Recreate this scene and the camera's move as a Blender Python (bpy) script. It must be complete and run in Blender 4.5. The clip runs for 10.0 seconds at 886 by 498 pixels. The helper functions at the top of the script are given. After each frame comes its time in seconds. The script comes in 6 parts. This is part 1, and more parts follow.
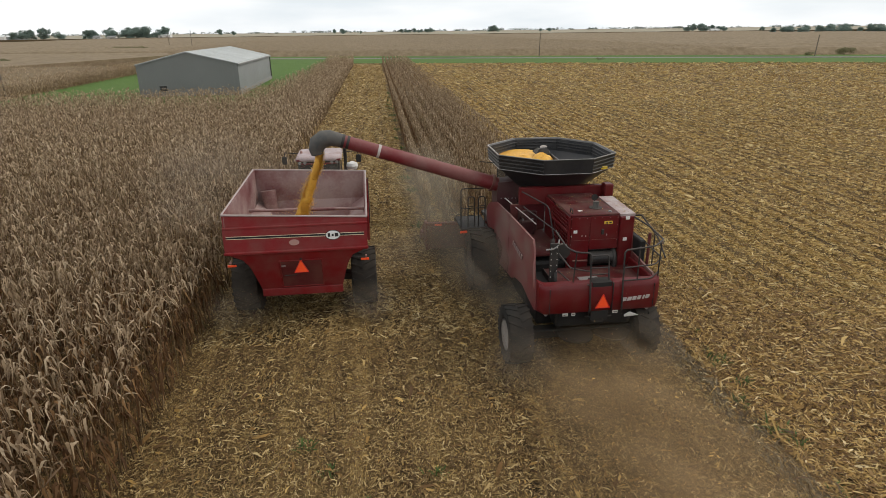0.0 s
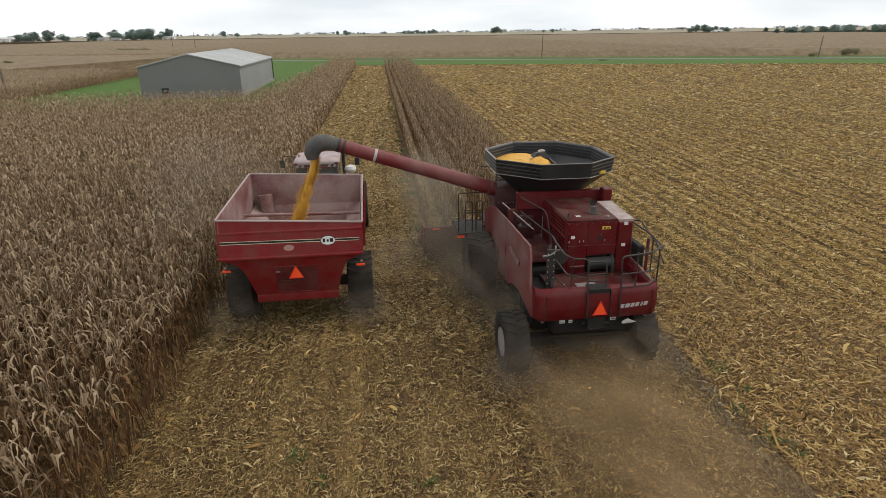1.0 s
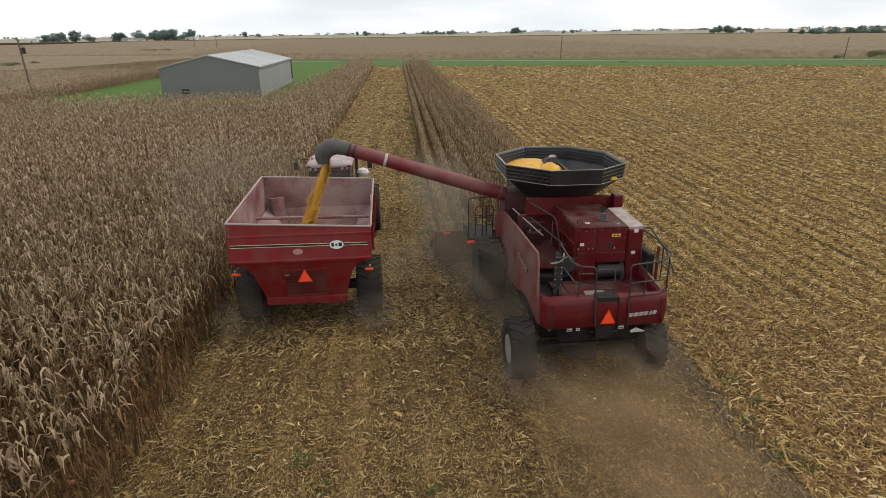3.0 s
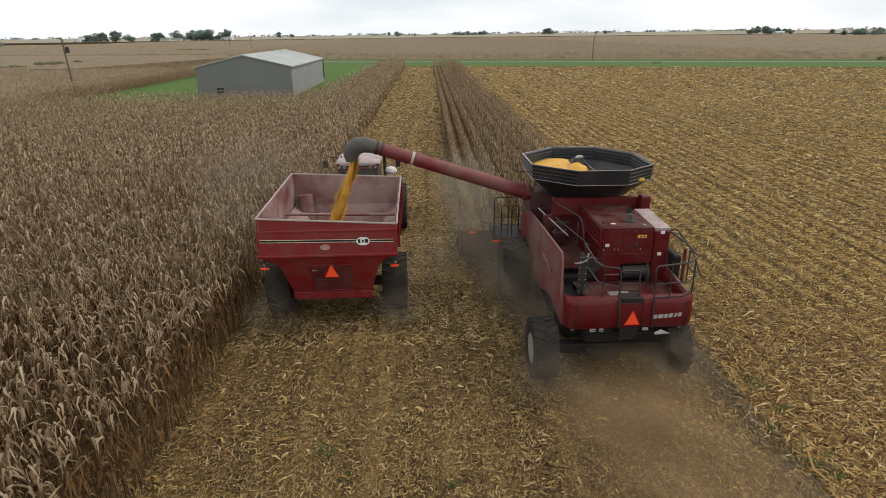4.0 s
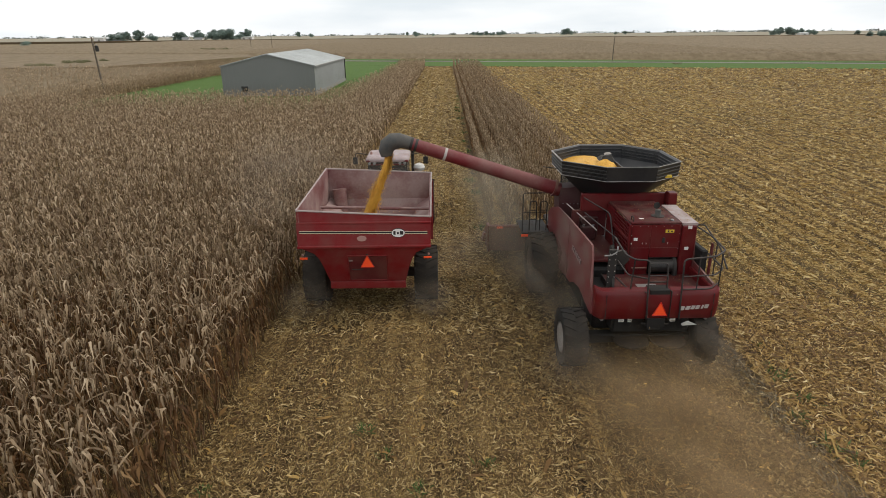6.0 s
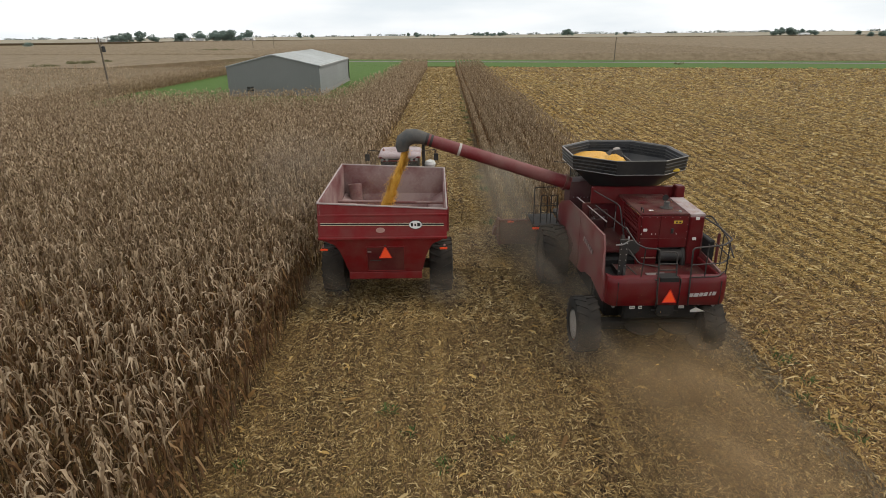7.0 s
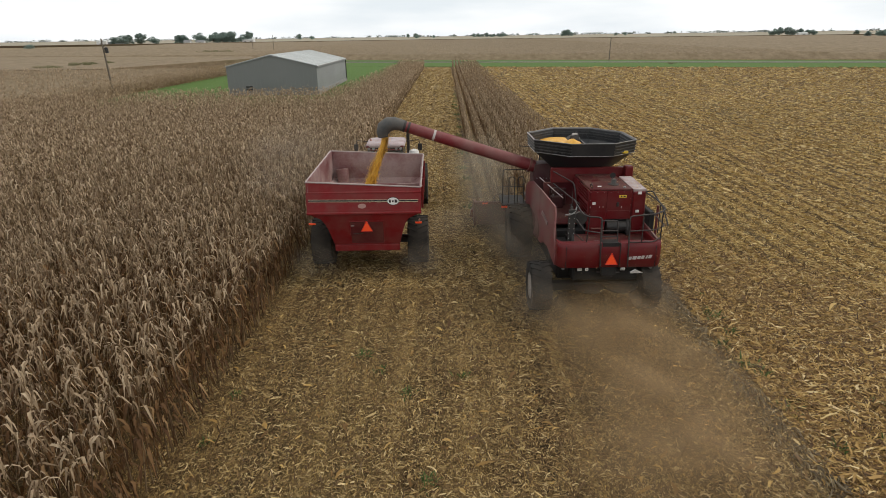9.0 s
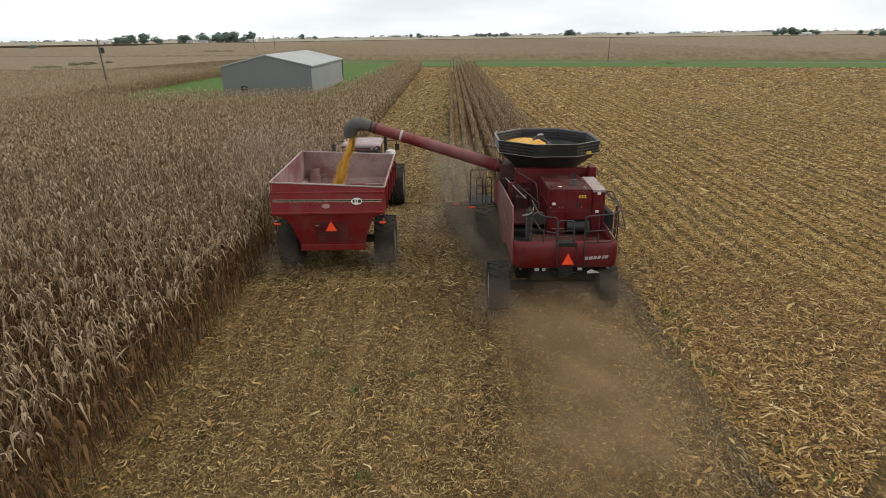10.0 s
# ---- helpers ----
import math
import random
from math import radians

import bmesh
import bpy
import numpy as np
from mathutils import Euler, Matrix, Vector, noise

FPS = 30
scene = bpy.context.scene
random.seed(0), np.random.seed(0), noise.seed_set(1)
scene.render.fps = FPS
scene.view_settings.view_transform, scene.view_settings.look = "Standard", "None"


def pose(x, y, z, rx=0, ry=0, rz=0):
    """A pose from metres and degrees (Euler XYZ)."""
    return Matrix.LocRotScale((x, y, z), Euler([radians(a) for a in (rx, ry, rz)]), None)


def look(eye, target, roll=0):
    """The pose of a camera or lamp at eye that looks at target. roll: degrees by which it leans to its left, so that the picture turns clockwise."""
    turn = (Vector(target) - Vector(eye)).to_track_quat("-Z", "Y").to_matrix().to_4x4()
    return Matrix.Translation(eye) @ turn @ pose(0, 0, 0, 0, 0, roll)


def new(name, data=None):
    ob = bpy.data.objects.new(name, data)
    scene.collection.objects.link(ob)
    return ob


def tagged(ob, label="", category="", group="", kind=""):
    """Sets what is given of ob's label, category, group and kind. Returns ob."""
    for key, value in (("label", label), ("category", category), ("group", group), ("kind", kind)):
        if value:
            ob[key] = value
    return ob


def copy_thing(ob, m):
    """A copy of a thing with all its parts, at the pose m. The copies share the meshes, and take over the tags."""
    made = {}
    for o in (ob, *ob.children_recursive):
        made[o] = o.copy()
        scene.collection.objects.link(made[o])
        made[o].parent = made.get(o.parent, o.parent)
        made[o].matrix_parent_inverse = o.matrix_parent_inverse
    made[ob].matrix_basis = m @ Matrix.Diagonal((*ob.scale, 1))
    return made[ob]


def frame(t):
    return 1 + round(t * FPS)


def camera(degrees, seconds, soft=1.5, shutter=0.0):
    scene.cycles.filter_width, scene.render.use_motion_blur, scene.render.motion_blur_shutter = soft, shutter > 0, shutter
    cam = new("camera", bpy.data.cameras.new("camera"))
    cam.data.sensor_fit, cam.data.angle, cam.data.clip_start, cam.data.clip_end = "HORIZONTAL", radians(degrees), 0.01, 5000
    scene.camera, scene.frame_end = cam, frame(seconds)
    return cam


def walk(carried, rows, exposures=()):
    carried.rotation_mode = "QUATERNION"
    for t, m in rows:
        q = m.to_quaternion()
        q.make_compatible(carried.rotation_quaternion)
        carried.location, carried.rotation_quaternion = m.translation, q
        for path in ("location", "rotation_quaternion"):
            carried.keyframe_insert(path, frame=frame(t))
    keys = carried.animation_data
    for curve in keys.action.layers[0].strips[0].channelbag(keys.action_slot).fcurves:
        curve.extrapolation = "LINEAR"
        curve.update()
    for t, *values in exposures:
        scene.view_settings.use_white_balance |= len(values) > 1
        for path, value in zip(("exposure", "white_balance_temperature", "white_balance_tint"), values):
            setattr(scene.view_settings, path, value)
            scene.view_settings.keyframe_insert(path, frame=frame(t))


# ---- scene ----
cam = camera(73.5, 10.0, soft=0.45)
PATH = [
    (0, (1.972, -15.039, 7.686), (2.204, -13.178, 6.992), -0.7),
    (0.5, (2.075, -14.896, 7.713), (2.313, -13.034, 7.022), -0.8),
    (1, (2.176, -14.866, 7.73), (2.398, -13.002, 7.04), -0.8),
    (1.5, (2.252, -14.804, 7.751), (2.465, -12.939, 7.06), -0.8),
    (2, (2.335, -14.8, 7.817), (2.537, -12.933, 7.128), -0.8),
    (2.5, (2.372, -14.798, 7.84), (2.568, -12.931, 7.152), -0.8),
    (4, (2.467, -14.962, 7.82), (2.54, -13.084, 7.135), -0.7),
    (4.5, (2.443, -15.075, 7.813), (2.491, -13.196, 7.129), -0.7),
    (5, (2.369, -15.214, 7.809), (2.402, -13.335, 7.125), -0.6),
    (5.5, (2.19, -15.355, 7.831), (2.214, -13.476, 7.146), -0.5),
    (7, (1.559, -16.212, 7.78), (1.577, -14.332, 7.098), -0.6),
    (7.5, (1.389, -16.648, 7.732), (1.407, -14.768, 7.05), -0.6),
    (8, (1.392, -17.308, 7.676), (1.409, -15.428, 6.995), -0.6),
    (8.5, (1.745, -18.015, 7.687), (1.762, -16.135, 7.007), -0.7),
    (9, (2.358, -18.503, 7.669), (2.374, -16.622, 6.99), -0.8),
    (9.5, (3.061, -18.72, 7.643), (3.073, -16.838, 6.965), -0.9),
    (10, (3.632, -18.621, 7.687), (3.638, -16.74, 7.008), -0.8),
]
walk(cam, [(t, look(eye, target, roll)) for t, eye, target, roll in PATH])

# ---- light ----
SUN_DIR = Vector((0.75, 0.2, 0.8)).normalized()
SUN_EL = math.asin(SUN_DIR.z)
SUN_AZ = math.atan2(SUN_DIR.x, SUN_DIR.y)
world = bpy.data.worlds.new("overcast_sky")
scene.world = world
world.use_nodes = True
wn, wl = world.node_tree.nodes, world.node_tree.links
wn.clear()
sky = wn.new("ShaderNodeTexSky")
sky.sky_type, sky.sun_disc = "NISHITA", False
sky.sun_elevation, sky.sun_rotation = SUN_EL, SUN_AZ
sky.dust_density = 3.0
sky_dim = wn.new("ShaderNodeMix")
sky_dim.data_type, sky_dim.blend_type = "RGBA", "MULTIPLY"
sky_dim.inputs[0].default_value = 1.0
sky_dim.inputs[7].default_value = (0.09, 0.09, 0.09, 1)
wl.new(sky.outputs[0], sky_dim.inputs[6])
w_co = wn.new("ShaderNodeTexCoord")
w_map = wn.new("ShaderNodeMapping")
w_map.inputs["Scale"].default_value = (1.0, 1.0, 5.0)
w_noise = wn.new("ShaderNodeTexNoise")
w_noise.inputs["Scale"].default_value, w_noise.inputs["Detail"].default_value = 2.6, 6
w_ramp = wn.new("ShaderNodeValToRGB")
w_ramp.color_ramp.elements[0].position, w_ramp.color_ramp.elements[1].position = 0.36, 0.62
w_ramp.color_ramp.elements[0].color = (0.90, 0.97, 1.02, 1)
w_ramp.color_ramp.elements[1].color = (1.20, 1.21, 1.21, 1)
w_mix = wn.new("ShaderNodeMix")
w_mix.data_type = "RGBA"
w_mix.inputs[0].default_value = 0.88
w_bg = wn.new("ShaderNodeBackground")
w_bg.inputs[1].default_value = 1.0
w_out = wn.new("ShaderNodeOutputWorld")
wl.new(w_co.outputs["Generated"], w_map.inputs["Vector"])
wl.new(w_map.outputs["Vector"], w_noise.inputs["Vector"])
wl.new(w_noise.outputs[0], w_ramp.inputs[0])
wl.new(sky_dim.outputs[2], w_mix.inputs[6])
wl.new(w_ramp.outputs[0], w_mix.inputs[7])
wl.new(w_mix.outputs[2], w_bg.inputs[0])
wl.new(w_bg.outputs[0], w_out.inputs[0])

sun_data = bpy.data.lights.new("sun", "SUN")
sun_data.energy, sun_data.angle, sun_data.color = 1.12, radians(14), (1.0, 0.93, 0.82)
sun = new("sun", sun_data)
sun.matrix_world = look(SUN_DIR * 60, (0, 0, 0))

# ---- materials ----


class Nodes:
    """Short calls for a material's node tree."""

    def __init__(self, name):
        self.m = bpy.data.materials.new(name)
        self.m.use_nodes = True
        self.t = self.m.node_tree
        self.b = self.t.nodes["Principled BSDF"]
        self.pos = self.add("ShaderNodeNewGeometry")

    def add(self, kind):
        return self.t.nodes.new(kind)

    def link(self, a, b):
        self.t.links.new(a, b)

    def mapped(self, scale, turn=0.0):
        m = self.add("ShaderNodeMapping")
        m.inputs["Scale"].default_value = scale
        m.inputs["Rotation"].default_value = (0, 0, turn)
        self.link(self.pos.outputs["Position"], m.inputs["Vector"])
        return m.outputs[0]

    def noise(self, scale, detail=4, vec=None, rough=0.55):
        n = self.add("ShaderNodeTexNoise")
        n.inputs["Scale"].default_value, n.inputs["Detail"].default_value = scale, detail
        n.inputs["Roughness"].default_value = rough
        self.link(vec or self.pos.outputs["Position"], n.inputs["Vector"])
        return n.outputs[0]

    def ramp(self, value, stops):
        r = self.add("ShaderNodeValToRGB")
        e = r.color_ramp.elements
        while len(e) < len(stops):
            e.new(0.5)
        for el, (p, c) in zip(e, stops):
            el.position = p
            el.color = (*c, 1) if len(c) == 3 else c
        self.link(value, r.inputs[0])
        return r.outputs[0]

    def mix(self, fac, a, b, mode="MIX"):
        n = self.add("ShaderNodeMix")
        n.data_type, n.blend_type = "RGBA", mode
        for sock, v in ((n.inputs[0], fac), (n.inputs[6], a), (n.inputs[7], b)):
            if isinstance(v, (int, float)):
                sock.default_value = v
            elif isinstance(v, tuple):
                sock.default_value = (*v, 1)
            else:
                self.link(v, sock)
        return n.outputs[2]

    def math(self, op, a, b=0.0):
        n = self.add("ShaderNodeMath")
        n.operation = op
        for sock, v in ((n.inputs[0], a), (n.inputs[1], b)):
            if isinstance(v, (int, float)):
                sock.default_value = v
            else:
                self.link(v, sock)
        return n.outputs[0]

    def bump(self, value, strength, dist=0.01):
        n = self.add("ShaderNodeBump")
        n.inputs["Strength"].default_value, n.inputs["Distance"].default_value = strength, dist
        self.link(value, n.inputs["Height"])
        self.link(n.outputs[0], self.b.inputs["Normal"])

    def finish(self, colour, rough=0.6, metal=0.0, spec=0.4):
        if isinstance(colour, tuple):
            self.b.inputs["Base Color"].default_value = (*colour, 1)
        else:
            self.link(colour, self.b.inputs["Base Color"])
        if isinstance(rough, (int, float)):
            self.b.inputs["Roughness"].default_value = rough
        else:
            self.link(rough, self.b.inputs["Roughness"])
        self.b.inputs["Metallic"].default_value = metal
        self.b.inputs["Specular IOR Level"].default_value = spec
        return self.m


def worn(name, base, dirt, rough=0.5, metal=0.0, amount=0.5, top=0.35, scale=1.6, bump=0.15, spec=0.4):
    """Painted or bare surface with dust in patches, more of it on what faces up."""
    n = Nodes(name)
    big = n.noise(scale, 5)
    fine = n.noise(scale * 14, 3)
    sep = n.add("ShaderNodeSeparateXYZ")
    n.link(n.pos.outputs["Normal"], sep.inputs[0])
    up = n.math("MULTIPLY", n.math("MAXIMUM", sep.outputs[2], 0.0), top)
    patch = n.math("MULTIPLY", n.ramp(big, [(0.38, (0, 0, 0)), (0.68, (1, 1, 1))]), amount)
    grit = n.math("MULTIPLY", n.ramp(fine, [(0.45, (0, 0, 0)), (0.75, (1, 1, 1))]), 0.25)
    fac = n.math("MINIMUM", n.math("ADD", n.math("ADD", patch, up), n.math("MULTIPLY", grit, amount)), 0.92)
    tone = n.mix(n.noise(scale * 0.6, 2), tuple(c * 0.82 for c in base), tuple(min(1, c * 1.15) for c in base))
    col = n.mix(fac, tone, dirt)
    n.bump(fine, bump, 0.004)
    r = n.math("ADD", n.math("MULTIPLY", fac, 0.35), rough)
    return n.finish(col, r, metal, spec)


DUST = (0.30, 0.22, 0.15)
RED = worn("red_paint", (0.112, 0.0045, 0.0065), (0.11, 0.055, 0.043), 0.36, amount=0.25, top=0.05, scale=2.4, spec=0.3)
AUGER_RED = worn("dusty_auger_paint", (0.16, 0.013, 0.017), (0.22, 0.125, 0.105), 0.5, amount=0.5, top=0.2, scale=1.2)
RED_SIDE = worn("dusty_red_paint", (0.15, 0.012, 0.015), (0.19, 0.135, 0.11), 0.45, amount=0.75, top=0.2, scale=0.8)
RED_DECK = worn("dusty_deck_paint", (0.07, 0.004, 0.006), (0.12, 0.075, 0.06), 0.42, amount=0.6, top=0.05, scale=2.6, bump=0.3, spec=0.15)
CART_RED = worn("cart_red_paint", (0.185, 0.009, 0.011), (0.17, 0.085, 0.068), 0.45, amount=0.36, top=0.08, scale=2.0, spec=0.2)
CART_IN = worn("dusty_cart_lining", (0.16, 0.045, 0.044), (0.37, 0.275, 0.25), 0.6, amount=0.85, top=0.25, scale=0.9)
GRIME_SHADE_RED = worn("grimy_shaded_red_paint", (0.05, 0.006, 0.008), (0.10, 0.07, 0.055), 0.55, amount=0.5, top=0.2)
DARK_RED = worn("dark_red_door", (0.10, 0.008, 0.012), DUST, 0.5, amount=0.15)
BLACK = worn("black_steel", (0.012, 0.012, 0.013), (0.10, 0.08, 0.06), 0.5, amount=0.35, top=0.25)
NEAR_BLACK = worn("near_black_coat", (0.007, 0.007, 0.007), (0.04, 0.03, 0.022), 0.7, amount=0.3, top=0.1)
RAIL = worn("rail_steel", (0.016, 0.015, 0.015), (0.10, 0.075, 0.06), 0.5, amount=0.4, top=0.25)
TANK = worn("grey_tank_sheet", (0.014, 0.015, 0.017), (0.13, 0.115, 0.095), 0.35, amount=0.2, top=0.25, scale=1.2)
TANK_IN = worn("grey_tank_lining", (0.024, 0.025, 0.028), (0.10, 0.09, 0.08), 0.45, amount=0.4, top=0.2)
EDGE = worn("pale_edge_steel", (0.50, 0.47, 0.44), (0.32, 0.25, 0.2), 0.45, amount=0.4)
STEEL = worn("galvanised_steel", (0.28, 0.28, 0.28), (0.25, 0.21, 0.17), 0.4, metal=0.4, amount=0.4)
CART_EDGE = worn("cart_rim_steel", (0.40, 0.34, 0.32), (0.28, 0.20, 0.17), 0.45, amount=0.4)
WHITE = worn("white_paint", (0.74, 0.73, 0.70), (0.4, 0.33, 0.26), 0.5, amount=0.3, top=0.1)
CREAM = worn("cream_line", (0.68, 0.58, 0.40), DUST, 0.5, amount=0.3)
PALE_TOP = worn("chaff_covered_panel", (0.40, 0.34, 0.32), (0.24, 0.11, 0.095), 0.6, amount=0.6, top=0.0, scale=3.0)
RUBBER = worn("boot_rubber", (0.055, 0.058, 0.058), (0.17, 0.14, 0.11), 0.6, amount=0.5, top=0.2, scale=3)
TYRE = worn("tyre_rubber", (0.016, 0.015, 0.013), (0.065, 0.05, 0.037), 0.9, amount=0.6, top=0.1, scale=1.8)
DUSTY_RIM = worn("dust_caked_rim", (0.055, 0.043, 0.034), (0.085, 0.066, 0.05), 0.8, amount=0.6)
RIM = worn("pale_rim", (0.36, 0.34, 0.32), (0.18, 0.14, 0.105), 0.45, amount=0.6)
YELLOW = worn("yellow_label", (0.75, 0.50, 0.02), DUST, 0.5, amount=0.2)
PINK = worn("faded_oval", (0.40, 0.20, 0.18), DUST, 0.5, amount=0.5)
SIDE_GREY = worn("dusty_letter_shape", (0.24, 0.17, 0.16), (0.19, 0.12, 0.10), 0.5, amount=0.5)
SILVER_GREY = worn("grey_letter_shape", (0.40, 0.37, 0.36), DUST, 0.4, amount=0.3)
ROOF_WHITE = worn("dusty_white_roof", (0.40, 0.32, 0.31), (0.23, 0.13, 0.12), 0.4, amount=0.5, top=0.1)
SIDING = worn("grey_siding", (0.178, 0.177, 0.172), (0.21, 0.205, 0.195), 0.5, amount=0.35, top=0.0, scale=0.25, bump=0.05)
# Lighter copy of the siding: light on the shed's right wall put into colour.
SIDING_R = worn("light_grey_siding", (0.25, 0.252, 0.25), (0.30, 0.29, 0.28), 0.5, amount=0.35, top=0.0, scale=0.25, bump=0.05)
BARN_ROOF = worn("pale_roof_sheet", (0.56, 0.57, 0.55), (0.46, 0.45, 0.42), 0.5, amount=0.35, top=0.0, scale=0.3, bump=0.05)
CONCRETE = worn("concrete", (0.28, 0.27, 0.25), (0.25, 0.23, 0.2), 0.8, amount=0.5, top=0.0)
WOOD = worn("weathered_pole_wood", (0.16, 0.125, 0.095), (0.10, 0.08, 0.06), 0.8, amount=0.5, top=0.0)
GRAVEL = worn("gravel_road_dust", (0.20, 0.19, 0.165), (0.15, 0.14, 0.11), 0.9, amount=0.6, top=0.0, scale=0.5)


def glowing_reflector():
    n = Nodes("orange_reflector")
    v = n.noise(30, 2)
    return n.finish(n.mix(v, (0.95, 0.07, 0.015), (1.0, 0.12, 0.03)), 0.35)


ORANGE = glowing_reflector()


def dark_glass():
    n = Nodes("cab_glass")
    n.b.inputs["Transmission Weight"].default_value = 0.6
    n.b.inputs["IOR"].default_value = 1.45
    return n.finish((0.10, 0.11, 0.11), 0.12, 0.0, 0.3)


GLASS = dark_glass()


def island_leaf(name, stops, rough=0.7, through_light=0.25, blotch=(0.14, 0.085, 0.045)):
    """Dry leaf: each piece with a tone of its own, streaked along, some light passing."""
    n = Nodes(name)
    col = n.ramp(n.pos.outputs["Random Per Island"], stops)
    blot = n.noise(9, 4)
    col = n.mix(n.math("MULTIPLY", blot, 0.45), col, blotch)
    n.finish(col, rough, 0.0, 0.25)
    out = [x for x in n.t.nodes if x.bl_idname == "ShaderNodeOutputMaterial"][0]
    tr = n.add("ShaderNodeBsdfTranslucent")
    n.link(col, tr.inputs[0])
    ms = n.add("ShaderNodeMixShader")
    ms.inputs[0].default_value = through_light
    n.link(n.b.outputs[0], ms.inputs[1])
    n.link(tr.outputs[0], ms.inputs[2])
    n.link(ms.outputs[0], out.inputs[0])
    return n.m


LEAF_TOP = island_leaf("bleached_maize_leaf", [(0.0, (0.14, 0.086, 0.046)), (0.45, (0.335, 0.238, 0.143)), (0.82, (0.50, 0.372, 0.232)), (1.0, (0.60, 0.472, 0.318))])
# Lower leaves are browner; shade between the rows is put into their colour too.
LEAF_LOW = island_leaf("shaded_brown_maize_leaf", [(0.0, (0.065, 0.028, 0.010)), (0.5, (0.140, 0.066, 0.022)), (0.85, (0.245, 0.132, 0.05)), (1.0, (0.40, 0.255, 0.12))])
STALK = island_leaf("dry_stalk", [(0.0, (0.10, 0.058, 0.027)), (1.0, (0.25, 0.17, 0.085))], 0.7, 0.0)
LITTER = island_leaf("husk_litter", [(0.0, (0.060, 0.027, 0.008)), (0.3, (0.175, 0.090, 0.023)), (0.6, (0.38, 0.220, 0.056)), (0.86, (0.62, 0.41, 0.130)), (1.0, (0.82, 0.645, 0.34))], 0.65, 0.15)
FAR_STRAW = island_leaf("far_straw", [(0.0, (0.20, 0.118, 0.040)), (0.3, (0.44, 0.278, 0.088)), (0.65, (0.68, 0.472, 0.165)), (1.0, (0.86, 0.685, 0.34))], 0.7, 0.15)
OLD_LEAF = island_leaf("old_grey_leaf", [(0.0, (0.045, 0.034, 0.019)), (0.5, (0.13, 0.102, 0.058)), (1.0, (0.33, 0.265, 0.165))], 0.75, 0.1)
LANE_STRAW = island_leaf("lane_straw", [(0.0, (0.15, 0.090, 0.033)), (0.3, (0.36, 0.236, 0.085)), (0.65, (0.60, 0.425, 0.168)), (1.0, (0.82, 0.66, 0.37))], 0.7, 0.15)
LITTER_DARK = island_leaf("trodden_litter", [(0.0, (0.064, 0.032, 0.011)), (0.4, (0.205, 0.122, 0.040)), (0.76, (0.415, 0.285, 0.105)), (1.0, (0.65, 0.495, 0.245))], 0.7, 0.1)
WEED = island_leaf("weed_leaf", [(0.0, (0.05, 0.085, 0.02)), (1.0, (0.13, 0.19, 0.05))], 0.6, 0.3, (0.05, 0.07, 0.02))
# Leaf green made paler and bluer, with distance haze put into the colour.
TREE_LEAF = island_leaf("hazed_tree_leaf", [(0.0, (0.17, 0.225, 0.20)), (0.6, (0.21, 0.275, 0.235)), (1.0, (0.26, 0.33, 0.265))], 0.7, 0.45, (0.16, 0.21, 0.19))


def grain_material():
    n = Nodes("maize_grain")
    cell = n.add("ShaderNodeTexVoronoi")
    cell.inputs["Scale"].default_value = 75
    n.link(n.pos.outputs["Position"], cell.inputs["Vector"])
    col = n.mix(n.noise(5, 4), (0.74, 0.36, 0.035), (0.92, 0.53, 0.08))
    # Shade in the gaps between kernels is put into the colour.
    col = n.mix(n.ramp(cell.outputs["Distance"], [(0.35, (0, 0, 0)), (0.8, (1, 1, 1))]), col, (0.50, 0.24, 0.025))
    n.bump(cell.outputs["Distance"], 0.6, 0.01)
    return n.finish(col, 0.5)


GRAIN = grain_material()
SKEW = 0.018


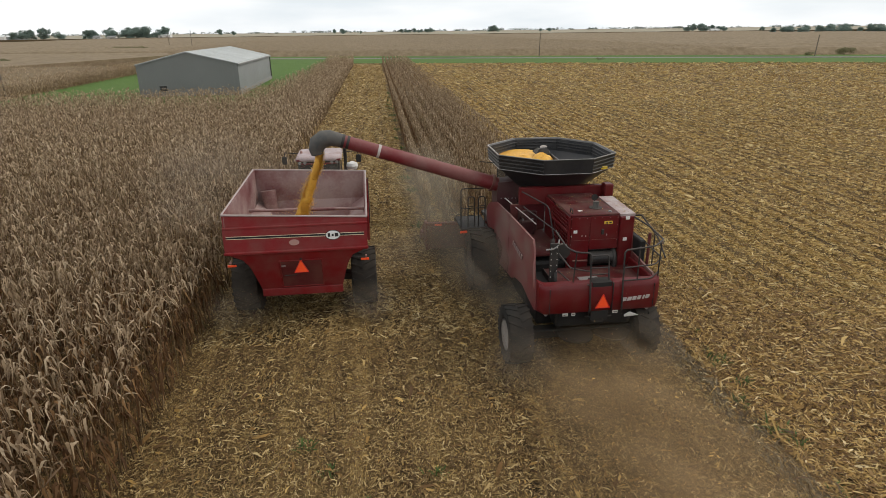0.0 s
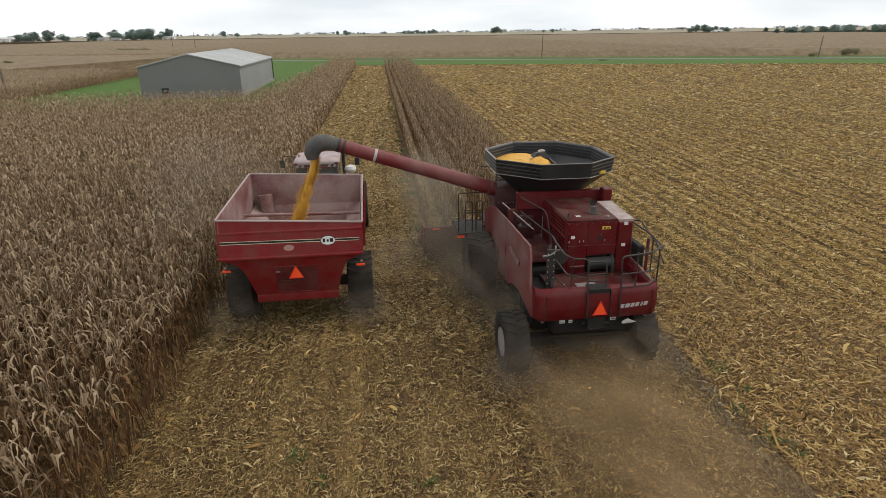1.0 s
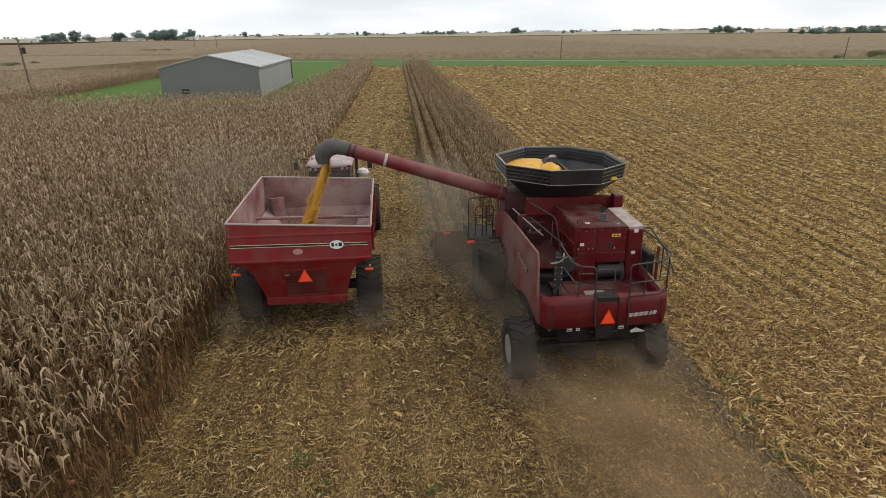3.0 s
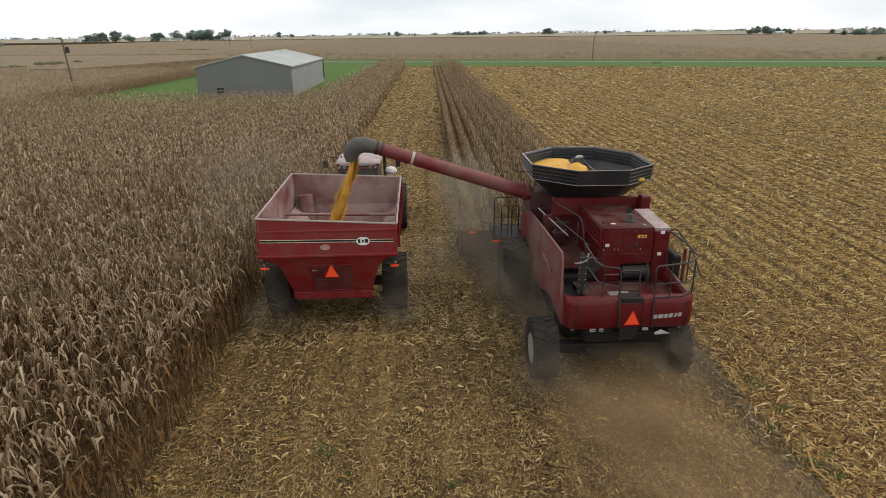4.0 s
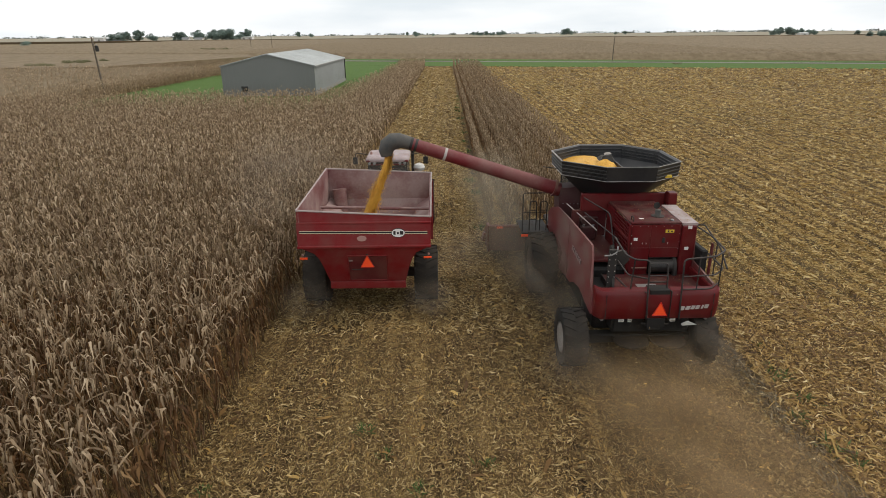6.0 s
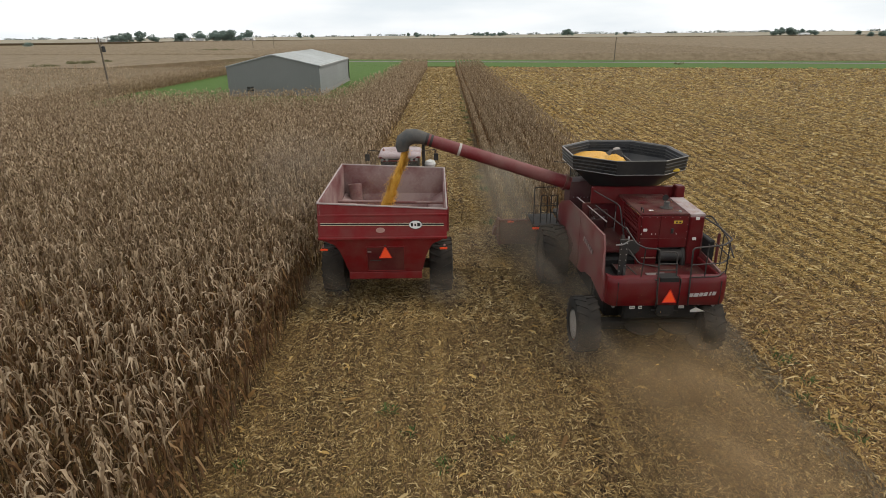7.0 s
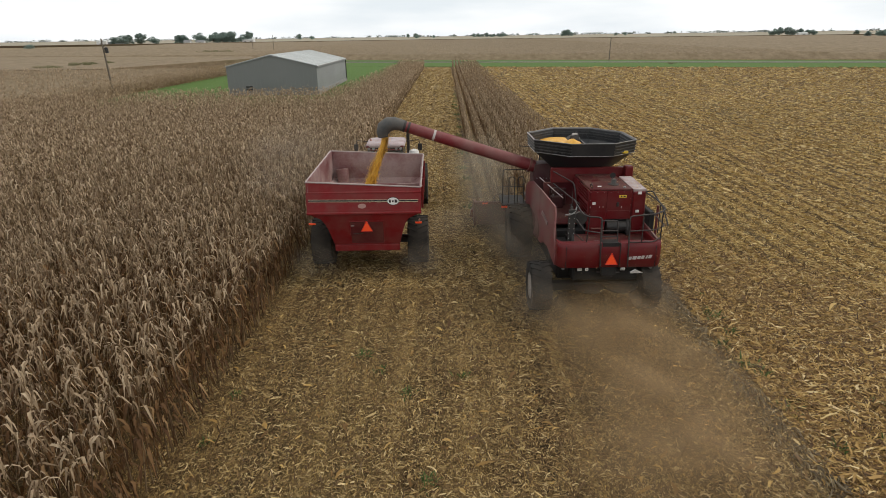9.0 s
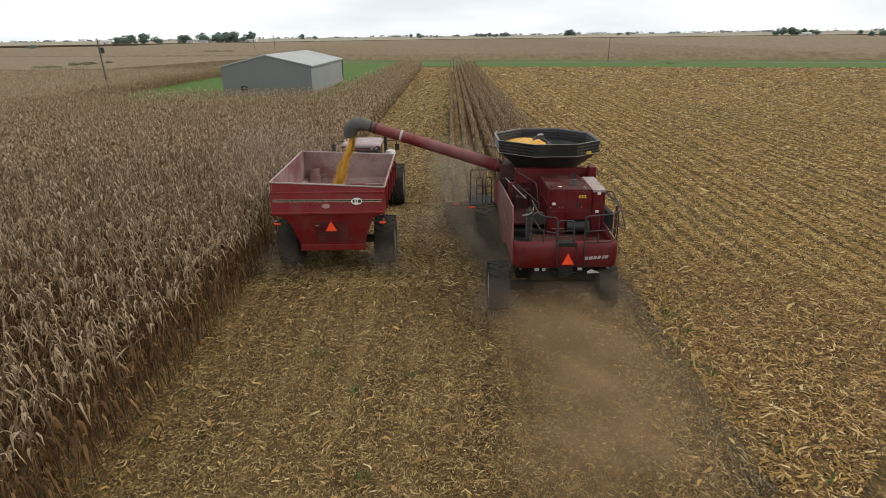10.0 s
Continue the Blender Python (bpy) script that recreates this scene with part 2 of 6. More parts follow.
def field_ground():
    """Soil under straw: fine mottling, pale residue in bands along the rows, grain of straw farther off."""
    n = Nodes("stubble_ground")
    turn = math.atan(SKEW)
    fine = n.noise(1.0, 5, n.mapped((26, 19, 26), turn), 0.75)
    mid = n.noise(1.0, 5, n.mapped((4.2, 2.6, 2.0), turn), 0.7)
    lump = n.noise(1.0, 3, n.mapped((1.3, 0.7, 1.0), turn), 0.6)
    rows = n.noise(1.0, 3, n.mapped((1.05, 0.05, 1.0), turn), 0.6)
    wide = n.noise(1.0, 3, n.mapped((0.11, 0.018, 1.0), turn), 0.5)
    v = n.math("ADD", n.math("MULTIPLY", fine, 0.42), n.math("ADD", n.math("MULTIPLY", mid, 0.38), n.math("MULTIPLY", lump, 0.20)))
    v = n.math("ADD", n.math("MULTIPLY", v, 0.77), n.math("MULTIPLY", rows, 0.23))
    col = n.ramp(v, [(0.43, (0.024, 0.015, 0.008)), (0.485, (0.125, 0.078, 0.031)), (0.54, (0.31, 0.200, 0.078)), (0.62, (0.58, 0.395, 0.16))])
    col = n.mix(n.ramp(wide, [(0.45, (0, 0, 0)), (0.62, (0.42, 0.42, 0.42))]), col, (0.17, 0.13, 0.05))
    straw = None
    for k, ang in enumerate((0.35, 1.25, 2.3)):
        vec = n.add("ShaderNodeMapping")
        vec.inputs["Rotation"].default_value = (0, 0, ang)
        vec.inputs["Scale"].default_value = (34, 8.5, 1)
        vec.inputs["Location"].default_value = (k * 3.7, k * 1.9, 0)
        n.link(n.pos.outputs["Position"], vec.inputs["Vector"])
        cell = n.add("ShaderNodeTexVoronoi")
        cell.inputs["Scale"].default_value = 1.0
        n.link(vec.outputs[0], cell.inputs["Vector"])
        sep = n.add("ShaderNodeSeparateColor")
        n.link(cell.outputs["Color"], sep.inputs[0])
        edge = n.ramp(cell.outputs["Distance"], [(0.28, (1, 1, 1)), (0.5, (0, 0, 0))])
        lit = n.math("MULTIPLY", n.math("MULTIPLY", sep.outputs[0], sep.outputs[0]), edge)
        straw = lit if straw is None else n.math("MAXIMUM", straw, lit)
    dark = n.mix(1.0, col, (0.74, 0.71, 0.66), "MULTIPLY")
    bright = n.mix(1.0, col, (2.0, 1.95, 1.75), "MULTIPLY")
    col = n.mix(n.ramp(straw, [(0.12, (0, 0, 0)), (0.75, (1, 1, 1))]), dark, bright)
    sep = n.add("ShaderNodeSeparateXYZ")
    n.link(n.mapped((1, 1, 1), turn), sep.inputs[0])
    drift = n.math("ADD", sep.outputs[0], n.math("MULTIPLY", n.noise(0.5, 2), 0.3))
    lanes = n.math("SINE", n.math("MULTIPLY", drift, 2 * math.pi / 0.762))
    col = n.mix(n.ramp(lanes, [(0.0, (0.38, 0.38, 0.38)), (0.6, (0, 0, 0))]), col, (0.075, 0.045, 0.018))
    n.bump(n.math("ADD", fine, straw), 0.9, 0.05)
    return n.finish(col, 0.9, 0.0, 0.2)


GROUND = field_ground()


def grass_material():
    n = Nodes("lawn_grass")
    v = n.noise(0.35, 5)
    f = n.noise(6, 4)
    col = n.mix(v, (0.045, 0.095, 0.013), (0.085, 0.15, 0.022))
    col = n.mix(n.ramp(f, [(0.4, (0, 0, 0)), (0.7, (0.3, 0.3, 0.3))]), col, (0.12, 0.15, 0.045))
    n.bump(f, 0.7, 0.05)
    return n.finish(col, 0.9, 0.0, 0.2)


GRASS = grass_material()


def far_crop(name, low, high, streak):
    n = Nodes(name)
    v = n.noise(1.0, 6, n.mapped(streak), 0.7)
    w = n.noise(0.012, 4)
    col = n.mix(n.ramp(v, [(0.38, (0, 0, 0)), (0.64, (1, 1, 1))]), low, high)
    col = n.mix(n.math("MULTIPLY", w, 0.35), col, (0.24, 0.18, 0.10))
    n.bump(v, 0.7, 0.3)
    return n.finish(col, 0.9, 0.0, 0.1)


def dust_haze(name, albedo, density, floor=0.3, scale=1.7):
    """Soft veil of dust: thin at its rim, in billows, partly see-through."""
    n = Nodes(name)
    co = n.add("ShaderNodeTexCoord")
    ctr = n.add("ShaderNodeVectorMath")
    ctr.operation = "SUBTRACT"
    ctr.inputs[1].default_value = (0.5, 0.5, 0.5)
    n.link(co.outputs["Generated"], ctr.inputs[0])
    flat = n.add("ShaderNodeVectorMath")
    flat.operation = "MULTIPLY"
    flat.inputs[1].default_value = (1.0, 0.0, 1.0)
    n.link(ctr.outputs[0], flat.inputs[0])
    dist = n.add("ShaderNodeVectorMath")
    dist.operation = "LENGTH"
    n.link(flat.outputs[0], dist.inputs[0])
    r = n.add("ShaderNodeMapRange")
    r.interpolation_type = "SMOOTHERSTEP"
    for i, v in ((1, 0.10), (2, 0.5), (3, 1.0), (4, 0.0)):
        r.inputs[i].default_value = v
    n.link(dist.outputs["Value"], r.inputs[0])
    billow = n.ramp(n.noise(scale, 5, None, 0.6), [(0.30, (floor,) * 3), (0.66, (1, 1, 1))])
    fac = n.math("MULTIPLY", n.math("MULTIPLY", r.outputs[0], billow), density)
    tone = n.mix(n.noise(2.3, 3), tuple(c * 0.8 for c in albedo), tuple(c * 1.2 for c in albedo))
    n.finish(tone, 1.0, 0.0, 0.0)
    tr = n.add("ShaderNodeBsdfTranslucent")
    n.link(tone, tr.inputs[0])
    half = n.add("ShaderNodeMixShader")
    half.inputs[0].default_value = 0.5
    n.link(n.b.outputs[0], half.inputs[1])
    n.link(tr.outputs[0], half.inputs[2])
    clear = n.add("ShaderNodeBsdfTransparent")
    mixed = n.add("ShaderNodeMixShader")
    n.link(fac, mixed.inputs[0])
    n.link(clear.outputs[0], mixed.inputs[1])
    n.link(half.outputs[0], mixed.inputs[2])
    out = [x for x in n.t.nodes if x.bl_idname == "ShaderNodeOutputMaterial"][0]
    n.link(mixed.outputs[0], out.inputs[0])
    return n.m


# Dust by the wheels; the machines' shadow is put into its darker colour.
HAZE_DARK = dust_haze("shaded_wheel_dust", (0.30, 0.25, 0.19), 0.46, 0.85, 0.5)
HAZE_CART = dust_haze("cart_wheel_dust", (0.32, 0.262, 0.20), 0.36, 0.7, 0.8)
HAZE_GREY = dust_haze("grey_brown_dust", (0.44, 0.385, 0.29), 0.42, 0.75, 0.7)
HAZE_BROWN = dust_haze("brown_dust", (0.47, 0.325, 0.180), 0.34, 0.42, 0.8)
HAZE_PALE = dust_haze("pale_grain_dust", (0.42, 0.35, 0.28), 0.17, 0.6, 0.8)
FAR_MAIZE = far_crop("distant_maize", (0.155, 0.115, 0.072), (0.25, 0.19, 0.125), (0.5, 0.25, 1.0))
FAR_SOY = far_crop("distant_stubble", (0.17, 0.125, 0.07), (0.26, 0.20, 0.12), (0.3, 0.3, 1.0))
FAR_DARK = far_crop("distant_maize_edge", (0.06, 0.042, 0.026), (0.11, 0.08, 0.05), (0.3, 0.3, 1.0))
# Horizon haze is put into this pale colour.
FAR_PALE = far_crop("hazed_distance", (0.25, 0.22, 0.16), (0.36, 0.33, 0.26), (0.02, 0.02, 1.0))

# ---- mesh helpers ----


class Shape:
    """Vertices and faces of one part, gathered piece by piece."""

    def __init__(self):
        self.v, self.f = [], []

    def add(self, verts, faces):
        k = len(self.v)
        self.v += [tuple(p) for p in verts]
        self.f += [tuple(i + k for i in f) for f in faces]
        return self

    def box(self, x0, x1, y0, y1, z0, z1, c=0.012):
        c = min(c, (x1 - x0) * 0.3, (y1 - y0) * 0.3, (z1 - z0) * 0.3)
        lo, hi = (x0, y0, z0), (x1, y1, z1)
        verts, key = [], {}
        for sx in (0, 1):
            for sy in (0, 1):
                for sz in (0, 1):
                    s = (sx, sy, sz)
                    for ax in range(3):
                        p = [hi[k] if s[k] else lo[k] for k in range(3)]
                        for k in range(3):
                            if k != ax:
                                p[k] += -c if s[k] else c
                        key[s, ax] = len(verts)
                        verts.append(p)
        faces = []
        for ax in range(3):
            a, b = [k for k in range(3) if k != ax]
            for side in (0, 1):
                ring = []
                for u, w in ((0, 0), (1, 0), (1, 1), (0, 1)):
                    s = [0, 0, 0]
                    s[ax], s[a], s[b] = side, u, w
                    ring.append(key[tuple(s), ax])
                faces.append(ring)
            for u in (0, 1):
                for w in (0, 1):
                    s0, s1 = [0, 0, 0], [0, 0, 0]
                    s0[a] = s1[a] = u
                    s0[b] = s1[b] = w
                    s1[ax] = 1
                    faces.append([key[tuple(s0), a], key[tuple(s1), a], key[tuple(s1), b], key[tuple(s0), b]])
        for sx in (0, 1):
            for sy in (0, 1):
                for sz in (0, 1):
                    faces.append([key[(sx, sy, sz), k] for k in range(3)])
        return self.add(verts, faces)

    def loft(self, rings, caps=True, closed=True):
        n = len(rings[0])
        verts = [p for r in rings for p in r]
        faces = []
        for i in range(len(rings) - 1):
            for j in range(n if closed else n - 1):
                a, b = i * n + j, i * n + (j + 1) % n
                faces.append([a, b, b + n, a + n])
        if caps and closed:
            faces.append(list(range(n))[::-1])
            faces.append([(len(rings) - 1) * n + j for j in range(n)])
        return self.add(verts, faces)

    def prism(self, outline, axis, a, b):
        """An outline in the plane across axis (0 x, 1 y, 2 z), thick from a to b."""
        def put(p, d):
            q = list(p)
            q.insert(axis, d)
            return q
        return self.loft([[put(p, a) for p in outline], [put(p, b) for p in outline]])

    def tube(self, pts, r, n=8, caps=True):
        pts = [Vector(p) for p in pts]
        radii = r if isinstance(r, (list, tuple)) else [r] * len(pts)
        rings, up = [], None
        for i, p in enumerate(pts):
            d = ((pts[min(i + 1, len(pts) - 1)] - p).normalized() + (p - pts[max(i - 1, 0)]).normalized()).normalized()
            if up is None:
                up = d.orthogonal().normalized()
            up = (up - d * up.dot(d)).normalized()
            side = d.cross(up)
            rings.append([p + (up * math.cos(2 * math.pi * k / n) + side * math.sin(2 * math.pi * k / n)) * radii[i] for k in range(n)])
        return self.loft(rings, caps)

    def lathe(self, profile, centre, axis=0, n=32):
        """Profile of (along, radius) turned round an axis through centre."""
        rings = []
        for a, r in profile:
            ring = []
            for k in range(n):
                c, s = r * math.cos(2 * math.pi * k / n), r * math.sin(2 * math.pi * k / n)
                q = [c, s]
                q.insert(axis, a)
                ring.append([q[i] + centre[i] for i in range(3)])
            rings.append(ring)
        return self.loft(rings)

    def disc(self, cx, cz, rx, rz, y0, y1, n=24):
        return self.prism([(cx + rx * math.cos(2 * math.pi * k / n), cz + rz * math.sin(2 * math.pi * k / n)) for k in range(n)], 1, y0, y1)


def bent(pts, r=0.08, steps=4):
    """Rounds the corners of a line of points."""
    pts = [Vector(p) for p in pts]
    out = [pts[0]]
    for a, b, c in zip(pts, pts[1:], pts[2:]):
        u, w = (a - b), (c - b)
        k = min(r, u.length * 0.45, w.length * 0.45)
        p, q = b + u.normalized() * k, b + w.normalized() * k
        for i in range(steps + 1):
            t = i / steps
            out.append(p * (1 - t) ** 2 + b * 2 * t * (1 - t) + q * t * t)
    return out + [pts[-1]]


def mesh_of(name, shape, material, sharp=32):
    me = bpy.data.meshes.new(name)
    me.from_pydata([tuple(p) for p in shape.v], [], shape.f)
    bm = bmesh.new()
    bm.from_mesh(me)
    bmesh.ops.recalc_face_normals(bm, faces=bm.faces)
    bm.to_mesh(me)
    bm.free()
    me.materials.append(material)
    me.polygons.foreach_set("use_smooth", [True] * len(me.polygons))
    me.set_sharp_from_angle(angle=radians(sharp))
    return me


def part(name, shape, material, parent, label="", sharp=32):
    ob = new(name, mesh_of(name, shape, material, sharp))
    ob.parent = parent
    if label:
        ob["label"] = label
    return ob


def thing(name, at, label, category, group="", kind=""):
    ob = new(name)
    ob.matrix_world = at if isinstance(at, Matrix) else Matrix.Translation(at)
    return tagged(ob, label, category, group, kind)


def solid(name, shape, material, label, category, group="", kind="", sharp=32):
    return tagged(new(name, mesh_of(name, shape, material, sharp)), label, category, group, kind)


def stuff(name, verts, quads, mats, which, label, category):
    """One mesh out of arrays: what nobody could count."""
    me = bpy.data.meshes.new(name)
    nv, nf = len(verts), len(quads)
    me.vertices.add(nv)
    me.vertices.foreach_set("co", np.asarray(verts, np.float32).ravel())
    k = quads.shape[1]
    me.loops.add(nf * k)
    me.polygons.add(nf)
    me.polygons.foreach_set("loop_start", np.arange(0, nf * k, k, dtype=np.int32))
    me.loops.foreach_set("vertex_index", np.asarray(quads, np.int32).ravel())
    for m in mats:
        me.materials.append(m)
    me.polygons.foreach_set("material_index", np.asarray(which, np.int32))
    me.update(calc_edges=True)
    me.validate()
    return tagged(new(name, me), label, category, "", "stuff")


def scatter(templates, pos, turn, size, lean=0.1, rng=None):
    """Copies of small templates (verts, quads, slot) joined into arrays."""
    pick = rng.integers(0, len(templates), len(pos))
    vs, fs, ms, base = [], [], [], 0
    for k, (tv, tf, tm) in enumerate(templates):
        idx = np.nonzero(pick == k)[0]
        if not len(idx):
            continue
        c, s = np.cos(turn[idx]), np.sin(turn[idx])
        z = np.zeros_like(c)
        rot = np.stack([np.stack([c, -s, z], 1), np.stack([s, c, z], 1), np.stack([z, z, z + 1], 1)], 1)
        v = np.einsum("nij,vj->nvi", rot, tv) * size[idx][:, None, None]
        la = rng.normal(0, lean, (len(idx), 2))
        v[:, :, 0] += v[:, :, 2] * la[:, None, 0]
        v[:, :, 1] += v[:, :, 2] * la[:, None, 1]
        v += pos[idx][:, None, :]
        f = tf[None] + (np.arange(len(idx)) * len(tv))[:, None, None] + base
        vs.append(v.reshape(-1, 3))
        fs.append(f.reshape(-1, tf.shape[1]))
        ms.append(np.tile(tm, len(idx)))
        base += len(idx) * len(tv)
    return np.concatenate(vs), np.concatenate(fs), np.concatenate(ms)


def join(sets):
    vs, fs, ms, base = [], [], [], 0
    for v, f, m in sets:
        vs.append(v), fs.append(f + base), ms.append(m)
        base += len(v)
    return np.concatenate(vs), np.concatenate(fs), np.concatenate(ms)


# Grey-green lightened: the haze before the far trees is put into their colour.
FAR_WOOD = island_leaf("hazed_distant_wood", [(0.0, (0.12, 0.14, 0.125)), (1.0, (0.22, 0.235, 0.20))], 0.9, 0.1, (0.12, 0.14, 0.12))
BUSH = island_leaf("roadside_bush", [(0.0, (0.17, 0.165, 0.085)), (1.0, (0.24, 0.22, 0.12))], 0.8, 0.4, (0.17, 0.165, 0.09))
# ---- ground and fields ----
rng = np.random.default_rng(7)


def row_x(x, y):
    """The rows run a little off the y axis."""
    return x + SKEW * (y + 5)


def ground_sheet():
    s = Shape()
    xs = [-4200, -1500, -400, -120, -40, 0, 40, 120, 400, 1500, 4200]
    ys = [-300, -60, -20, 20, 60, 120, 200, 500, 1500, 3500]
    s.loft([[(x, y, 0.0) for x in xs] for y in ys], closed=False)
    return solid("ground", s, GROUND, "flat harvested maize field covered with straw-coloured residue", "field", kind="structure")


ground_sheet()


def slab(name, outline, z0, z1, material, label, category, kind="structure"):
    return solid(name, Shape().prism(outline, 2, z0, z1), material, label, category, kind=kind)


slab("lawn", [(-42.6, 53), (-8.6, 51), (-7.4, 62), (-5.6, 86), (-5.3, 128), (-5.3, 160), (-43.5, 172)], -0.05, 0.04, GRASS, "mown green lawn round the grey shed", "lawn")
slab("verge", [(-60, 163), (-5.3, 143), (40, 129), (130, 98), (420, 0), (420, 20), (130, 121), (40, 152), (-60, 183)], -0.05, 0.05, GRASS, "green grass verge along the country road", "verge")
slab("road", [(-52, 182), (40, 153.5), (130, 122.5), (420, 21.5), (420, 26.5), (130, 127.5), (40, 158.5), (-52, 187)], -0.05, 0.07, GRAVEL, "pale straight country road across the fields", "road")
slab("far_verge", [(-52, 188), (40, 159.5), (130, 128.5), (420, 27.5), (420, 37), (130, 138), (40, 169), (-52, 197.5)], -0.05, 0.09, GRASS, "strip of rough grass beyond the road", "verge")


def far_maize():
    """Standing maize beyond the road: a canopy with rows."""
    gx = np.concatenate([np.arange(-300, -70, 6.0), np.arange(-70, 110, 0.381), np.arange(110, 460, 6.0)])
    gy = np.concatenate([np.arange(0, 60, 1.5), np.arange(60, 200, 5.0), np.arange(200, 660, 20.0)])
    X, V = np.meshgrid(gx, gy)
    Y = 203 - 0.309 * (X + 60) + V
    Y = np.where(X < -60, 203 - 0.3 * (X + 60) + V, Y)
    rows = np.cos((X - SKEW * Y) * 2 * np.pi / 0.762) * 0.14
    Z = 1.75 + np.where(np.abs(X - 20) < 90, rows, 0) + rng.normal(0, 0.13, X.shape)
    Z[0, :] = 0.0
    Z[1, :] = 0.9
    ny, nx = X.shape
    i = np.arange(ny * nx).reshape(ny, nx)
    q = np.stack([i[:-1, :-1], i[:-1, 1:], i[1:, 1:], i[1:, :-1]], -1).reshape(-1, 4)
    stuff("distant_maize_field", np.stack([X, Y, Z], -1).reshape(-1, 3), q, [FAR_MAIZE], np.zeros(len(q)), "ripe brown maize field beyond the road", "maize field")


far_maize()
slab("crop_field", [(-300, 120), (-72, 120), (-54, 178), (-62, 200), (-300, 272)], -0.05, 1.5, FAR_MAIZE, "tan ripe crop behind the standing maize", "field")
slab("stubble_field_beyond", [(-1500, 200), (-301, 200), (-301, 720), (-1500, 1200)], -0.05, 0.12, FAR_SOY, "wide tan field with a low track", "field")
slab("field_edge_bank", [(-700, 600), (-300, 760), (0, 815), (900, 560), (900, 580), (0, 840), (-300, 785), (-700, 622)], -0.05, 2.2, FAR_DARK, "dark strip of standing maize at a field edge", "field edge")
slab("pale_fields", [(-3800, 1400), (-300, 950), (300, 950), (3800, 900), (3800, 3200), (-3800, 3200)], -0.05, 0.4, FAR_PALE, "fields towards the horizon, paled in colour for haze", "field")

# ---- shed ----
BX0, BX1, BY0, BY1, EAVE, PEAK = -26.4, -14.0, 67.0, 95.0, 3.85, 5.3
BXM = (BX0 + BX1) / 2


def shed():
    t = thing("shed", (0, 0, 0), "large grey metal-sided shed with a pale gabled roof on grass", "shed")
    gable = [(BX0, 0), (BX1, 0), (BX1, EAVE), (BXM, PEAK), (BX0, EAVE)]
    part("front_wall", Shape().prism(gable, 1, BY0, BY0 + 0.15), SIDING, t)
    part("back_wall", Shape().prism(gable, 1, BY1 - 0.15, BY1), SIDING, t)
    part("side_wall", Shape().box(BX1 - 0.15, BX1, BY0 + 0.15, BY1 - 0.15, 0, EAVE - 0.02), SIDING_R, t, "long wall in grey lightened for its lit side")
    part("side_wall", Shape().box(BX0, BX0 + 0.15, BY0 + 0.15, BY1 - 0.15, 0, EAVE - 0.02), SIDING, t)
    k = BX0 + 0.3
    while k < BX1 - 0.1:
        top = EAVE + (PEAK - EAVE) * (1 - abs(k - BXM) / (BXM - BX0)) - 0.08
        part("siding_rib", Shape().box(k, k + 0.05, BY0 - 0.012, BY0 + 0.01, 0.1, top, 0.004), SIDING, t)
        k += 0.6
    rib = mesh_of("siding_rib", Shape().box(BX1 - 0.01, BX1 + 0.006, 0, 0.05, 0.5, EAVE - 0.1, 0.006), SIDING_R)
    for i in range(46):
        ob = new("siding_rib", rib)
        ob.parent, ob.location = t, (0, BY0 + 0.35 + i * 0.6, 0)
    for s in (-1, 1):
        o = 0.12
        ex, ez = BXM + s * (BX1 - BXM + o), EAVE - o * (PEAK - EAVE) / (BX1 - BXM)
        r = Shape().prism([(BXM, PEAK + 0.02), (ex, ez + 0.02), (ex, ez + 0.12), (BXM, PEAK + 0.14)], 1, BY0 - 0.08, BY1 + 0.08)
        roof = part("roof", r, BARN_ROOF, t)
        rr = mesh_of("roof_rib", Shape().prism([(BXM, PEAK + 0.14), (ex, ez + 0.12), (ex, ez + 0.15), (BXM, PEAK + 0.17)], 1, 0, 0.06), BARN_ROOF)
        for i in range(47):
            ob = new("roof_rib", rr)
            ob.parent, ob.location = roof, (0, BY0 - 0.06 + i * 0.6, 0)
        trim = Shape().prism([(BXM, PEAK), (ex, ez), (ex, ez + 0.11), (BXM, PEAK + 0.13)], 1, BY0 - 0.12, BY0 - 0.08)
        part("gable_trim", trim, SIDING_R, t)
    part("gutter", Shape().box(BX1 + 0.12, BX1 + 0.22, BY0 - 0.08, BY1 + 0.08, EAVE - 0.16, EAVE + 0.02), STEEL, t)
    part("downpipe", Shape().tube([(BX1 + 0.16, BY1 - 0.3, EAVE - 0.1), (BX1 + 0.1, BY1 - 0.3, EAVE - 0.4), (BX1 + 0.1, BY1 - 0.3, 0.1)], 0.07), BLACK, t)
    part("foundation", Shape().box(BX1 + 0.03, BX1 + 0.16, BY0, BY1, 0, 0.5, 0.02), CONCRETE, t)
    w = part("window_frame", Shape().box(-23.95, -22.95, BY0 - 0.05, BY0 + 0.02, 0.62, 1.38), SIDING_R, t, "grey window frame")
    for i in (0, 1):
        for j in (0, 1):
            part("pane", Shape().box(-23.92 + i * 0.48, -23.46 + i * 0.48, BY0 - 0.07, BY0 - 0.045, 0.66 + j * 0.36, 0.98 + j * 0.36, 0.004), BLACK, w, "dark window pane")


shed()

# ---- standing maize ----


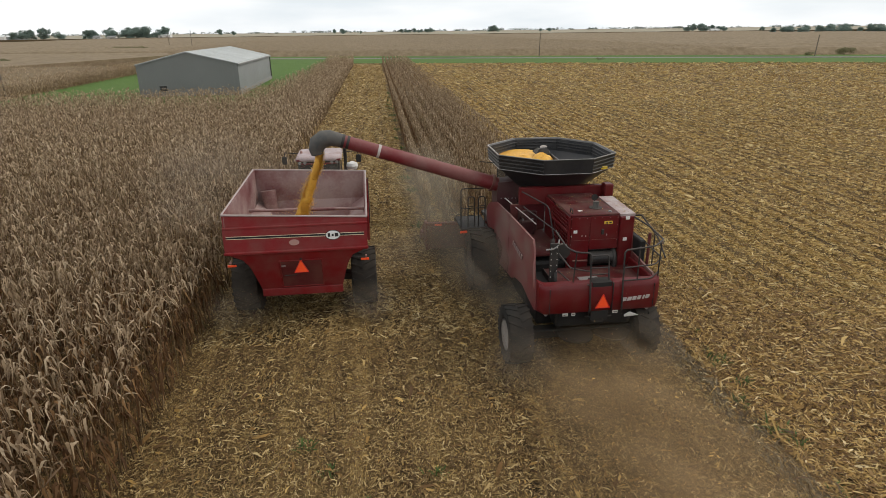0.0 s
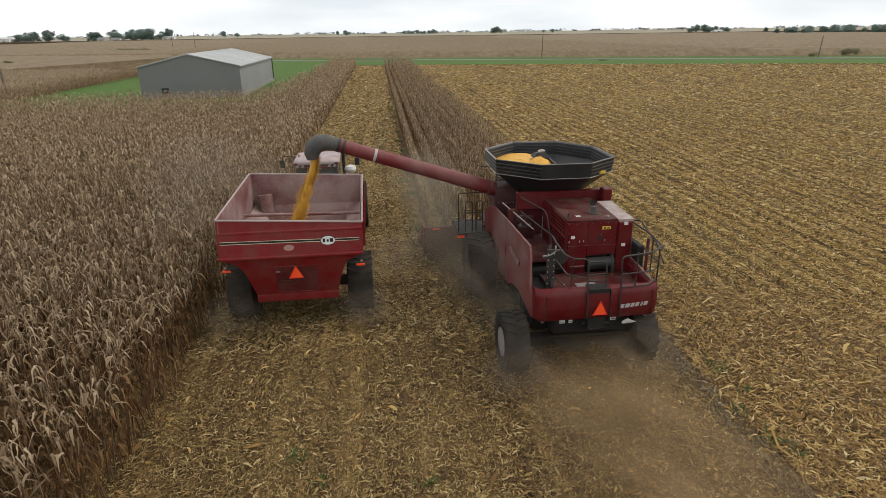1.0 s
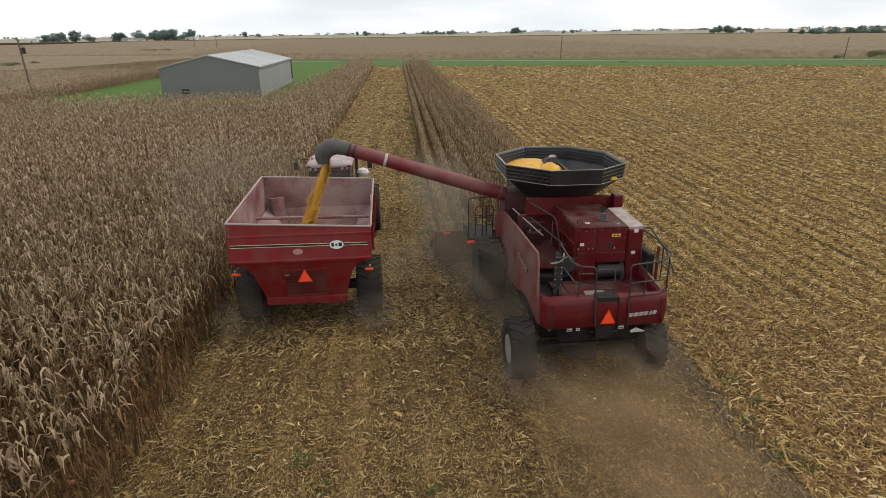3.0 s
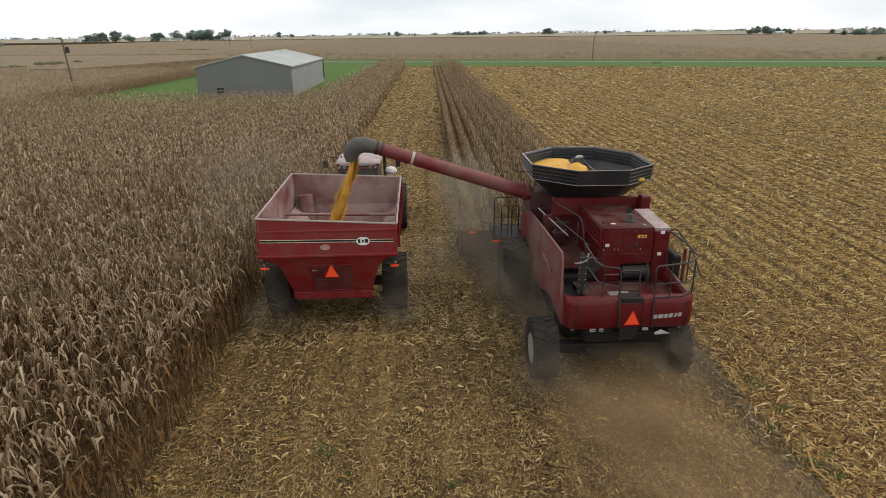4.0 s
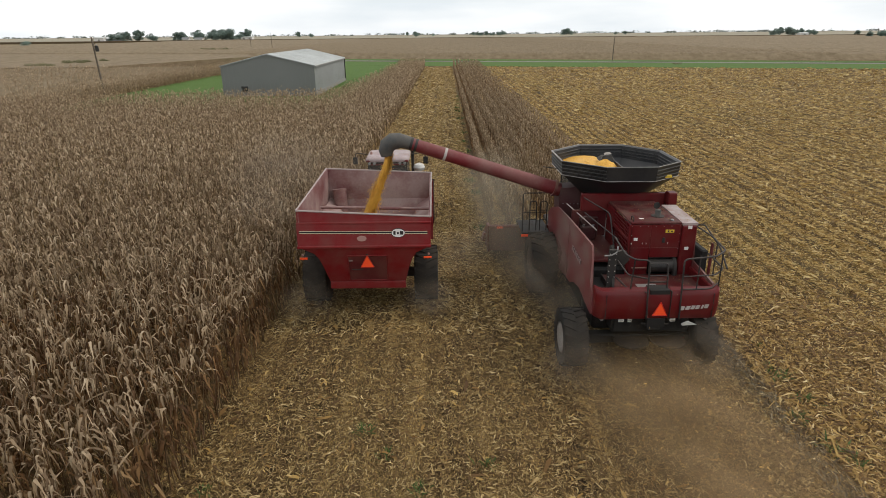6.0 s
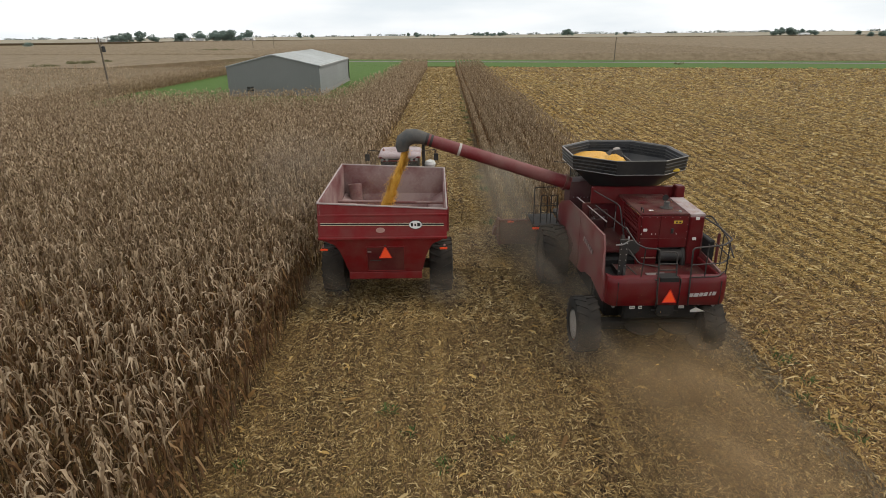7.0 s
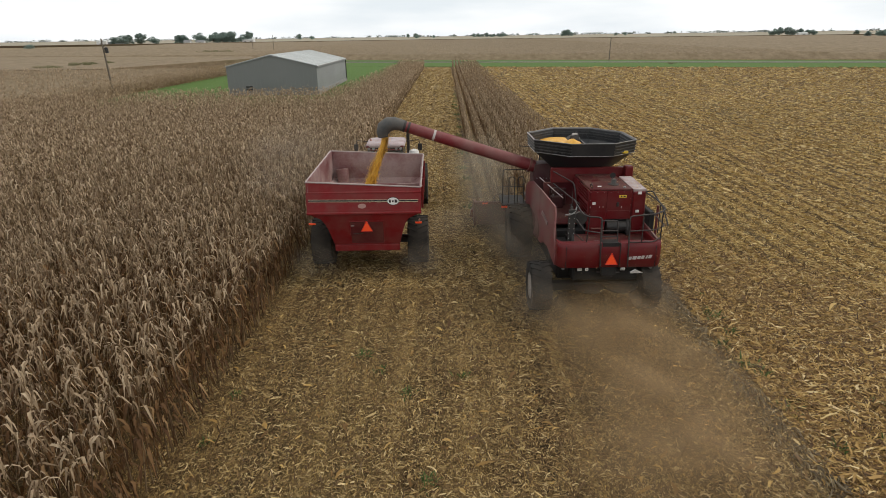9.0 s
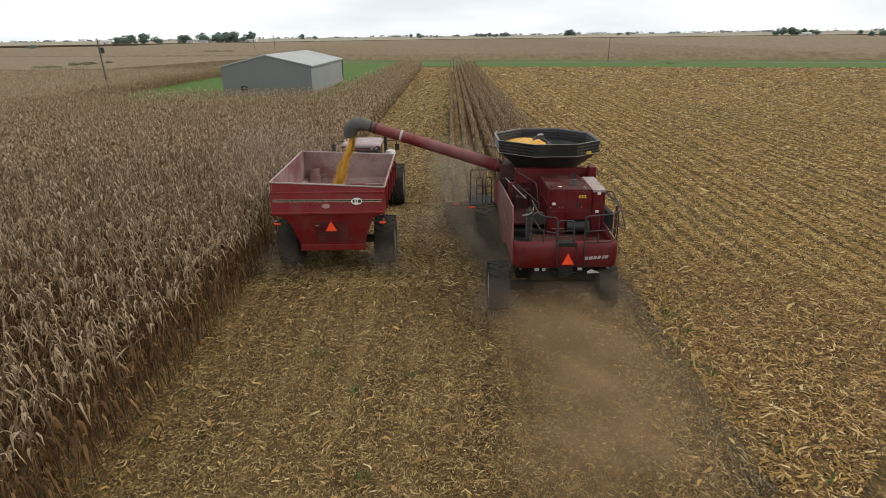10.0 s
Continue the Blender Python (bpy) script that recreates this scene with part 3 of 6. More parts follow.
def strip_leaf(root, az, rise, length, width, droop, twist, segs, r, fold=0.4, first=1.0, crumple=0.0):
    """One arching leaf as a strip of quads."""
    d = np.array([math.cos(az), math.sin(az)])
    side = np.array([-math.sin(az), math.cos(az), 0.0])
    p, ang = np.array(root, float), rise
    v = []
    for i in range(segs + 1):
        t = i / segs
        w = width * (0.55 + 0.9 * t if t < 0.4 else 0.95 * (1 - t) / 0.6 + 0.06) * 0.5
        tw = twist * t
        sv = side * math.cos(tw) + np.array([0, 0, 1.0]) * math.sin(tw)
        v += [p - sv * w, p + sv * w]
        step = length / segs * (first if i == 0 else 1.0)
        p = p + np.array([d[0] * math.cos(ang), d[1] * math.cos(ang), math.sin(ang)]) * step
        ang -= droop * (fold if i == 0 else (1 - fold) / max(1, segs - 1)) * (1 + 0.35 * r.uniform(-1, 1))
    q = [[2 * i, 2 * i + 1, 2 * i + 3, 2 * i + 2] for i in range(segs)]
    v = np.array(v)
    if crumple:
        v += r.normal(0, crumple, v.shape)
    return v, np.array(q)


def stick(p0, p1, r0, r1, n=3):
    p0, p1 = np.array(p0, float), np.array(p1, float)
    v = []
    for p, r in ((p0, r0), (p1, r1)):
        for k in range(n):
            v.append(p + np.array([r * math.cos(2 * math.pi * k / n), r * math.sin(2 * math.pi * k / n), 0]))
    q = [[k, (k + 1) % n, n + (k + 1) % n, n + k] for k in range(n)]
    return np.array(v), np.array(q)


def hanging_leaf(root, az, up, reach, drop, width, segs, r, twist=1.4, crumple=0.014):
    """A dry leaf that rises beside the stalk, folds over and hangs down."""
    d = np.array([math.cos(az), math.sin(az), 0.0])
    side = np.array([-math.sin(az), math.cos(az), 0.0])
    p0 = np.array(root, float)
    p1 = p0 + d * reach * r.uniform(0.15, 0.5) + np.array([0, 0, up * 2.1])
    p2 = p0 + d * reach + np.array([0, 0, up - drop])
    tw0, tw1 = r.uniform(-0.5, 0.5), r.uniform(-twist, twist)
    v = []
    for i in range(segs + 1):
        t = i / segs
        p = p0 * (1 - t) ** 2 + p1 * 2 * t * (1 - t) + p2 * t * t
        w = width * (0.5 + 1.1 * t if t < 0.45 else 1.0 - 0.85 * ((t - 0.45) / 0.55) ** 1.6) * 0.5
        tw = tw0 + tw1 * t
        sv = side * math.cos(tw) + d * math.sin(tw)
        p = p + r.normal(0, crumple, 3)
        v += [p - sv * w, p + sv * w]
    return np.array(v), np.array([[2 * i, 2 * i + 1, 2 * i + 3, 2 * i + 2] for i in range(segs)])


def maize_plant(seed, level, row=False):
    """level 0 near, 1 middle, 2 far. Slots: 0 upper leaf, 1 lower leaf, 2 stalk."""
    r = np.random.default_rng(seed)
    sets = []

    def put(vq, slot):
        sets.append((vq[0], vq[1], np.full(len(vq[1]), slot)))

    h = 2.02 + r.uniform(-0.16, 0.16) * (0.5 if row else 1.0)
    bend = r.normal(0, 0.05, 2)
    put(stick((0, 0, 0), (bend[0] * 0.5, bend[1] * 0.5, h * 0.55), 0.017, 0.013), 2)
    if level < 2:
        put(stick((bend[0] * 0.5, bend[1] * 0.5, h * 0.55), (bend[0], bend[1], h), 0.013, 0.006), 2)
    n, segs = (8, 2) if row else ((13, 4), (8, 3), (7, 2))[level]
    fat = (1.0, 1.4, 1.8)[level]
    # Leaves below this share take the shade-darkened colour; fewer of them farther off.
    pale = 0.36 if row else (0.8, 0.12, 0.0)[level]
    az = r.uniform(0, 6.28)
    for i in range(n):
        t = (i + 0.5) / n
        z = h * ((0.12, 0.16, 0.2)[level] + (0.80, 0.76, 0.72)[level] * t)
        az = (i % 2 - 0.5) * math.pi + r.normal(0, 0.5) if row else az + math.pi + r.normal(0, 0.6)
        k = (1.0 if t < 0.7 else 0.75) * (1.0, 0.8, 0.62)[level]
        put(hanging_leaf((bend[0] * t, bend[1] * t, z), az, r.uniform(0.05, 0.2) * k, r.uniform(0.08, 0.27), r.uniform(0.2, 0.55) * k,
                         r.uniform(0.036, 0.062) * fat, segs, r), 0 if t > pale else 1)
    for k in range((4, 3, 2)[level]):
        put(hanging_leaf((bend[0], bend[1], h * r.uniform(0.86, 0.99)), r.uniform(0, 6.28), r.uniform(0.12, 0.25) * (0.35 if row else (1.0, 0.8, 0.6)[level]), r.uniform(0.10, 0.26), r.uniform(0.08, 0.32),
                         r.uniform(0.026, 0.05) * fat, (4, 3, 2)[level], r), 0)
    if level == 0:
        a = r.uniform(0, 6.28)
        c, s = math.cos(a), math.sin(a)
        for k in range(3):
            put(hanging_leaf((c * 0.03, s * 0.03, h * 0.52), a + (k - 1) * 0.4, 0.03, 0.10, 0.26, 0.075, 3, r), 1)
        if r.random() < 0.4:
            put(strip_leaf((bend[0], bend[1], h * r.uniform(0.6, 0.85)), r.uniform(0, 6.28), r.uniform(0.1, 0.7), r.uniform(0.3, 0.5), 0.04, r.uniform(0.2, 1.2), 0.8, 4, r), 0)
        for k in range(2):
            put(strip_leaf((bend[0], bend[1], h - 0.05), r.uniform(0, 6.28), r.uniform(0.9, 1.4), r.uniform(0.12, 0.24), 0.012, r.uniform(0, 1.0), 0, 2, r), 0)
    v, q, m = join(sets)
    if row:
        v = v * np.array([0.46, 1.0, 1.0])
    return v, q, m


PLANTS = [[maize_plant(100 * lv + k, lv) for k in range((16, 12, 10)[lv])] for lv in range(3)]
ROW_PLANTS = [maize_plant(700 + k, 1, True) for k in range(14)]


def plant_rows(rows_at, y0, y1, gap, keep=None, stray=0.04):
    pts = []
    for x in rows_at:
        y = np.arange(y0, y1, gap) + rng.uniform(-0.06, 0.06, len(np.arange(y0, y1, gap)))
        pts.append(np.stack([row_x(x, y) + rng.normal(0, stray, len(y)), y, np.zeros(len(y))], 1))
    p = np.concatenate(pts)
    return p if keep is None else p[keep(p)]


def grow(name, pts, label, in_rows=False):
    d = np.hypot(pts[:, 0] - 2.2, pts[:, 1] + 16.5)
    lv = np.where(d < 19, 0, np.where(d < 33, 1, 2))
    lv[(pts[:, 1] < -13.5) | (pts[:, 0] < -1.6 - 0.79 * (pts[:, 1] + 16.6))] = 2
    sets = []
    for k in range(3):
        if in_rows and k != 1:
            continue
        p = pts if in_rows else pts[lv == k]
        if k == 2:
            p = p[rng.random(len(p)) < 0.68]
        if len(p):
            n = len(p)
            kinds, turn = PLANTS[k], rng.uniform(0, 6.28, n)
            if in_rows:
                kinds, turn = ROW_PLANTS, rng.integers(0, 2, n) * math.pi + rng.normal(0, 0.12, n)
            sets.append(scatter(kinds, p, turn, rng.normal(1.05, 0.02 if in_rows else 0.06, n), 0.02 if in_rows else 0.05, rng))
    v, q, m = join(sets)
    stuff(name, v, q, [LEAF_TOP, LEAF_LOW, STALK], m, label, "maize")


def in_sight(p):
    """Beyond the walk's outlook three plants in four are left out."""
    far = (p[:, 1] < -13.5) | (p[:, 0] < -1.6 - 0.79 * (p[:, 1] + 16.6))
    return ~far | (rng.random(len(p)) < 0.25)


EDGE_X = -2.85
left_rows = EDGE_X - 0.762 * np.arange(0, 78)
near_field = plant_rows(left_rows, -29, 51.5, 0.18, lambda p: (p[:, 1] < np.interp(p[:, 0], [-60, -40, -33], [38, 47, 51.5])) & in_sight(p))
beside_shed = plant_rows(EDGE_X - 0.762 * np.arange(0, 14), 51.5, 132, 0.2, lambda p: p[:, 0] > np.interp(p[:, 1], [50, 60, 81, 111, 130], [-10.5, -8.7, -7.5, -6.0, -5.8]))
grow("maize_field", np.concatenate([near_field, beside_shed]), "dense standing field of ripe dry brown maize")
STRIP_ROWS = 4.0 + 0.762 * np.arange(0, 8)
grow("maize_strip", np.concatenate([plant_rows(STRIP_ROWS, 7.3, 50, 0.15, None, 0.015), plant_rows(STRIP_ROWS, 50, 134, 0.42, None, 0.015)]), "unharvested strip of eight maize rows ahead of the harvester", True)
grow("maize_field_beyond", np.concatenate([
    plant_rows(-43.4 - 0.762 * np.arange(0, 5), 50, 150, 0.32),
    plant_rows(-46.4 - 0.762 * np.arange(0, 56), 48, 117, 1.2, lambda p: p[:, 1] > 48 - 0.3 * (p[:, 0] + 46))]), "standing maize on the far side of the lawn")


def canopy():
    """The closed leaf roof of the maize beyond the lawn, under its tops."""
    gx, gy = np.arange(-128, -46.5, 0.381), np.arange(46, 118, 1.4)
    X, Y = np.meshgrid(gx, gy)
    Z = 1.45 + 0.16 * np.cos((X - SKEW * Y) * 2 * np.pi / 0.762) + rng.normal(0, 0.14, X.shape)
    Z[:, -1] = 0.0
    Z[:, -2] = 0.9
    Z[0, :] = 0.0
    ny, nx = X.shape
    i = np.arange(ny * nx).reshape(ny, nx)
    q = np.stack([i[:-1, :-1], i[:-1, 1:], i[1:, 1:], i[1:, :-1]], -1).reshape(-1, 4)
    stuff("maize_canopy", np.stack([X, Y, Z], -1).reshape(-1, 3), q, [FAR_MAIZE], np.zeros(len(q)), "closed brown leaf roof of the maize beyond the lawn", "maize")


canopy()

# ---- litter on the ground ----


def litter_piece(seed, segs=2, long=(0.06, 0.17), wide=(0.012, 0.034)):
    """A bit of husk or leaf: bowed, arched, tapering to both ends."""
    r = np.random.default_rng(seed)
    L, w = r.uniform(*long), r.uniform(*wide)
    bow, arch, tw = r.normal(0, 0.09) * L, r.uniform(0.0, 0.22) * L, r.uniform(-0.5, 0.5)
    ends = (r.uniform(0.25, 0.8), r.uniform(0.05, 0.4))
    rise, roll = r.uniform(-0.25, 0.25) * L, r.uniform(-0.8, 0.8)
    v = []
    for i in range(segs + 1):
        t = i / segs
        mid = 1 - (2 * t - 1) ** 2
        k = w * 0.5 * (mid + (1 - mid) * (ends[0] if t < 0.5 else ends[1]))
        c = np.array([(t - 0.5) * L, bow * mid, 0.01 + arch * mid + rise * t])
        a = tw + roll * (t - 0.5)
        sv = np.array([0.0, math.cos(a), math.sin(a)]) * k
        v += [c - sv, c + sv]
    v = np.array(v)
    v[:, 2] = np.maximum(v[:, 2] - min(0, rise), 0.004)
    q = np.array([[2 * i, 2 * i + 1, 2 * i + 3, 2 * i + 2] for i in range(segs)])
    return v, q, np.zeros(segs, int)


PIECES = [litter_piece(k) for k in range(48)]
BITS = [litter_piece(300 + k, 1, (0.05, 0.13), (0.016, 0.04)) for k in range(40)]
STRAWS = [litter_piece(500 + k, 2, (0.12, 0.3), (0.010, 0.024)) for k in range(24)]


def straw_tuft(seed):
    """A crumpled heap of straw, one tilted bit standing proud."""
    r = np.random.default_rng(seed)
    a = r.uniform(0, 6.28)
    u = np.array([math.cos(a), math.sin(a), r.uniform(-0.25, 0.25)])
    w = np.array([-math.sin(a) * 0.5, math.cos(a) * 0.5, r.uniform(0.5, 1.1)])
    l, h = r.uniform(0.036, 0.07), r.uniform(0.009, 0.018)
    c = np.array([0, 0, 0.022])
    v = np.array([c - u * l, c + w * h * r.uniform(-1.2, -0.4), c + u * l * r.uniform(0.7, 1.1), c + w * h])
    v[:, 2] = np.maximum(v[:, 2], 0.002)
    return v, np.array([[0, 1, 2, 3]]), np.zeros(1, int)


TUFTS = [straw_tuft(400 + k) for k in range(48)]
HUSKS = [litter_piece(200 + k, 3, (0.09, 0.2), (0.03, 0.055)) for k in range(20)]


def litter_points(x0, x1, y0, y1, per_m2, keep=None, band=0.0):
    n = int((x1 - x0) * (y1 - y0) * per_m2)
    x, y = rng.uniform(x0, x1, n), rng.uniform(y0, y1, n)
    z = np.abs(rng.normal(0, 0.03, n))
    ok = np.ones(n, bool) if keep is None else keep(x, y)
    if band:
        ok &= rng.random(n) < 1 - band + band * np.cos((x - SKEW * y) * np.pi / 0.762) ** 2
    return np.stack([x, y, z], 1)[ok]


def lay(name, pts, size, mat, label, kinds=None):
    n = len(pts)
    v, q, m = scatter(kinds or PIECES, pts, rng.uniform(0, 6.28, n), rng.gamma(6, 1 / 6, n) * size, 0.25, rng)
    stuff(name, v, q, [mat], m, label, "crop residue")


open_ground = lambda x, y: (x > -2.75 + SKEW * y) | ((x > -3.1 + SKEW * y) & (rng.random(len(x)) < 0.5))
off_strip = lambda x, y: (y < 7.5) | (x < 3.6 + SKEW * y) | (x > 9.8 + SKEW * y)
furrow = lambda x, y: (x > 9.75 + SKEW * y) | (x < 9.15 + SKEW * y) | (rng.random(len(x)) < 0.3)


def fading_litter(n, d0, d1):
    """Straw over the open field, thinning and lumping together with distance from the machines."""
    u = rng.random(n)
    d = (d0 ** -0.5 + u * (d1 ** -0.5 - d0 ** -0.5)) ** (1 / -0.5)
    a = rng.uniform(0.62, 1.5, n)
    x, y = 2.4 + d * np.cos(a), -16.5 + d * np.sin(a)
    ok = (x > 9.6 + SKEW * y) & (y < 139.5 - 0.31 * x) & (rng.random(n) < 0.14 + 0.86 * np.cos((x - SKEW * y) * np.pi / 0.762) ** 2)
    cell = rng.uniform(0.55, 1.1, (900, 120)) * rng.uniform(0.6, 1.15, (900, 1))
    lane = np.floor((x - SKEW * y) / 0.762).astype(int) % 900
    ok &= rng.random(n) < cell[lane, np.floor((y + 40) / 7).astype(int) % 120]
    p = np.stack([x, y, np.abs(rng.normal(0, 0.03, n))], 1)[ok]
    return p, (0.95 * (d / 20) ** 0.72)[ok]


near_right = lambda x, y: furrow(x, y) & (np.hypot(x - 2.4, y + 16.5) < 20.5 + rng.normal(0, 1.0, len(x))) & (x < 5.0 + 1.05 * (y + 16))
lay("husk_litter", litter_points(9.3, 24, -11.3, 6, 1350, near_right, 0.35), 0.85, LITTER, "golden husks, leaves and chopped stalks strewn over stubble")
lay("long_straw", litter_points(9.2, 24, -11.3, 6, 170, near_right), 0.85, LITTER, "long strips of maize leaf lying over the residue", STRAWS)
fp, fs = fading_litter(860000, 19, 195)
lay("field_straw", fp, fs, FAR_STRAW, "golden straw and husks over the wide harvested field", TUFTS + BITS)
lay("trodden_litter", litter_points(-3.4, 9.4, -11.3, -1, 1150, open_ground, 0.12), 0.63, LITTER_DARK, "dull trampled husks and leaves between the machines", PIECES + BITS)
lay("trodden_straw", litter_points(-3.4, 9.4, -1, 10, 540, open_ground, 0.25), 0.98, LANE_STRAW, "dull trampled straw round the machines", BITS)
lay("straw_behind", litter_points(-2.8, 27, -27, -11.3, 45, open_ground, 0.4), 1.6, LITTER_DARK, "dull straw on the ground farther back", BITS)


def lane_straw(n, y0, y1):
    """Straw along the harvested lane, lumping together farther on."""
    y = y0 * (y1 / y0) ** rng.random(n)
    x = rng.uniform(-2.6, 4.2, n) + SKEW * y
    c = np.cos((x - SKEW * y - 0.2) * np.pi / 1.524) ** 2
    ok = open_ground(x, y) & (rng.random(n) < 0.35 + 0.65 * c) & ((x < 3.7 + SKEW * y) | (y < 8))
    return np.stack([x, y, np.abs(rng.normal(0, 0.03, n))], 1)[ok], (1.0 * ((y + 16) / 24) ** 0.62)[ok]


lp, ls = lane_straw(122000, 8, 134)
lay("path_straw", lp, ls, LANE_STRAW, "paler straw along the harvested lane", TUFTS + BITS)
lay("pale_husks", np.concatenate([
    litter_points(-2.8, 9.3, -11.3, 6, 9, open_ground), litter_points(9.3, 24, -11.3, 10, 12)]), 0.85, LITTER, "larger pale curled husks on the ground", HUSKS)


def furrow_leaves():
    """Old grey leaves and stalks pressed flat along the furrow beside the harvester."""
    n = 3600
    y = rng.uniform(-11.3, 9, n)
    p = np.stack([9.42 + SKEW * y + rng.normal(0, 0.17, n), y, np.abs(rng.normal(0, 0.03, n))], 1)
    v, q, m = scatter(STRAWS, p, math.pi / 2 + rng.normal(0, 0.45, n), rng.uniform(0.7, 1.5, n), 0.15, rng)
    stuff("furrow_leaves", v, q, [OLD_LEAF], m, "grey old leaves and stalks pressed along the furrow", "crop residue")


furrow_leaves()


def stub(seed):
    r = np.random.default_rng(seed)
    sets = [(*stick((0, 0, -0.02), (r.normal(0, 0.05), r.normal(0, 0.05), r.uniform(0.10, 0.24)), 0.014, 0.012), np.zeros(3, int))]
    return join(sets)


def stubble():
    pts = []
    for x in np.concatenate([EDGE_X + 0.762 * np.arange(1, 9), 4.0 + 0.762 * np.arange(0, 52)]):
        y = np.arange(-14, 38, 0.2)
        y = y + rng.uniform(-0.08, 0.08, len(y))
        pts.append(np.stack([row_x(x, y) + rng.normal(0, 0.04, len(y)), y, np.zeros(len(y))], 1))
    p = np.concatenate(pts)
    p = p[((p[:, 1] < 6) | (p[:, 0] < 3.5) | (p[:, 0] > 9.9)) & (rng.random(len(p)) < 0.4)]
    v, q, m = scatter([stub(k) for k in range(10)], p, rng.uniform(0, 6.28, len(p)), rng.normal(1, 0.2, len(p)), 0.3, rng)
    stuff("stubble", v, q, [STALK], m, "short cut maize stalks standing in rows", "stubble")


stubble()
# ---- wheels ----
LUGS = {}


def wheel(parent, x0, x1, y, r, rim_r, name="wheel", lugs=24, face=1, rim_mat=RIM):
    """Tyre with lugs and a dished rim between x0 and x1; face is the side that shows the dish."""
    w, xc = x1 - x0, (x0 + x1) / 2
    ri = rim_r
    tyre = Shape().lathe([(-w * 0.42, ri), (-w * 0.47, ri + 0.06), (-w * 0.5, (ri + r) / 2), (-w * 0.46, r * 0.92), (-w * 0.36, r * 0.955), (0, r * 0.965),
                          (w * 0.36, r * 0.955), (w * 0.46, r * 0.92), (w * 0.5, (ri + r) / 2), (w * 0.47, ri + 0.06), (w * 0.42, ri)], (xc, y, r), 0, 40)
    wh = part(name, Shape().lathe([(-0.09, 0.02), (-0.09, 0.13), (0.09, 0.13), (0.09, 0.02)], (xc + face * w * 0.12, y, r), 0, 16), STEEL, parent, "wheel with heavy lugged black tyre")
    part("tyre", tyre, TYRE, wh, "dusty black lugged tyre", 25)
    for side in (-1, 1):
        key = (round(w, 3), r, side)
        if key not in LUGS:
            pts = []
            for rr in (r * 0.93, r):
                for xx, aa in ((0.02 * w, 0.20), (0.48 * w, 0.0), (0.48 * w, 0.075), (0.02 * w, 0.275)):
                    q = rr if xx < 0.3 * w else rr * 0.975
                    pts.append((side * xx, q * math.cos(aa), q * math.sin(aa)))
            LUGS[key] = mesh_of("lug", Shape().add(pts, [[0, 1, 2, 3], [4, 5, 6, 7], [0, 1, 5, 4], [1, 2, 6, 5], [2, 3, 7, 6], [3, 0, 4, 7]]), TYRE)
        for k in range(lugs):
            ob = new("lug", LUGS[key])
            ob.parent, ob.location = wh, (xc, y, r)
            ob.rotation_euler = (2 * math.pi * (k + (0.5 if side > 0 else 0)) / lugs, 0, 0)
    f = face
    rim = Shape().lathe([(f * w * 0.44, ri + 0.015), (f * w * 0.44, ri - 0.03), (f * w * 0.36, ri - 0.06), (f * w * 0.12, ri - 0.09), (f * w * 0.10, 0.16), (f * w * 0.16, 0.14), (f * w * 0.16, 0.02),
                         (-f * w * 0.05, 0.02), (-f * w * 0.40, ri - 0.03)], (xc, y, r), 0, 32)
    part("rim", rim, rim_mat, wh, "pale grey dished rim" if rim_mat is RIM else "grimy dark dished rim")
    for k in range(8):
        a = 2 * math.pi * k / 8
        part("wheel_bolt", Shape().lathe([(f * w * 0.10, 0.018), (f * w * 0.10 + f * 0.04, 0.018)], (xc, y + 0.22 * math.cos(a), r + 0.22 * math.sin(a)), 0, 6), STEEL, wh)
    return wh


def warning_triangle(parent, x, y, z, w, h):
    t = Shape().prism([(x - w / 2, z), (x + w / 2, z), (x + w * 0.06, z + h), (x - w * 0.06, z + h)], 1, y - 0.012, y)
    a = part("warning_triangle", t, ORANGE, parent, "bright orange-red slow vehicle triangle")
    o = Shape()
    rim = [(x - w / 2, z), (x + w / 2, z), (x, z + h * 1.05)]
    for p, q in zip(rim, rim[1:] + rim[:1]):
        o.tube([(p[0], y - 0.01, p[1]), (q[0], y - 0.01, q[1])], 0.012, 6)
    part("triangle_border", o, worn_red, a, "dark red reflective border")


worn_red = worn("reflective_red", (0.62, 0.02, 0.012), (0.4, 0.05, 0.03), 0.35, amount=0.3, top=0.0)

# ---- grain cart ----
cart = thing("grain_cart", (0, 0, 0), "red steel grain cart with pale rim, half empty, behind a tractor", "grain cart")
RZ = {"rl": 3.32, "rr": 3.11, "fl": 3.42, "fr": 3.24}
CL = 4.86


def wall(name, quad, thick, mat, label=""):
    """A sheet between four points, thickened along its normal."""
    p = [Vector(q) for q in quad]
    nrm = (p[1] - p[0]).cross(p[3] - p[0]).normalized() * thick
    return part(name, Shape().loft([[tuple(q) for q in p], [tuple(q + nrm) for q in p]]), mat, cart, label)


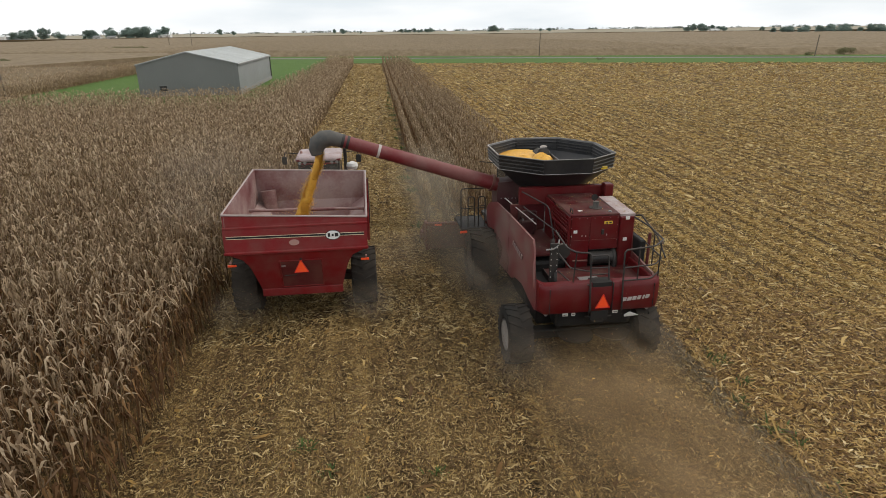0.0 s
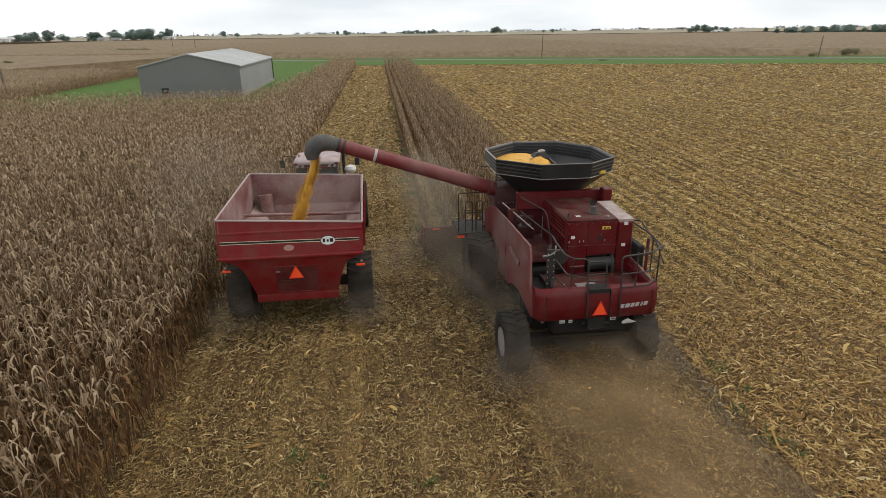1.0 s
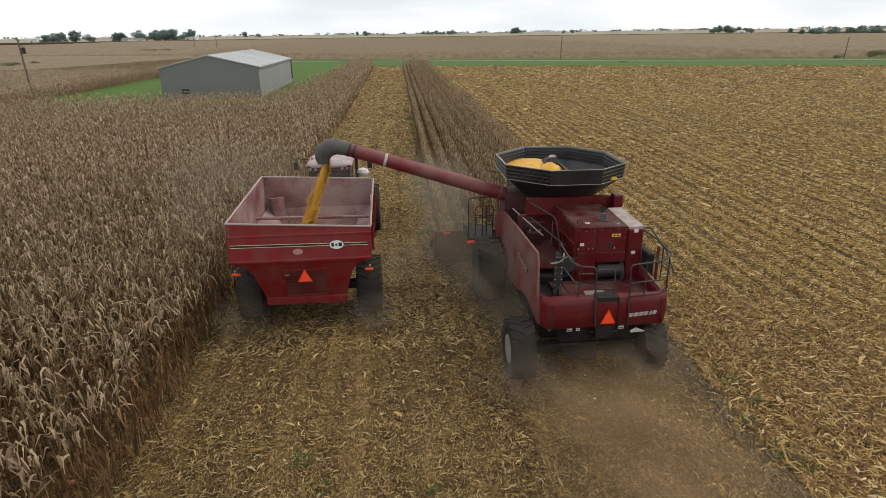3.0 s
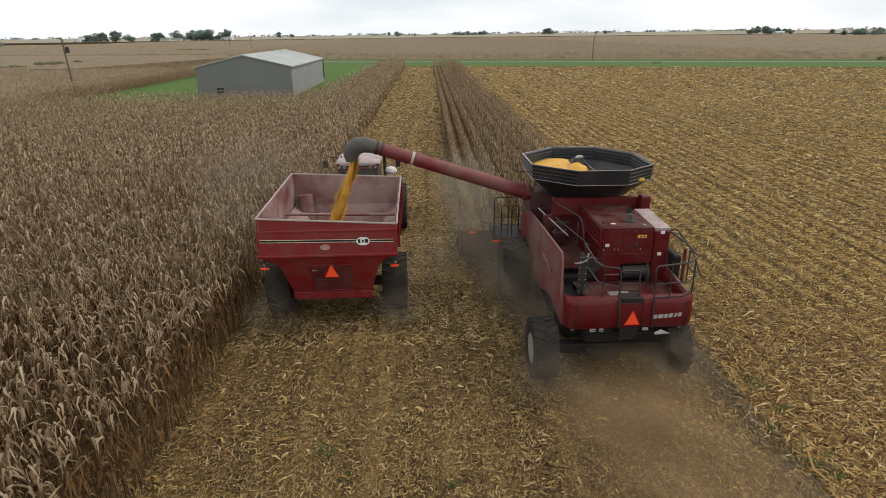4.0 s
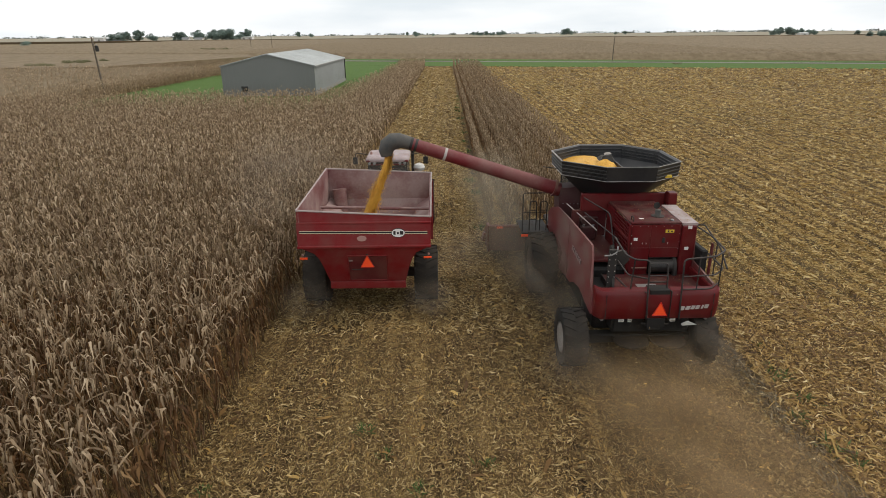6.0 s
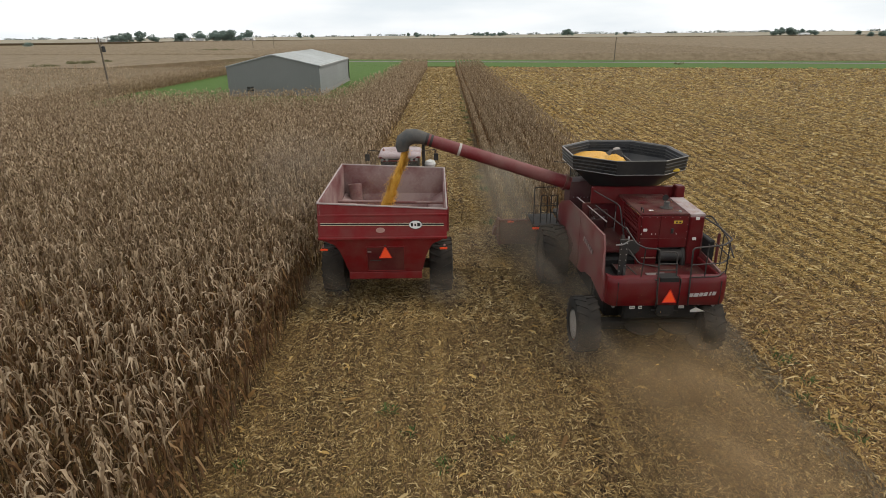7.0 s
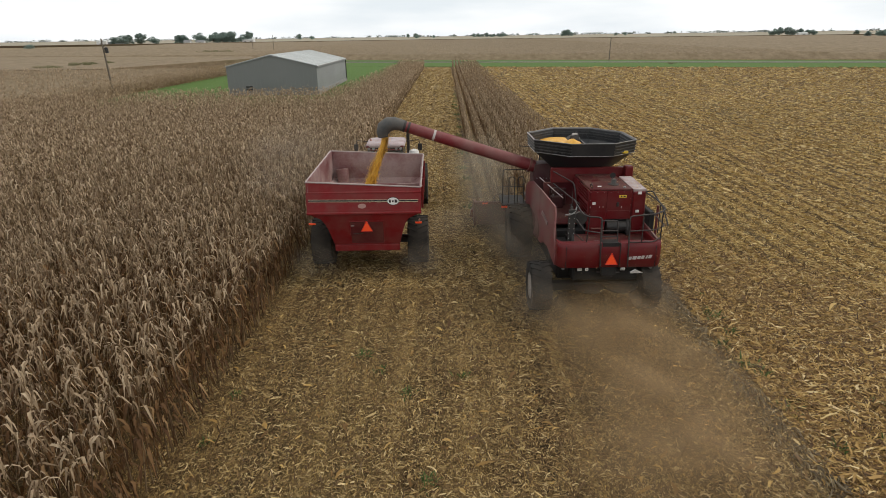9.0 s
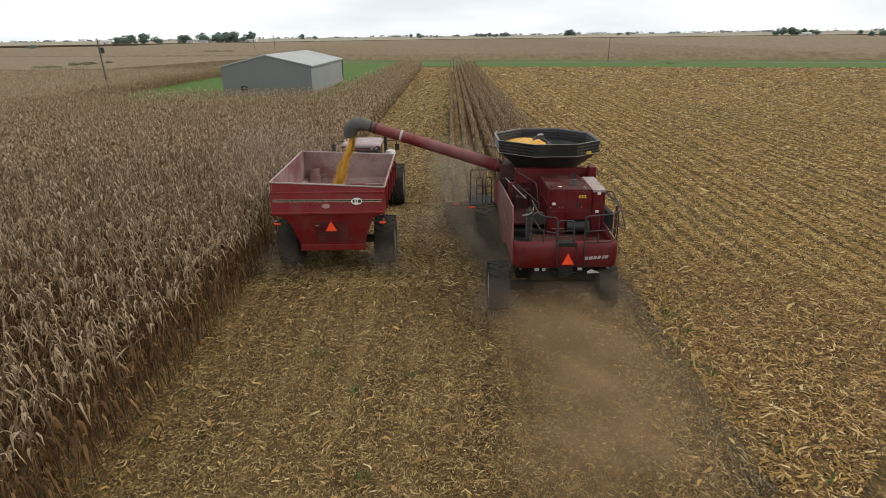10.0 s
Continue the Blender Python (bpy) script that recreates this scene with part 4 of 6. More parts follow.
# upper box: outer sheets
wall("rear_extension", [(-1.83, 0.0, RZ["rl"]), (1.83, 0.0, RZ["rr"]), (1.82, -0.05, 2.95), (-1.82, -0.05, 3.0)], 0.03, CART_RED)
wall("rear_panel", [(-1.84, -0.085, 2.99), (1.84, -0.085, 2.94), (1.82, -0.20, 2.31), (-1.82, -0.20, 2.36)], 0.04, CART_RED)
part("rear_ridge", Shape().box(-1.84, 1.84, -0.25, -0.17, 2.29, 2.37, 0.02).box(-1.84, 1.84, -0.1, -0.04, 2.93, 3.0, 0.015), CART_RED, cart)
low = [(-1.80, -0.19, 2.32), (1.80, -0.19, 2.32), (1.68, -0.165, 2.25), (1.40, -0.11, 2.10), (1.29, -0.04, 1.92), (1.20, 0.07, 1.6), (1.06, 0.28, 1.02),
       (-1.06, 0.28, 1.02), (-1.20, 0.07, 1.6), (-1.29, -0.04, 1.92), (-1.40, -0.11, 2.10), (-1.68, -0.165, 2.25)]
s = Shape().loft([low, [(x, y + 0.05, z) for x, y, z in low]])
part("lower_rear_panel", s, CART_RED, cart)
for sx, a, b in ((-1, "rl", "fl"), (1, "rr", "fr")):
    q = [(sx * 1.83, 0.0, RZ[a]), (sx * 1.83, CL, RZ[b]), (sx * 1.82, CL + 0.05, 2.33), (sx * 1.82, -0.17, 2.33)]
    s = Shape().loft([q, [(x - sx * 0.035, y, z) for x, y, z in q]])
    part("side_panel", s, CART_RED, cart)
    q2 = [(x - sx * 0.045, y, z) for x, y, z in q]
    part("side_lining", Shape().loft([q2, [(x - sx * 0.01, y, z) for x, y, z in q2]]), CART_IN, cart, "dust-coated inner lining")
    prof = ((1.82, 2.33, -0.17, CL + 0.05), (1.42, 2.10, -0.09, CL - 0.08), (1.30, 1.90, -0.01, CL - 0.2), (0.98, 1.0, 0.3, CL - 0.7))
    for nm, o, mat, lab in (("sloping_side", 0.0, CART_RED, ""), ("sloping_lining", 0.05, CART_IN, "dust-coated inner lining")):
        rings = [[(sx * (x - o), p[e], z + o * 0.4) for x, z, *p in prof] + [(sx * (x - o - 0.035), p[e], z + o * 0.4 + 0.015) for x, z, *p in prof[::-1]] for e in (0, 1)]
        part(nm, Shape().loft(rings), mat, cart, lab)
    for k in range(5):
        y = 0.4 + k * 1.02
        part("side_rib", Shape().box(sx * 1.86 - 0.035, sx * 1.86 + 0.035, y, y + 0.07, 2.3, 3.05, 0.012), CART_RED, cart)
wall("front_panel", [(1.83, CL + 0.045, RZ["fr"]), (-1.83, CL + 0.045, RZ["fl"]), (-1.82, CL + 0.045, 2.33), (1.82, CL + 0.045, 2.33)], -0.035, CART_RED)
wall("front_lining", [(-1.78, CL - 0.02, RZ["fl"] - 0.01), (1.78, CL - 0.02, RZ["fr"] - 0.01), (1.78, CL - 0.02, 2.33), (-1.78, CL - 0.02, 2.33)], 0.01, CART_IN, "dust-coated inner lining")
wall("rear_lining", [(1.78, 0.02, RZ["rr"] - 0.01), (-1.78, 0.02, RZ["rl"] - 0.01), (-1.78, -0.04, 2.36), (1.78, -0.04, 2.36)], 0.01, CART_IN, "dust-coated inner lining")
part("sloping_front", Shape().loft([[(-1.82, CL + 0.05, 2.33), (1.82, CL + 0.05, 2.33), (0.85, CL - 0.7, 1.0), (-0.85, CL - 0.7, 1.0)], [(-1.82, CL, 2.36), (1.82, CL, 2.36), (0.85, CL - 0.76, 1.03), (-0.85, CL - 0.76, 1.03)]]), CART_IN, cart)
part("floor", Shape().box(-1.0, 1.0, 0.40, CL - 0.6, 0.94, 1.02), CART_RED, cart)
rail = Shape()
ring = [(-1.83, 0.0, RZ["rl"]), (1.83, 0.0, RZ["rr"]), (1.83, CL, RZ["fr"]), (-1.83, CL, RZ["fl"])]
for a, b in zip(ring, ring[1:] + ring[:1]):
    rail.tube([a, b], 0.027, 8)
part("top_rim", rail, CART_EDGE, cart, "pale worn steel rim")
part("cross_bar", Shape().tube([(-1.78, 3.1, 2.52), (1.78, 3.1, 2.44)], 0.05, 8), CART_IN, cart)
part("centre_brace", Shape().tube([(0.0, 0.1, 2.6), (0.0, 3.1, 2.48)], 0.035, 8), CART_IN, cart)
part("inner_auger", Shape().tube([(-1.25, CL - 0.45, 1.4), (-1.38, CL - 0.22, 2.75)], [0.2, 0.24], 16), CART_IN, cart, "dusty inner auger housing")
# band with lines, oval badge, plate
def on_panel(z):
    """The rear panel's y at height z."""
    return -0.085 - (2.965 - z) / 0.63 * 0.115 - 0.006


def panel_strip(name, x0, x1, z0, z1, mat, out=0.0, label=""):
    a, d = 0.05, 0.008
    pts = [(x0, on_panel(z0 + a) - out, z0 + a), (x1, on_panel(z0 + d) - out, z0 + d), (x1, on_panel(z1 + d) - out, z1 + d), (x0, on_panel(z1 + a) - out, z1 + a)]
    return part(name, Shape().loft([pts, [(x, y - 0.006, z) for x, y, z in pts]]), mat, cart, label)


panel_strip("black_band", -1.76, 1.74, 2.668, 2.712, NEAR_BLACK, 0.0, "black band across the rear")
panel_strip("upper_line", -1.76, 1.74, 2.714, 2.727, CREAM, 0.001, "cream pinstripe")
panel_strip("lower_line", -1.76, 1.74, 2.653, 2.666, CREAM, 0.001, "cream pinstripe")


def tilted_disc(cx, cz, rx, rz, out, thick=0.008, n=28):
    ringp = [(cx + rx * math.cos(2 * math.pi * k / n), cz + rz * math.sin(2 * math.pi * k / n)) for k in range(n)]
    a = [(x, on_panel(z) - out, z) for x, z in ringp]
    return Shape().loft([a, [(x, y - thick, z) for x, y, z in a]])


part("badge_border", tilted_disc(0.94, 2.70, 0.195, 0.125, 0.008), BLACK, cart)
badge = part("oval_badge", tilted_disc(0.94, 2.70, 0.18, 0.11, 0.017), WHITE, cart, "white oval badge with dark shapes")
mk = Shape()
for x0, x1, z0, z1 in ((0.81, 0.87, 2.655, 2.755), (0.91, 0.96, 2.67, 2.73), (0.99, 1.08, 2.655, 2.755)):
    y = on_panel((z0 + z1) / 2) - 0.026
    mk.box(x0, x1, y - 0.012, y + 0.004, z0, z1, 0.002)
part("badge_shape", mk, BLACK, badge)
part("faded_oval", tilted_disc(-0.06, 2.555, 0.13, 0.075, 0.004), PINK, cart, "faded pinkish oval plate")


def on_low(z):
    return 0.0 + (1.80 - z) * (0.28 / 0.78) if z < 1.8 else -0.19 + (2.32 - z) * (0.19 / 0.52)


q = [(-0.52, on_low(1.16) - 0.006, 1.16), (0.57, on_low(1.16) - 0.006, 1.16), (0.59, on_low(1.8) - 0.006, 1.8), (0.59, on_low(2.02) - 0.006, 2.02), (-0.5, on_low(2.02) - 0.006, 2.02), (-0.5, on_low(1.8) - 0.006, 1.8)]
door = part("clean_out_door", Shape().loft([q, [(x, y - 0.008, z) for x, y, z in q]]), DARK_RED, cart, "dark recessed rear door")
fr = Shape()
for a, b in zip(q, q[1:] + q[:1]):
    fr.tube([(a[0], a[1] - 0.01, a[2]), (b[0], b[1] - 0.01, b[2])], 0.018, 6)
part("door_frame", fr, CART_RED, door)
part("door_label", Shape().box(-0.47, -0.36, -0.09, -0.06, 1.85, 1.89, 0.004), SIDE_GREY, door)
part("door_rod", Shape().tube([(-0.42, 0.03, 1.56), (-0.1, 0.03, 1.56)], 0.012), RAIL, door)
part("bottom_beam", Shape().box(-1.08, 1.08, 0.20, 0.36, 0.90, 1.12, 0.02), CART_RED, cart)
warning_triangle(cart, 0.05, -0.11, 1.69, 0.37, 0.33)
part("triangle_mount", Shape().tube([(0.05, -0.09, 2.08), (0.05, -0.09, 1.7)], 0.03), BLACK, cart)
for sx in (-1, 1):
    arm = Shape().tube([(sx * 1.25, 0.1, 2.0), (sx * 1.6, 0.02, 1.98), (sx * 1.73, 0.0, 1.98)], 0.025)
    part("lamp_arm", arm, BLACK, cart)
    part("tail_lamp", Shape().box(sx * 1.73 - 0.11, sx * 1.73 + 0.11, -0.04, 0.0, 1.90, 1.96, 0.01), ORANGE, cart, "orange-red reflector bar")
    part("amber_lamp", Shape().lathe([(-0.02, 0.03), (0.03, 0.03), (0.04, 0.02)], (sx * 1.76, 0.0, 2.02), 1, 12), PINK, cart)
    x0, x1 = (1.30, 2.02) if sx > 0 else (-2.02, -1.30)
    wheel(cart, x0, x1, 1.50, 0.86, 0.42, lugs=22, face=sx)
part("axle", Shape().box(-1.35, 1.35, 1.35, 1.65, 0.78, 1.0, 0.02), BLACK, cart)
part("tongue", Shape().box(-0.14, 0.14, 4.0, 7.2, 0.62, 0.86, 0.02), CART_RED, cart)
part("front_frame", Shape().box(-0.9, 0.9, 3.9, 4.2, 0.7, 1.0, 0.02), CART_RED, cart)

# ---- grain in the cart and the falling stream ----


def grain_heap(name, cx, cy, rx, ry, z0, h, label, seed, peak=1.0):
    r = np.random.default_rng(seed)
    s = Shape()
    rings = []
    for i in range(9):
        t = 1 - i / 8
        ringp = []
        for k in range(36):
            a = 2 * math.pi * k / 36
            wob = 1 + 0.05 * math.sin(3 * a + seed) + 0.03 * math.sin(7 * a)
            ringp.append((cx + rx * t * wob * math.cos(a), cy + ry * t * wob * math.sin(a), z0 + h * (1 - t) ** peak + r.normal(0, 0.006)))
        rings.append(ringp)
    s.loft(rings)
    return solid(name, s, GRAIN, label, "grain", kind="stuff", sharp=60)


grain_heap("grain_heap", -0.22, 1.9, 0.92, 1.55, 1.1, 1.25, "heap of yellow maize grain inside the cart", 3)


def kernel(seed):
    r = np.random.default_rng(seed)
    a, b, c = r.uniform(0.006, 0.011, 3)
    v = np.array([[-a, 0, -c], [0, -b, c], [a, 0, -c], [0, b, c]])
    return v, np.array([[0, 1, 2, 3], [0, 3, 2, 1]]), np.zeros(2, int)


KERNELS = [kernel(k) for k in range(8)]


def stream():
    """Falling grain: a ragged core and loose kernels round it, spreading as it falls."""
    r = np.random.default_rng(5)
    n = 34
    path = lambda t: (0.60 - 0.80 * t ** 1.2, 4.46 - 2.1 * t)
    rings = []
    for i in range(n):
        t = i / (n - 1)
        cx, cz = path(t)
        w = 0.085 + 0.095 * t
        rings.append([(cx + w * (1 + r.normal(0, 0.09)) * math.cos(a), 2.2 + w * 0.8 * (1 + r.normal(0, 0.16)) * math.sin(a), cz + r.normal(0, 0.02)) for a in np.arange(14) * math.pi / 7])
    t = thing("grain_stream", (0, 0, 0), "stream of golden maize grain pouring into the cart", "grain", kind="stuff")
    part("grain_core", Shape().loft(rings), GRAIN, t, "", 60)
    m = 24000
    tt = r.uniform(0, 1, m)
    clump = 1 + 0.2 * np.sin(tt * 37) * np.sin(tt * 11 + 1)
    wide = (0.05 + 0.062 * tt) * clump
    cx, cz = 0.60 - 0.80 * tt ** 1.2, 4.46 - 2.1 * tt
    p = np.stack([cx + r.normal(0, 1, m) * wide + 0.05 * np.sin(tt * 9), 2.2 + r.normal(0, 1, m) * wide * 0.8, cz + r.normal(0, 0.03, m)], 1)
    m2 = 1500
    p2 = np.stack([r.normal(-0.25, 0.5, m2), r.normal(2.2, 0.4, m2), 2.36 + np.abs(r.normal(0, 0.06, m2))], 1)
    p = np.concatenate([p, p2])
    v, q, w = scatter(KERNELS, p, r.uniform(0, 6.28, len(p)), r.uniform(0.55, 1.0, len(p)), 0.5, r)
    k = stuff("loose_kernels", v, q, [GRAIN], w, "", "")
    k.parent = t
    for key in ("label", "category", "kind"):
        if key in k:
            del k[key]


stream()

# ---- tractor ----
tractor = thing("tractor", (0, 9.3, 0), "red tractor with dusty white cab roof towing the grain cart", "tractor")


def cab(parent, x0, x1, y0, y1, z0, z1, roof_mat, roof_label):
    """Glazed cab with posts, panes and a rounded roof."""
    for x in (x0, x1):
        for y in (y0, y1):
            part("cab_post", Shape().tube([(x, y, z0), (x * 0.96, y + (0.06 if y == y0 else -0.06), z1)], 0.045, 8), BLACK, parent)
    part("rear_pane", Shape().box(x0 + 0.06, x1 - 0.06, y0 + 0.01, y0 + 0.03, z0 + 0.05, z1 - 0.02, 0.004), GLASS, parent, "dusty cab glass")
    part("front_pane", Shape().box(x0 + 0.06, x1 - 0.06, y1 - 0.03, y1 - 0.01, z0 + 0.05, z1 - 0.02, 0.004), GLASS, parent, "dusty cab glass")
    for x in (x0, x1):
        part("side_pane", Shape().box(x - 0.01, x + 0.01, y0 + 0.06, y1 - 0.06, z0 + 0.05, z1 - 0.02, 0.004), GLASS, parent, "dusty cab glass")
    part("cab_base", Shape().box(x0 - 0.05, x1 + 0.05, y0 - 0.05, y1 + 0.05, z0 - 0.5, z0, 0.05), BLACK, parent)
    part("seat", Shape().box(-0.28, 0.28, y0 + 0.35, y0 + 0.95, z0, z0 + 0.2, 0.06).box(-0.26, 0.26, y0 + 0.3, y0 + 0.45, z0 + 0.2, z0 + 0.85, 0.06), BLACK, parent)
    rf = Shape().loft([[(x * k, y * k2 + (y0 + y1) / 2 * (1 - k2), z) for x, y in ((x0 - 0.1, y0 - 0.1), (x0 + 0.15, y0 - 0.22), (x1 - 0.15, y0 - 0.22), (x1 + 0.1, y0 - 0.1), (x1 + 0.1, y1 + 0.1), (x1 - 0.2, y1 + 0.2), (x0 + 0.2, y1 + 0.2), (x0 - 0.1, y1 + 0.1))]
                       for z, k, k2 in ((z1, 0.96, 0.97), (z1 + 0.05, 1.0, 1.0), (z1 + 0.12, 0.98, 0.99), (z1 + 0.17, 0.90, 0.93), (z1 + 0.19, 0.7, 0.75))])
    return part("cab_roof", rf, roof_mat, parent, roof_label, 50)


# local y 0 lies over the rear axle
rf = cab(tractor, -0.80, 0.80, -0.55, 1.0, 1.75, 2.86, ROOF_WHITE, "dusty white cab roof")
part("roof_trim", Shape().box(-0.86, 0.86, -0.74, -0.66, 2.86, 2.94, 0.02), RED, rf, "red trim under the roof edge")
for x in (-0.72, -0.52, 0.52, 0.72):
    part("work_lamp", Shape().lathe([(-0.06, 0.06), (0.02, 0.055), (0.05, 0.03)], (x, -0.74, 2.82), 1, 12), STEEL, rf, "round work lamp")
part("beacon", Shape().lathe([(0, 0.05), (0.12, 0.05), (0.16, 0.02)], (-0.72, 0.1, 3.0), 2, 10), PINK, rf, "dusty reddish beacon")
part("rear_panel", Shape().box(-0.62, 0.62, -0.66, -0.58, 1.72, 2.06, 0.03), STEEL, tractor, "pale grey panel under the rear window")
part("tool_box", Shape().box(0.18, 0.62, -0.92, -0.66, 1.86, 2.16, 0.03), WHITE, tractor, "white dusty box behind the cab")
part("hose_bundle", Shape().tube(bent([(-0.3, -0.62, 2.0), (-0.34, -0.9, 1.95), (-0.2, -1.2, 1.4), (-0.1, -1.9, 0.9)], 0.15), 0.03, 8).tube(bent([(-0.1, -0.62, 2.0), (-0.08, -0.95, 1.9), (0.0, -1.3, 1.3), (0.0, -1.9, 0.85)], 0.15), 0.03, 8), BLACK, tractor)
part("rear_light_bar", Shape().box(-0.74, 0.74, -0.78, -0.70, 2.74, 2.80, 0.015), RED, rf, "red bar under the roof")
part("hood", Shape().loft([[(x * k, y, z) for x, z in ((-0.45, 1.2), (0.45, 1.2), (0.47, 1.8), (0.32, 2.05), (-0.32, 2.05), (-0.47, 1.8))] for y, k in ((1.05, 1.0), (2.6, 0.95), (3.1, 0.85))]), RED, tractor)
part("chassis", Shape().box(-0.35, 0.35, -0.7, 3.0, 0.7, 1.2, 0.05), BLACK, tractor)
part("exhaust", Shape().tube([(0.98, 1.25, 1.9), (0.98, 1.25, 3.15), (0.98, 1.15, 3.3)], 0.075, 12), BLACK, tractor, "dark exhaust stack")
part("fuel_dome", Shape().lathe([(0, 0.02), (0.02, 0.2), (0.14, 0.25), (0.26, 0.2), (0.32, 0.05)], (1.28, 0.3, 2.28), 2, 18), WHITE, tractor, "white rounded tank")
for sx in (-1, 1):
    arm = Shape().tube([(sx * 0.85, 1.0, 2.85), (sx * 1.5, 1.1, 2.9), (sx * 1.55, 1.1, 2.7)], 0.02)
    part("mirror_arm", arm, BLACK, tractor)
    part("mirror", Shape().box(sx * 1.55 - 0.1, sx * 1.55 + 0.1, 1.08, 1.14, 2.4, 2.72, 0.03), BLACK, tractor)
    part("fender", Shape().loft([[(sx * 0.65, y, z), (sx * 1.25, y, z), (sx * 1.25, y, z + 0.05), (sx * 0.65, y, z + 0.05)] for y, z in ((-1.0, 1.5), (-0.75, 1.9), (-0.2, 2.08), (0.5, 2.02), (0.9, 1.7))]), RED, tractor)
    part("fender_lamp", Shape().box(sx * 1.15 - 0.09, sx * 1.15 + 0.09, -0.95, -0.9, 1.72, 1.8, 0.01), ORANGE, tractor)
    for x0 in (0.72, 1.36):
        a, b = (x0, x0 + 0.55) if sx > 0 else (-x0 - 0.55, -x0)
        wheel(tractor, a, b, 0.0, 0.98, 0.52, "rear_wheel", 22, sx)
    a, b = (0.75, 1.25) if sx > 0 else (-1.25, -0.75)
    wheel(tractor, a, b, 2.8, 0.75, 0.38, "front_wheel", 18, sx)
part("rear_axle", Shape().tube([(-1.8, 0, 0.98), (1.8, 0, 0.98)], 0.12), BLACK, tractor)
part("front_axle", Shape().tube([(-1.0, 2.8, 0.75), (1.0, 2.8, 0.75)], 0.1), BLACK, tractor)
part("drawbar", Shape().box(-0.07, 0.07, -2.2, -0.5, 0.62, 0.72, 0.015), BLACK, tractor)

# ---- combine harvester ----
combine = thing("combine_harvester", (7.12, -3.1, 0), "red combine harvester with an open grey grain tank, dusty", "harvester")


def hood_piece(name, x0, x1, inset=0.0, label=""):
    """A stretch of the rounded rear hood between x0 and x1."""
    rings = []
    n = max(2, int((x1 - x0) / 0.07))
    for i in range(n + 1):
        x = x0 + (x1 - x0) * i / n
        k = max(0.0, (abs(x) - 1.30) / 0.15)
        off = 0.12 * k * k + inset
        rings.append([(x, off + y, z + 0.04 * k) for y, z in ((0.10, 1.45), (0.01, 1.47), (-0.02, 1.51), (-0.05, 1.76), (-0.055, 1.80), (-0.035, 2.06), (-0.01, 2.165), (0.015, 2.19), (0.20, 2.20), (0.20, 1.45))])
    return part(name, Shape().loft(rings), RED, combine, label, 40)


hood_piece("rear_hood", -1.45, -0.27)
for x in (-1.22, 1.27):
    part("hood_seam", Shape().box(x - 0.006, x + 0.006, -0.058, -0.03, 1.5, 2.12, 0.002), BLACK, combine)
hood_piece("centre_hood", -0.255, 0.275, 0.025)
hood_piece("rear_hood", 0.29, 1.43)
warning_triangle(combine, 0.05, -0.04, 1.58, 0.34, 0.32)
lg = Shape()
for i, (x0, x1) in enumerate(((0.50, 0.60), (0.62, 0.73), (0.75, 0.84), (0.86, 0.95), (0.99, 1.04), (1.06, 1.15))):
    sl = 0.03
    z0, z1 = 1.72 + 0.008 * i, 1.81 + 0.008 * i
    yb = 0.0
    lg.prism([(x0, z0), (x1 - 0.01, z0), (x1 + sl - 0.01, z1), (x0 + sl, z1)], 1, -0.07 + yb, -0.03 + yb)
part("emblem", lg, SILVER_GREY, combine, "slanted grey emblem shapes")
for x in (-1.24, 1.24):
    part("hood_lamp", Shape().lathe([(-0.04, 0.015), (-0.025, 0.042), (0.025, 0.042), (0.04, 0.015)], (x, 0.16, 1.40), 1, 14), STEEL, combine, "small pale lamp under the hood")
for x, w in ((-0.78, 0.13), (-0.58, 0.09), (0.44, 0.13)):
    part("white_plate", Shape().box(x - w / 2, x + w / 2, 0.10, 0.125, 1.34, 1.42, 0.006), WHITE, combine, "small white warning plate")
    part("plate_bar", Shape().box(x - w / 2 + 0.015, x + w / 2 - 0.015, 0.092, 0.103, 1.37, 1.385, 0.002), RAIL, combine)
part("white_deflector", Shape().loft([[(0.62, -0.02, 1.33), (0.74, -0.06, 1.42), (0.98, -0.02, 1.31), (0.64, 0.0, 1.28)], [(0.62, 0.02, 1.33), (0.74, -0.02, 1.42), (0.96, 0.02, 1.31), (0.64, 0.04, 1.28)]]), WHITE, combine)
# rear deck and the pit beside it
part("rear_deck", Shape().box(-0.86, 1.38, 0.195, 1.72, 1.80, 1.90, 0.01), RED_DECK, combine, "dusty red rear deck")
# Solid block; the shade inside a step opening is put into its colour.
part("deck_step_dark", Shape().box(-0.21, 0.25, -0.02, 0.30, 2.10, 2.206, 0.004), NEAR_BLACK, combine, "dark block standing for a step opening")
for x in (-0.262, 0.282):
    part("hood_seam", Shape().box(x - 0.008, x + 0.008, -0.05, 0.02, 1.47, 2.19, 0.002), BLACK, combine)
part("centre_flap", Shape().box(-0.20, 0.22, 0.02, 0.05, 1.22, 1.47, 0.01), NEAR_BLACK, combine, "black rubber flap under the hood")
part("pit_floor", Shape().box(-1.38, -0.86, 0.20, 2.0, 1.5, 1.56), BLACK, combine)
part("pit_wall", Shape().box(-0.89, -0.862, 0.2, 1.7, 1.5, 1.93, 0.004), BLACK, combine)
plate = part("slotted_guard", Shape().prism([(0.45, 2.1), (0.75, 2.1), (0.95, 2.75), (0.9, 2.98), (0.78, 3.05)], 0, -0.97, -0.91), BLACK, combine, "black upright guard with bright bolts")
plate2 = Shape().box(-1.09, -0.89, 0.52, 0.56, 1.75, 3.02, 0.01)
part("guard_face", plate2, BLACK, plate)
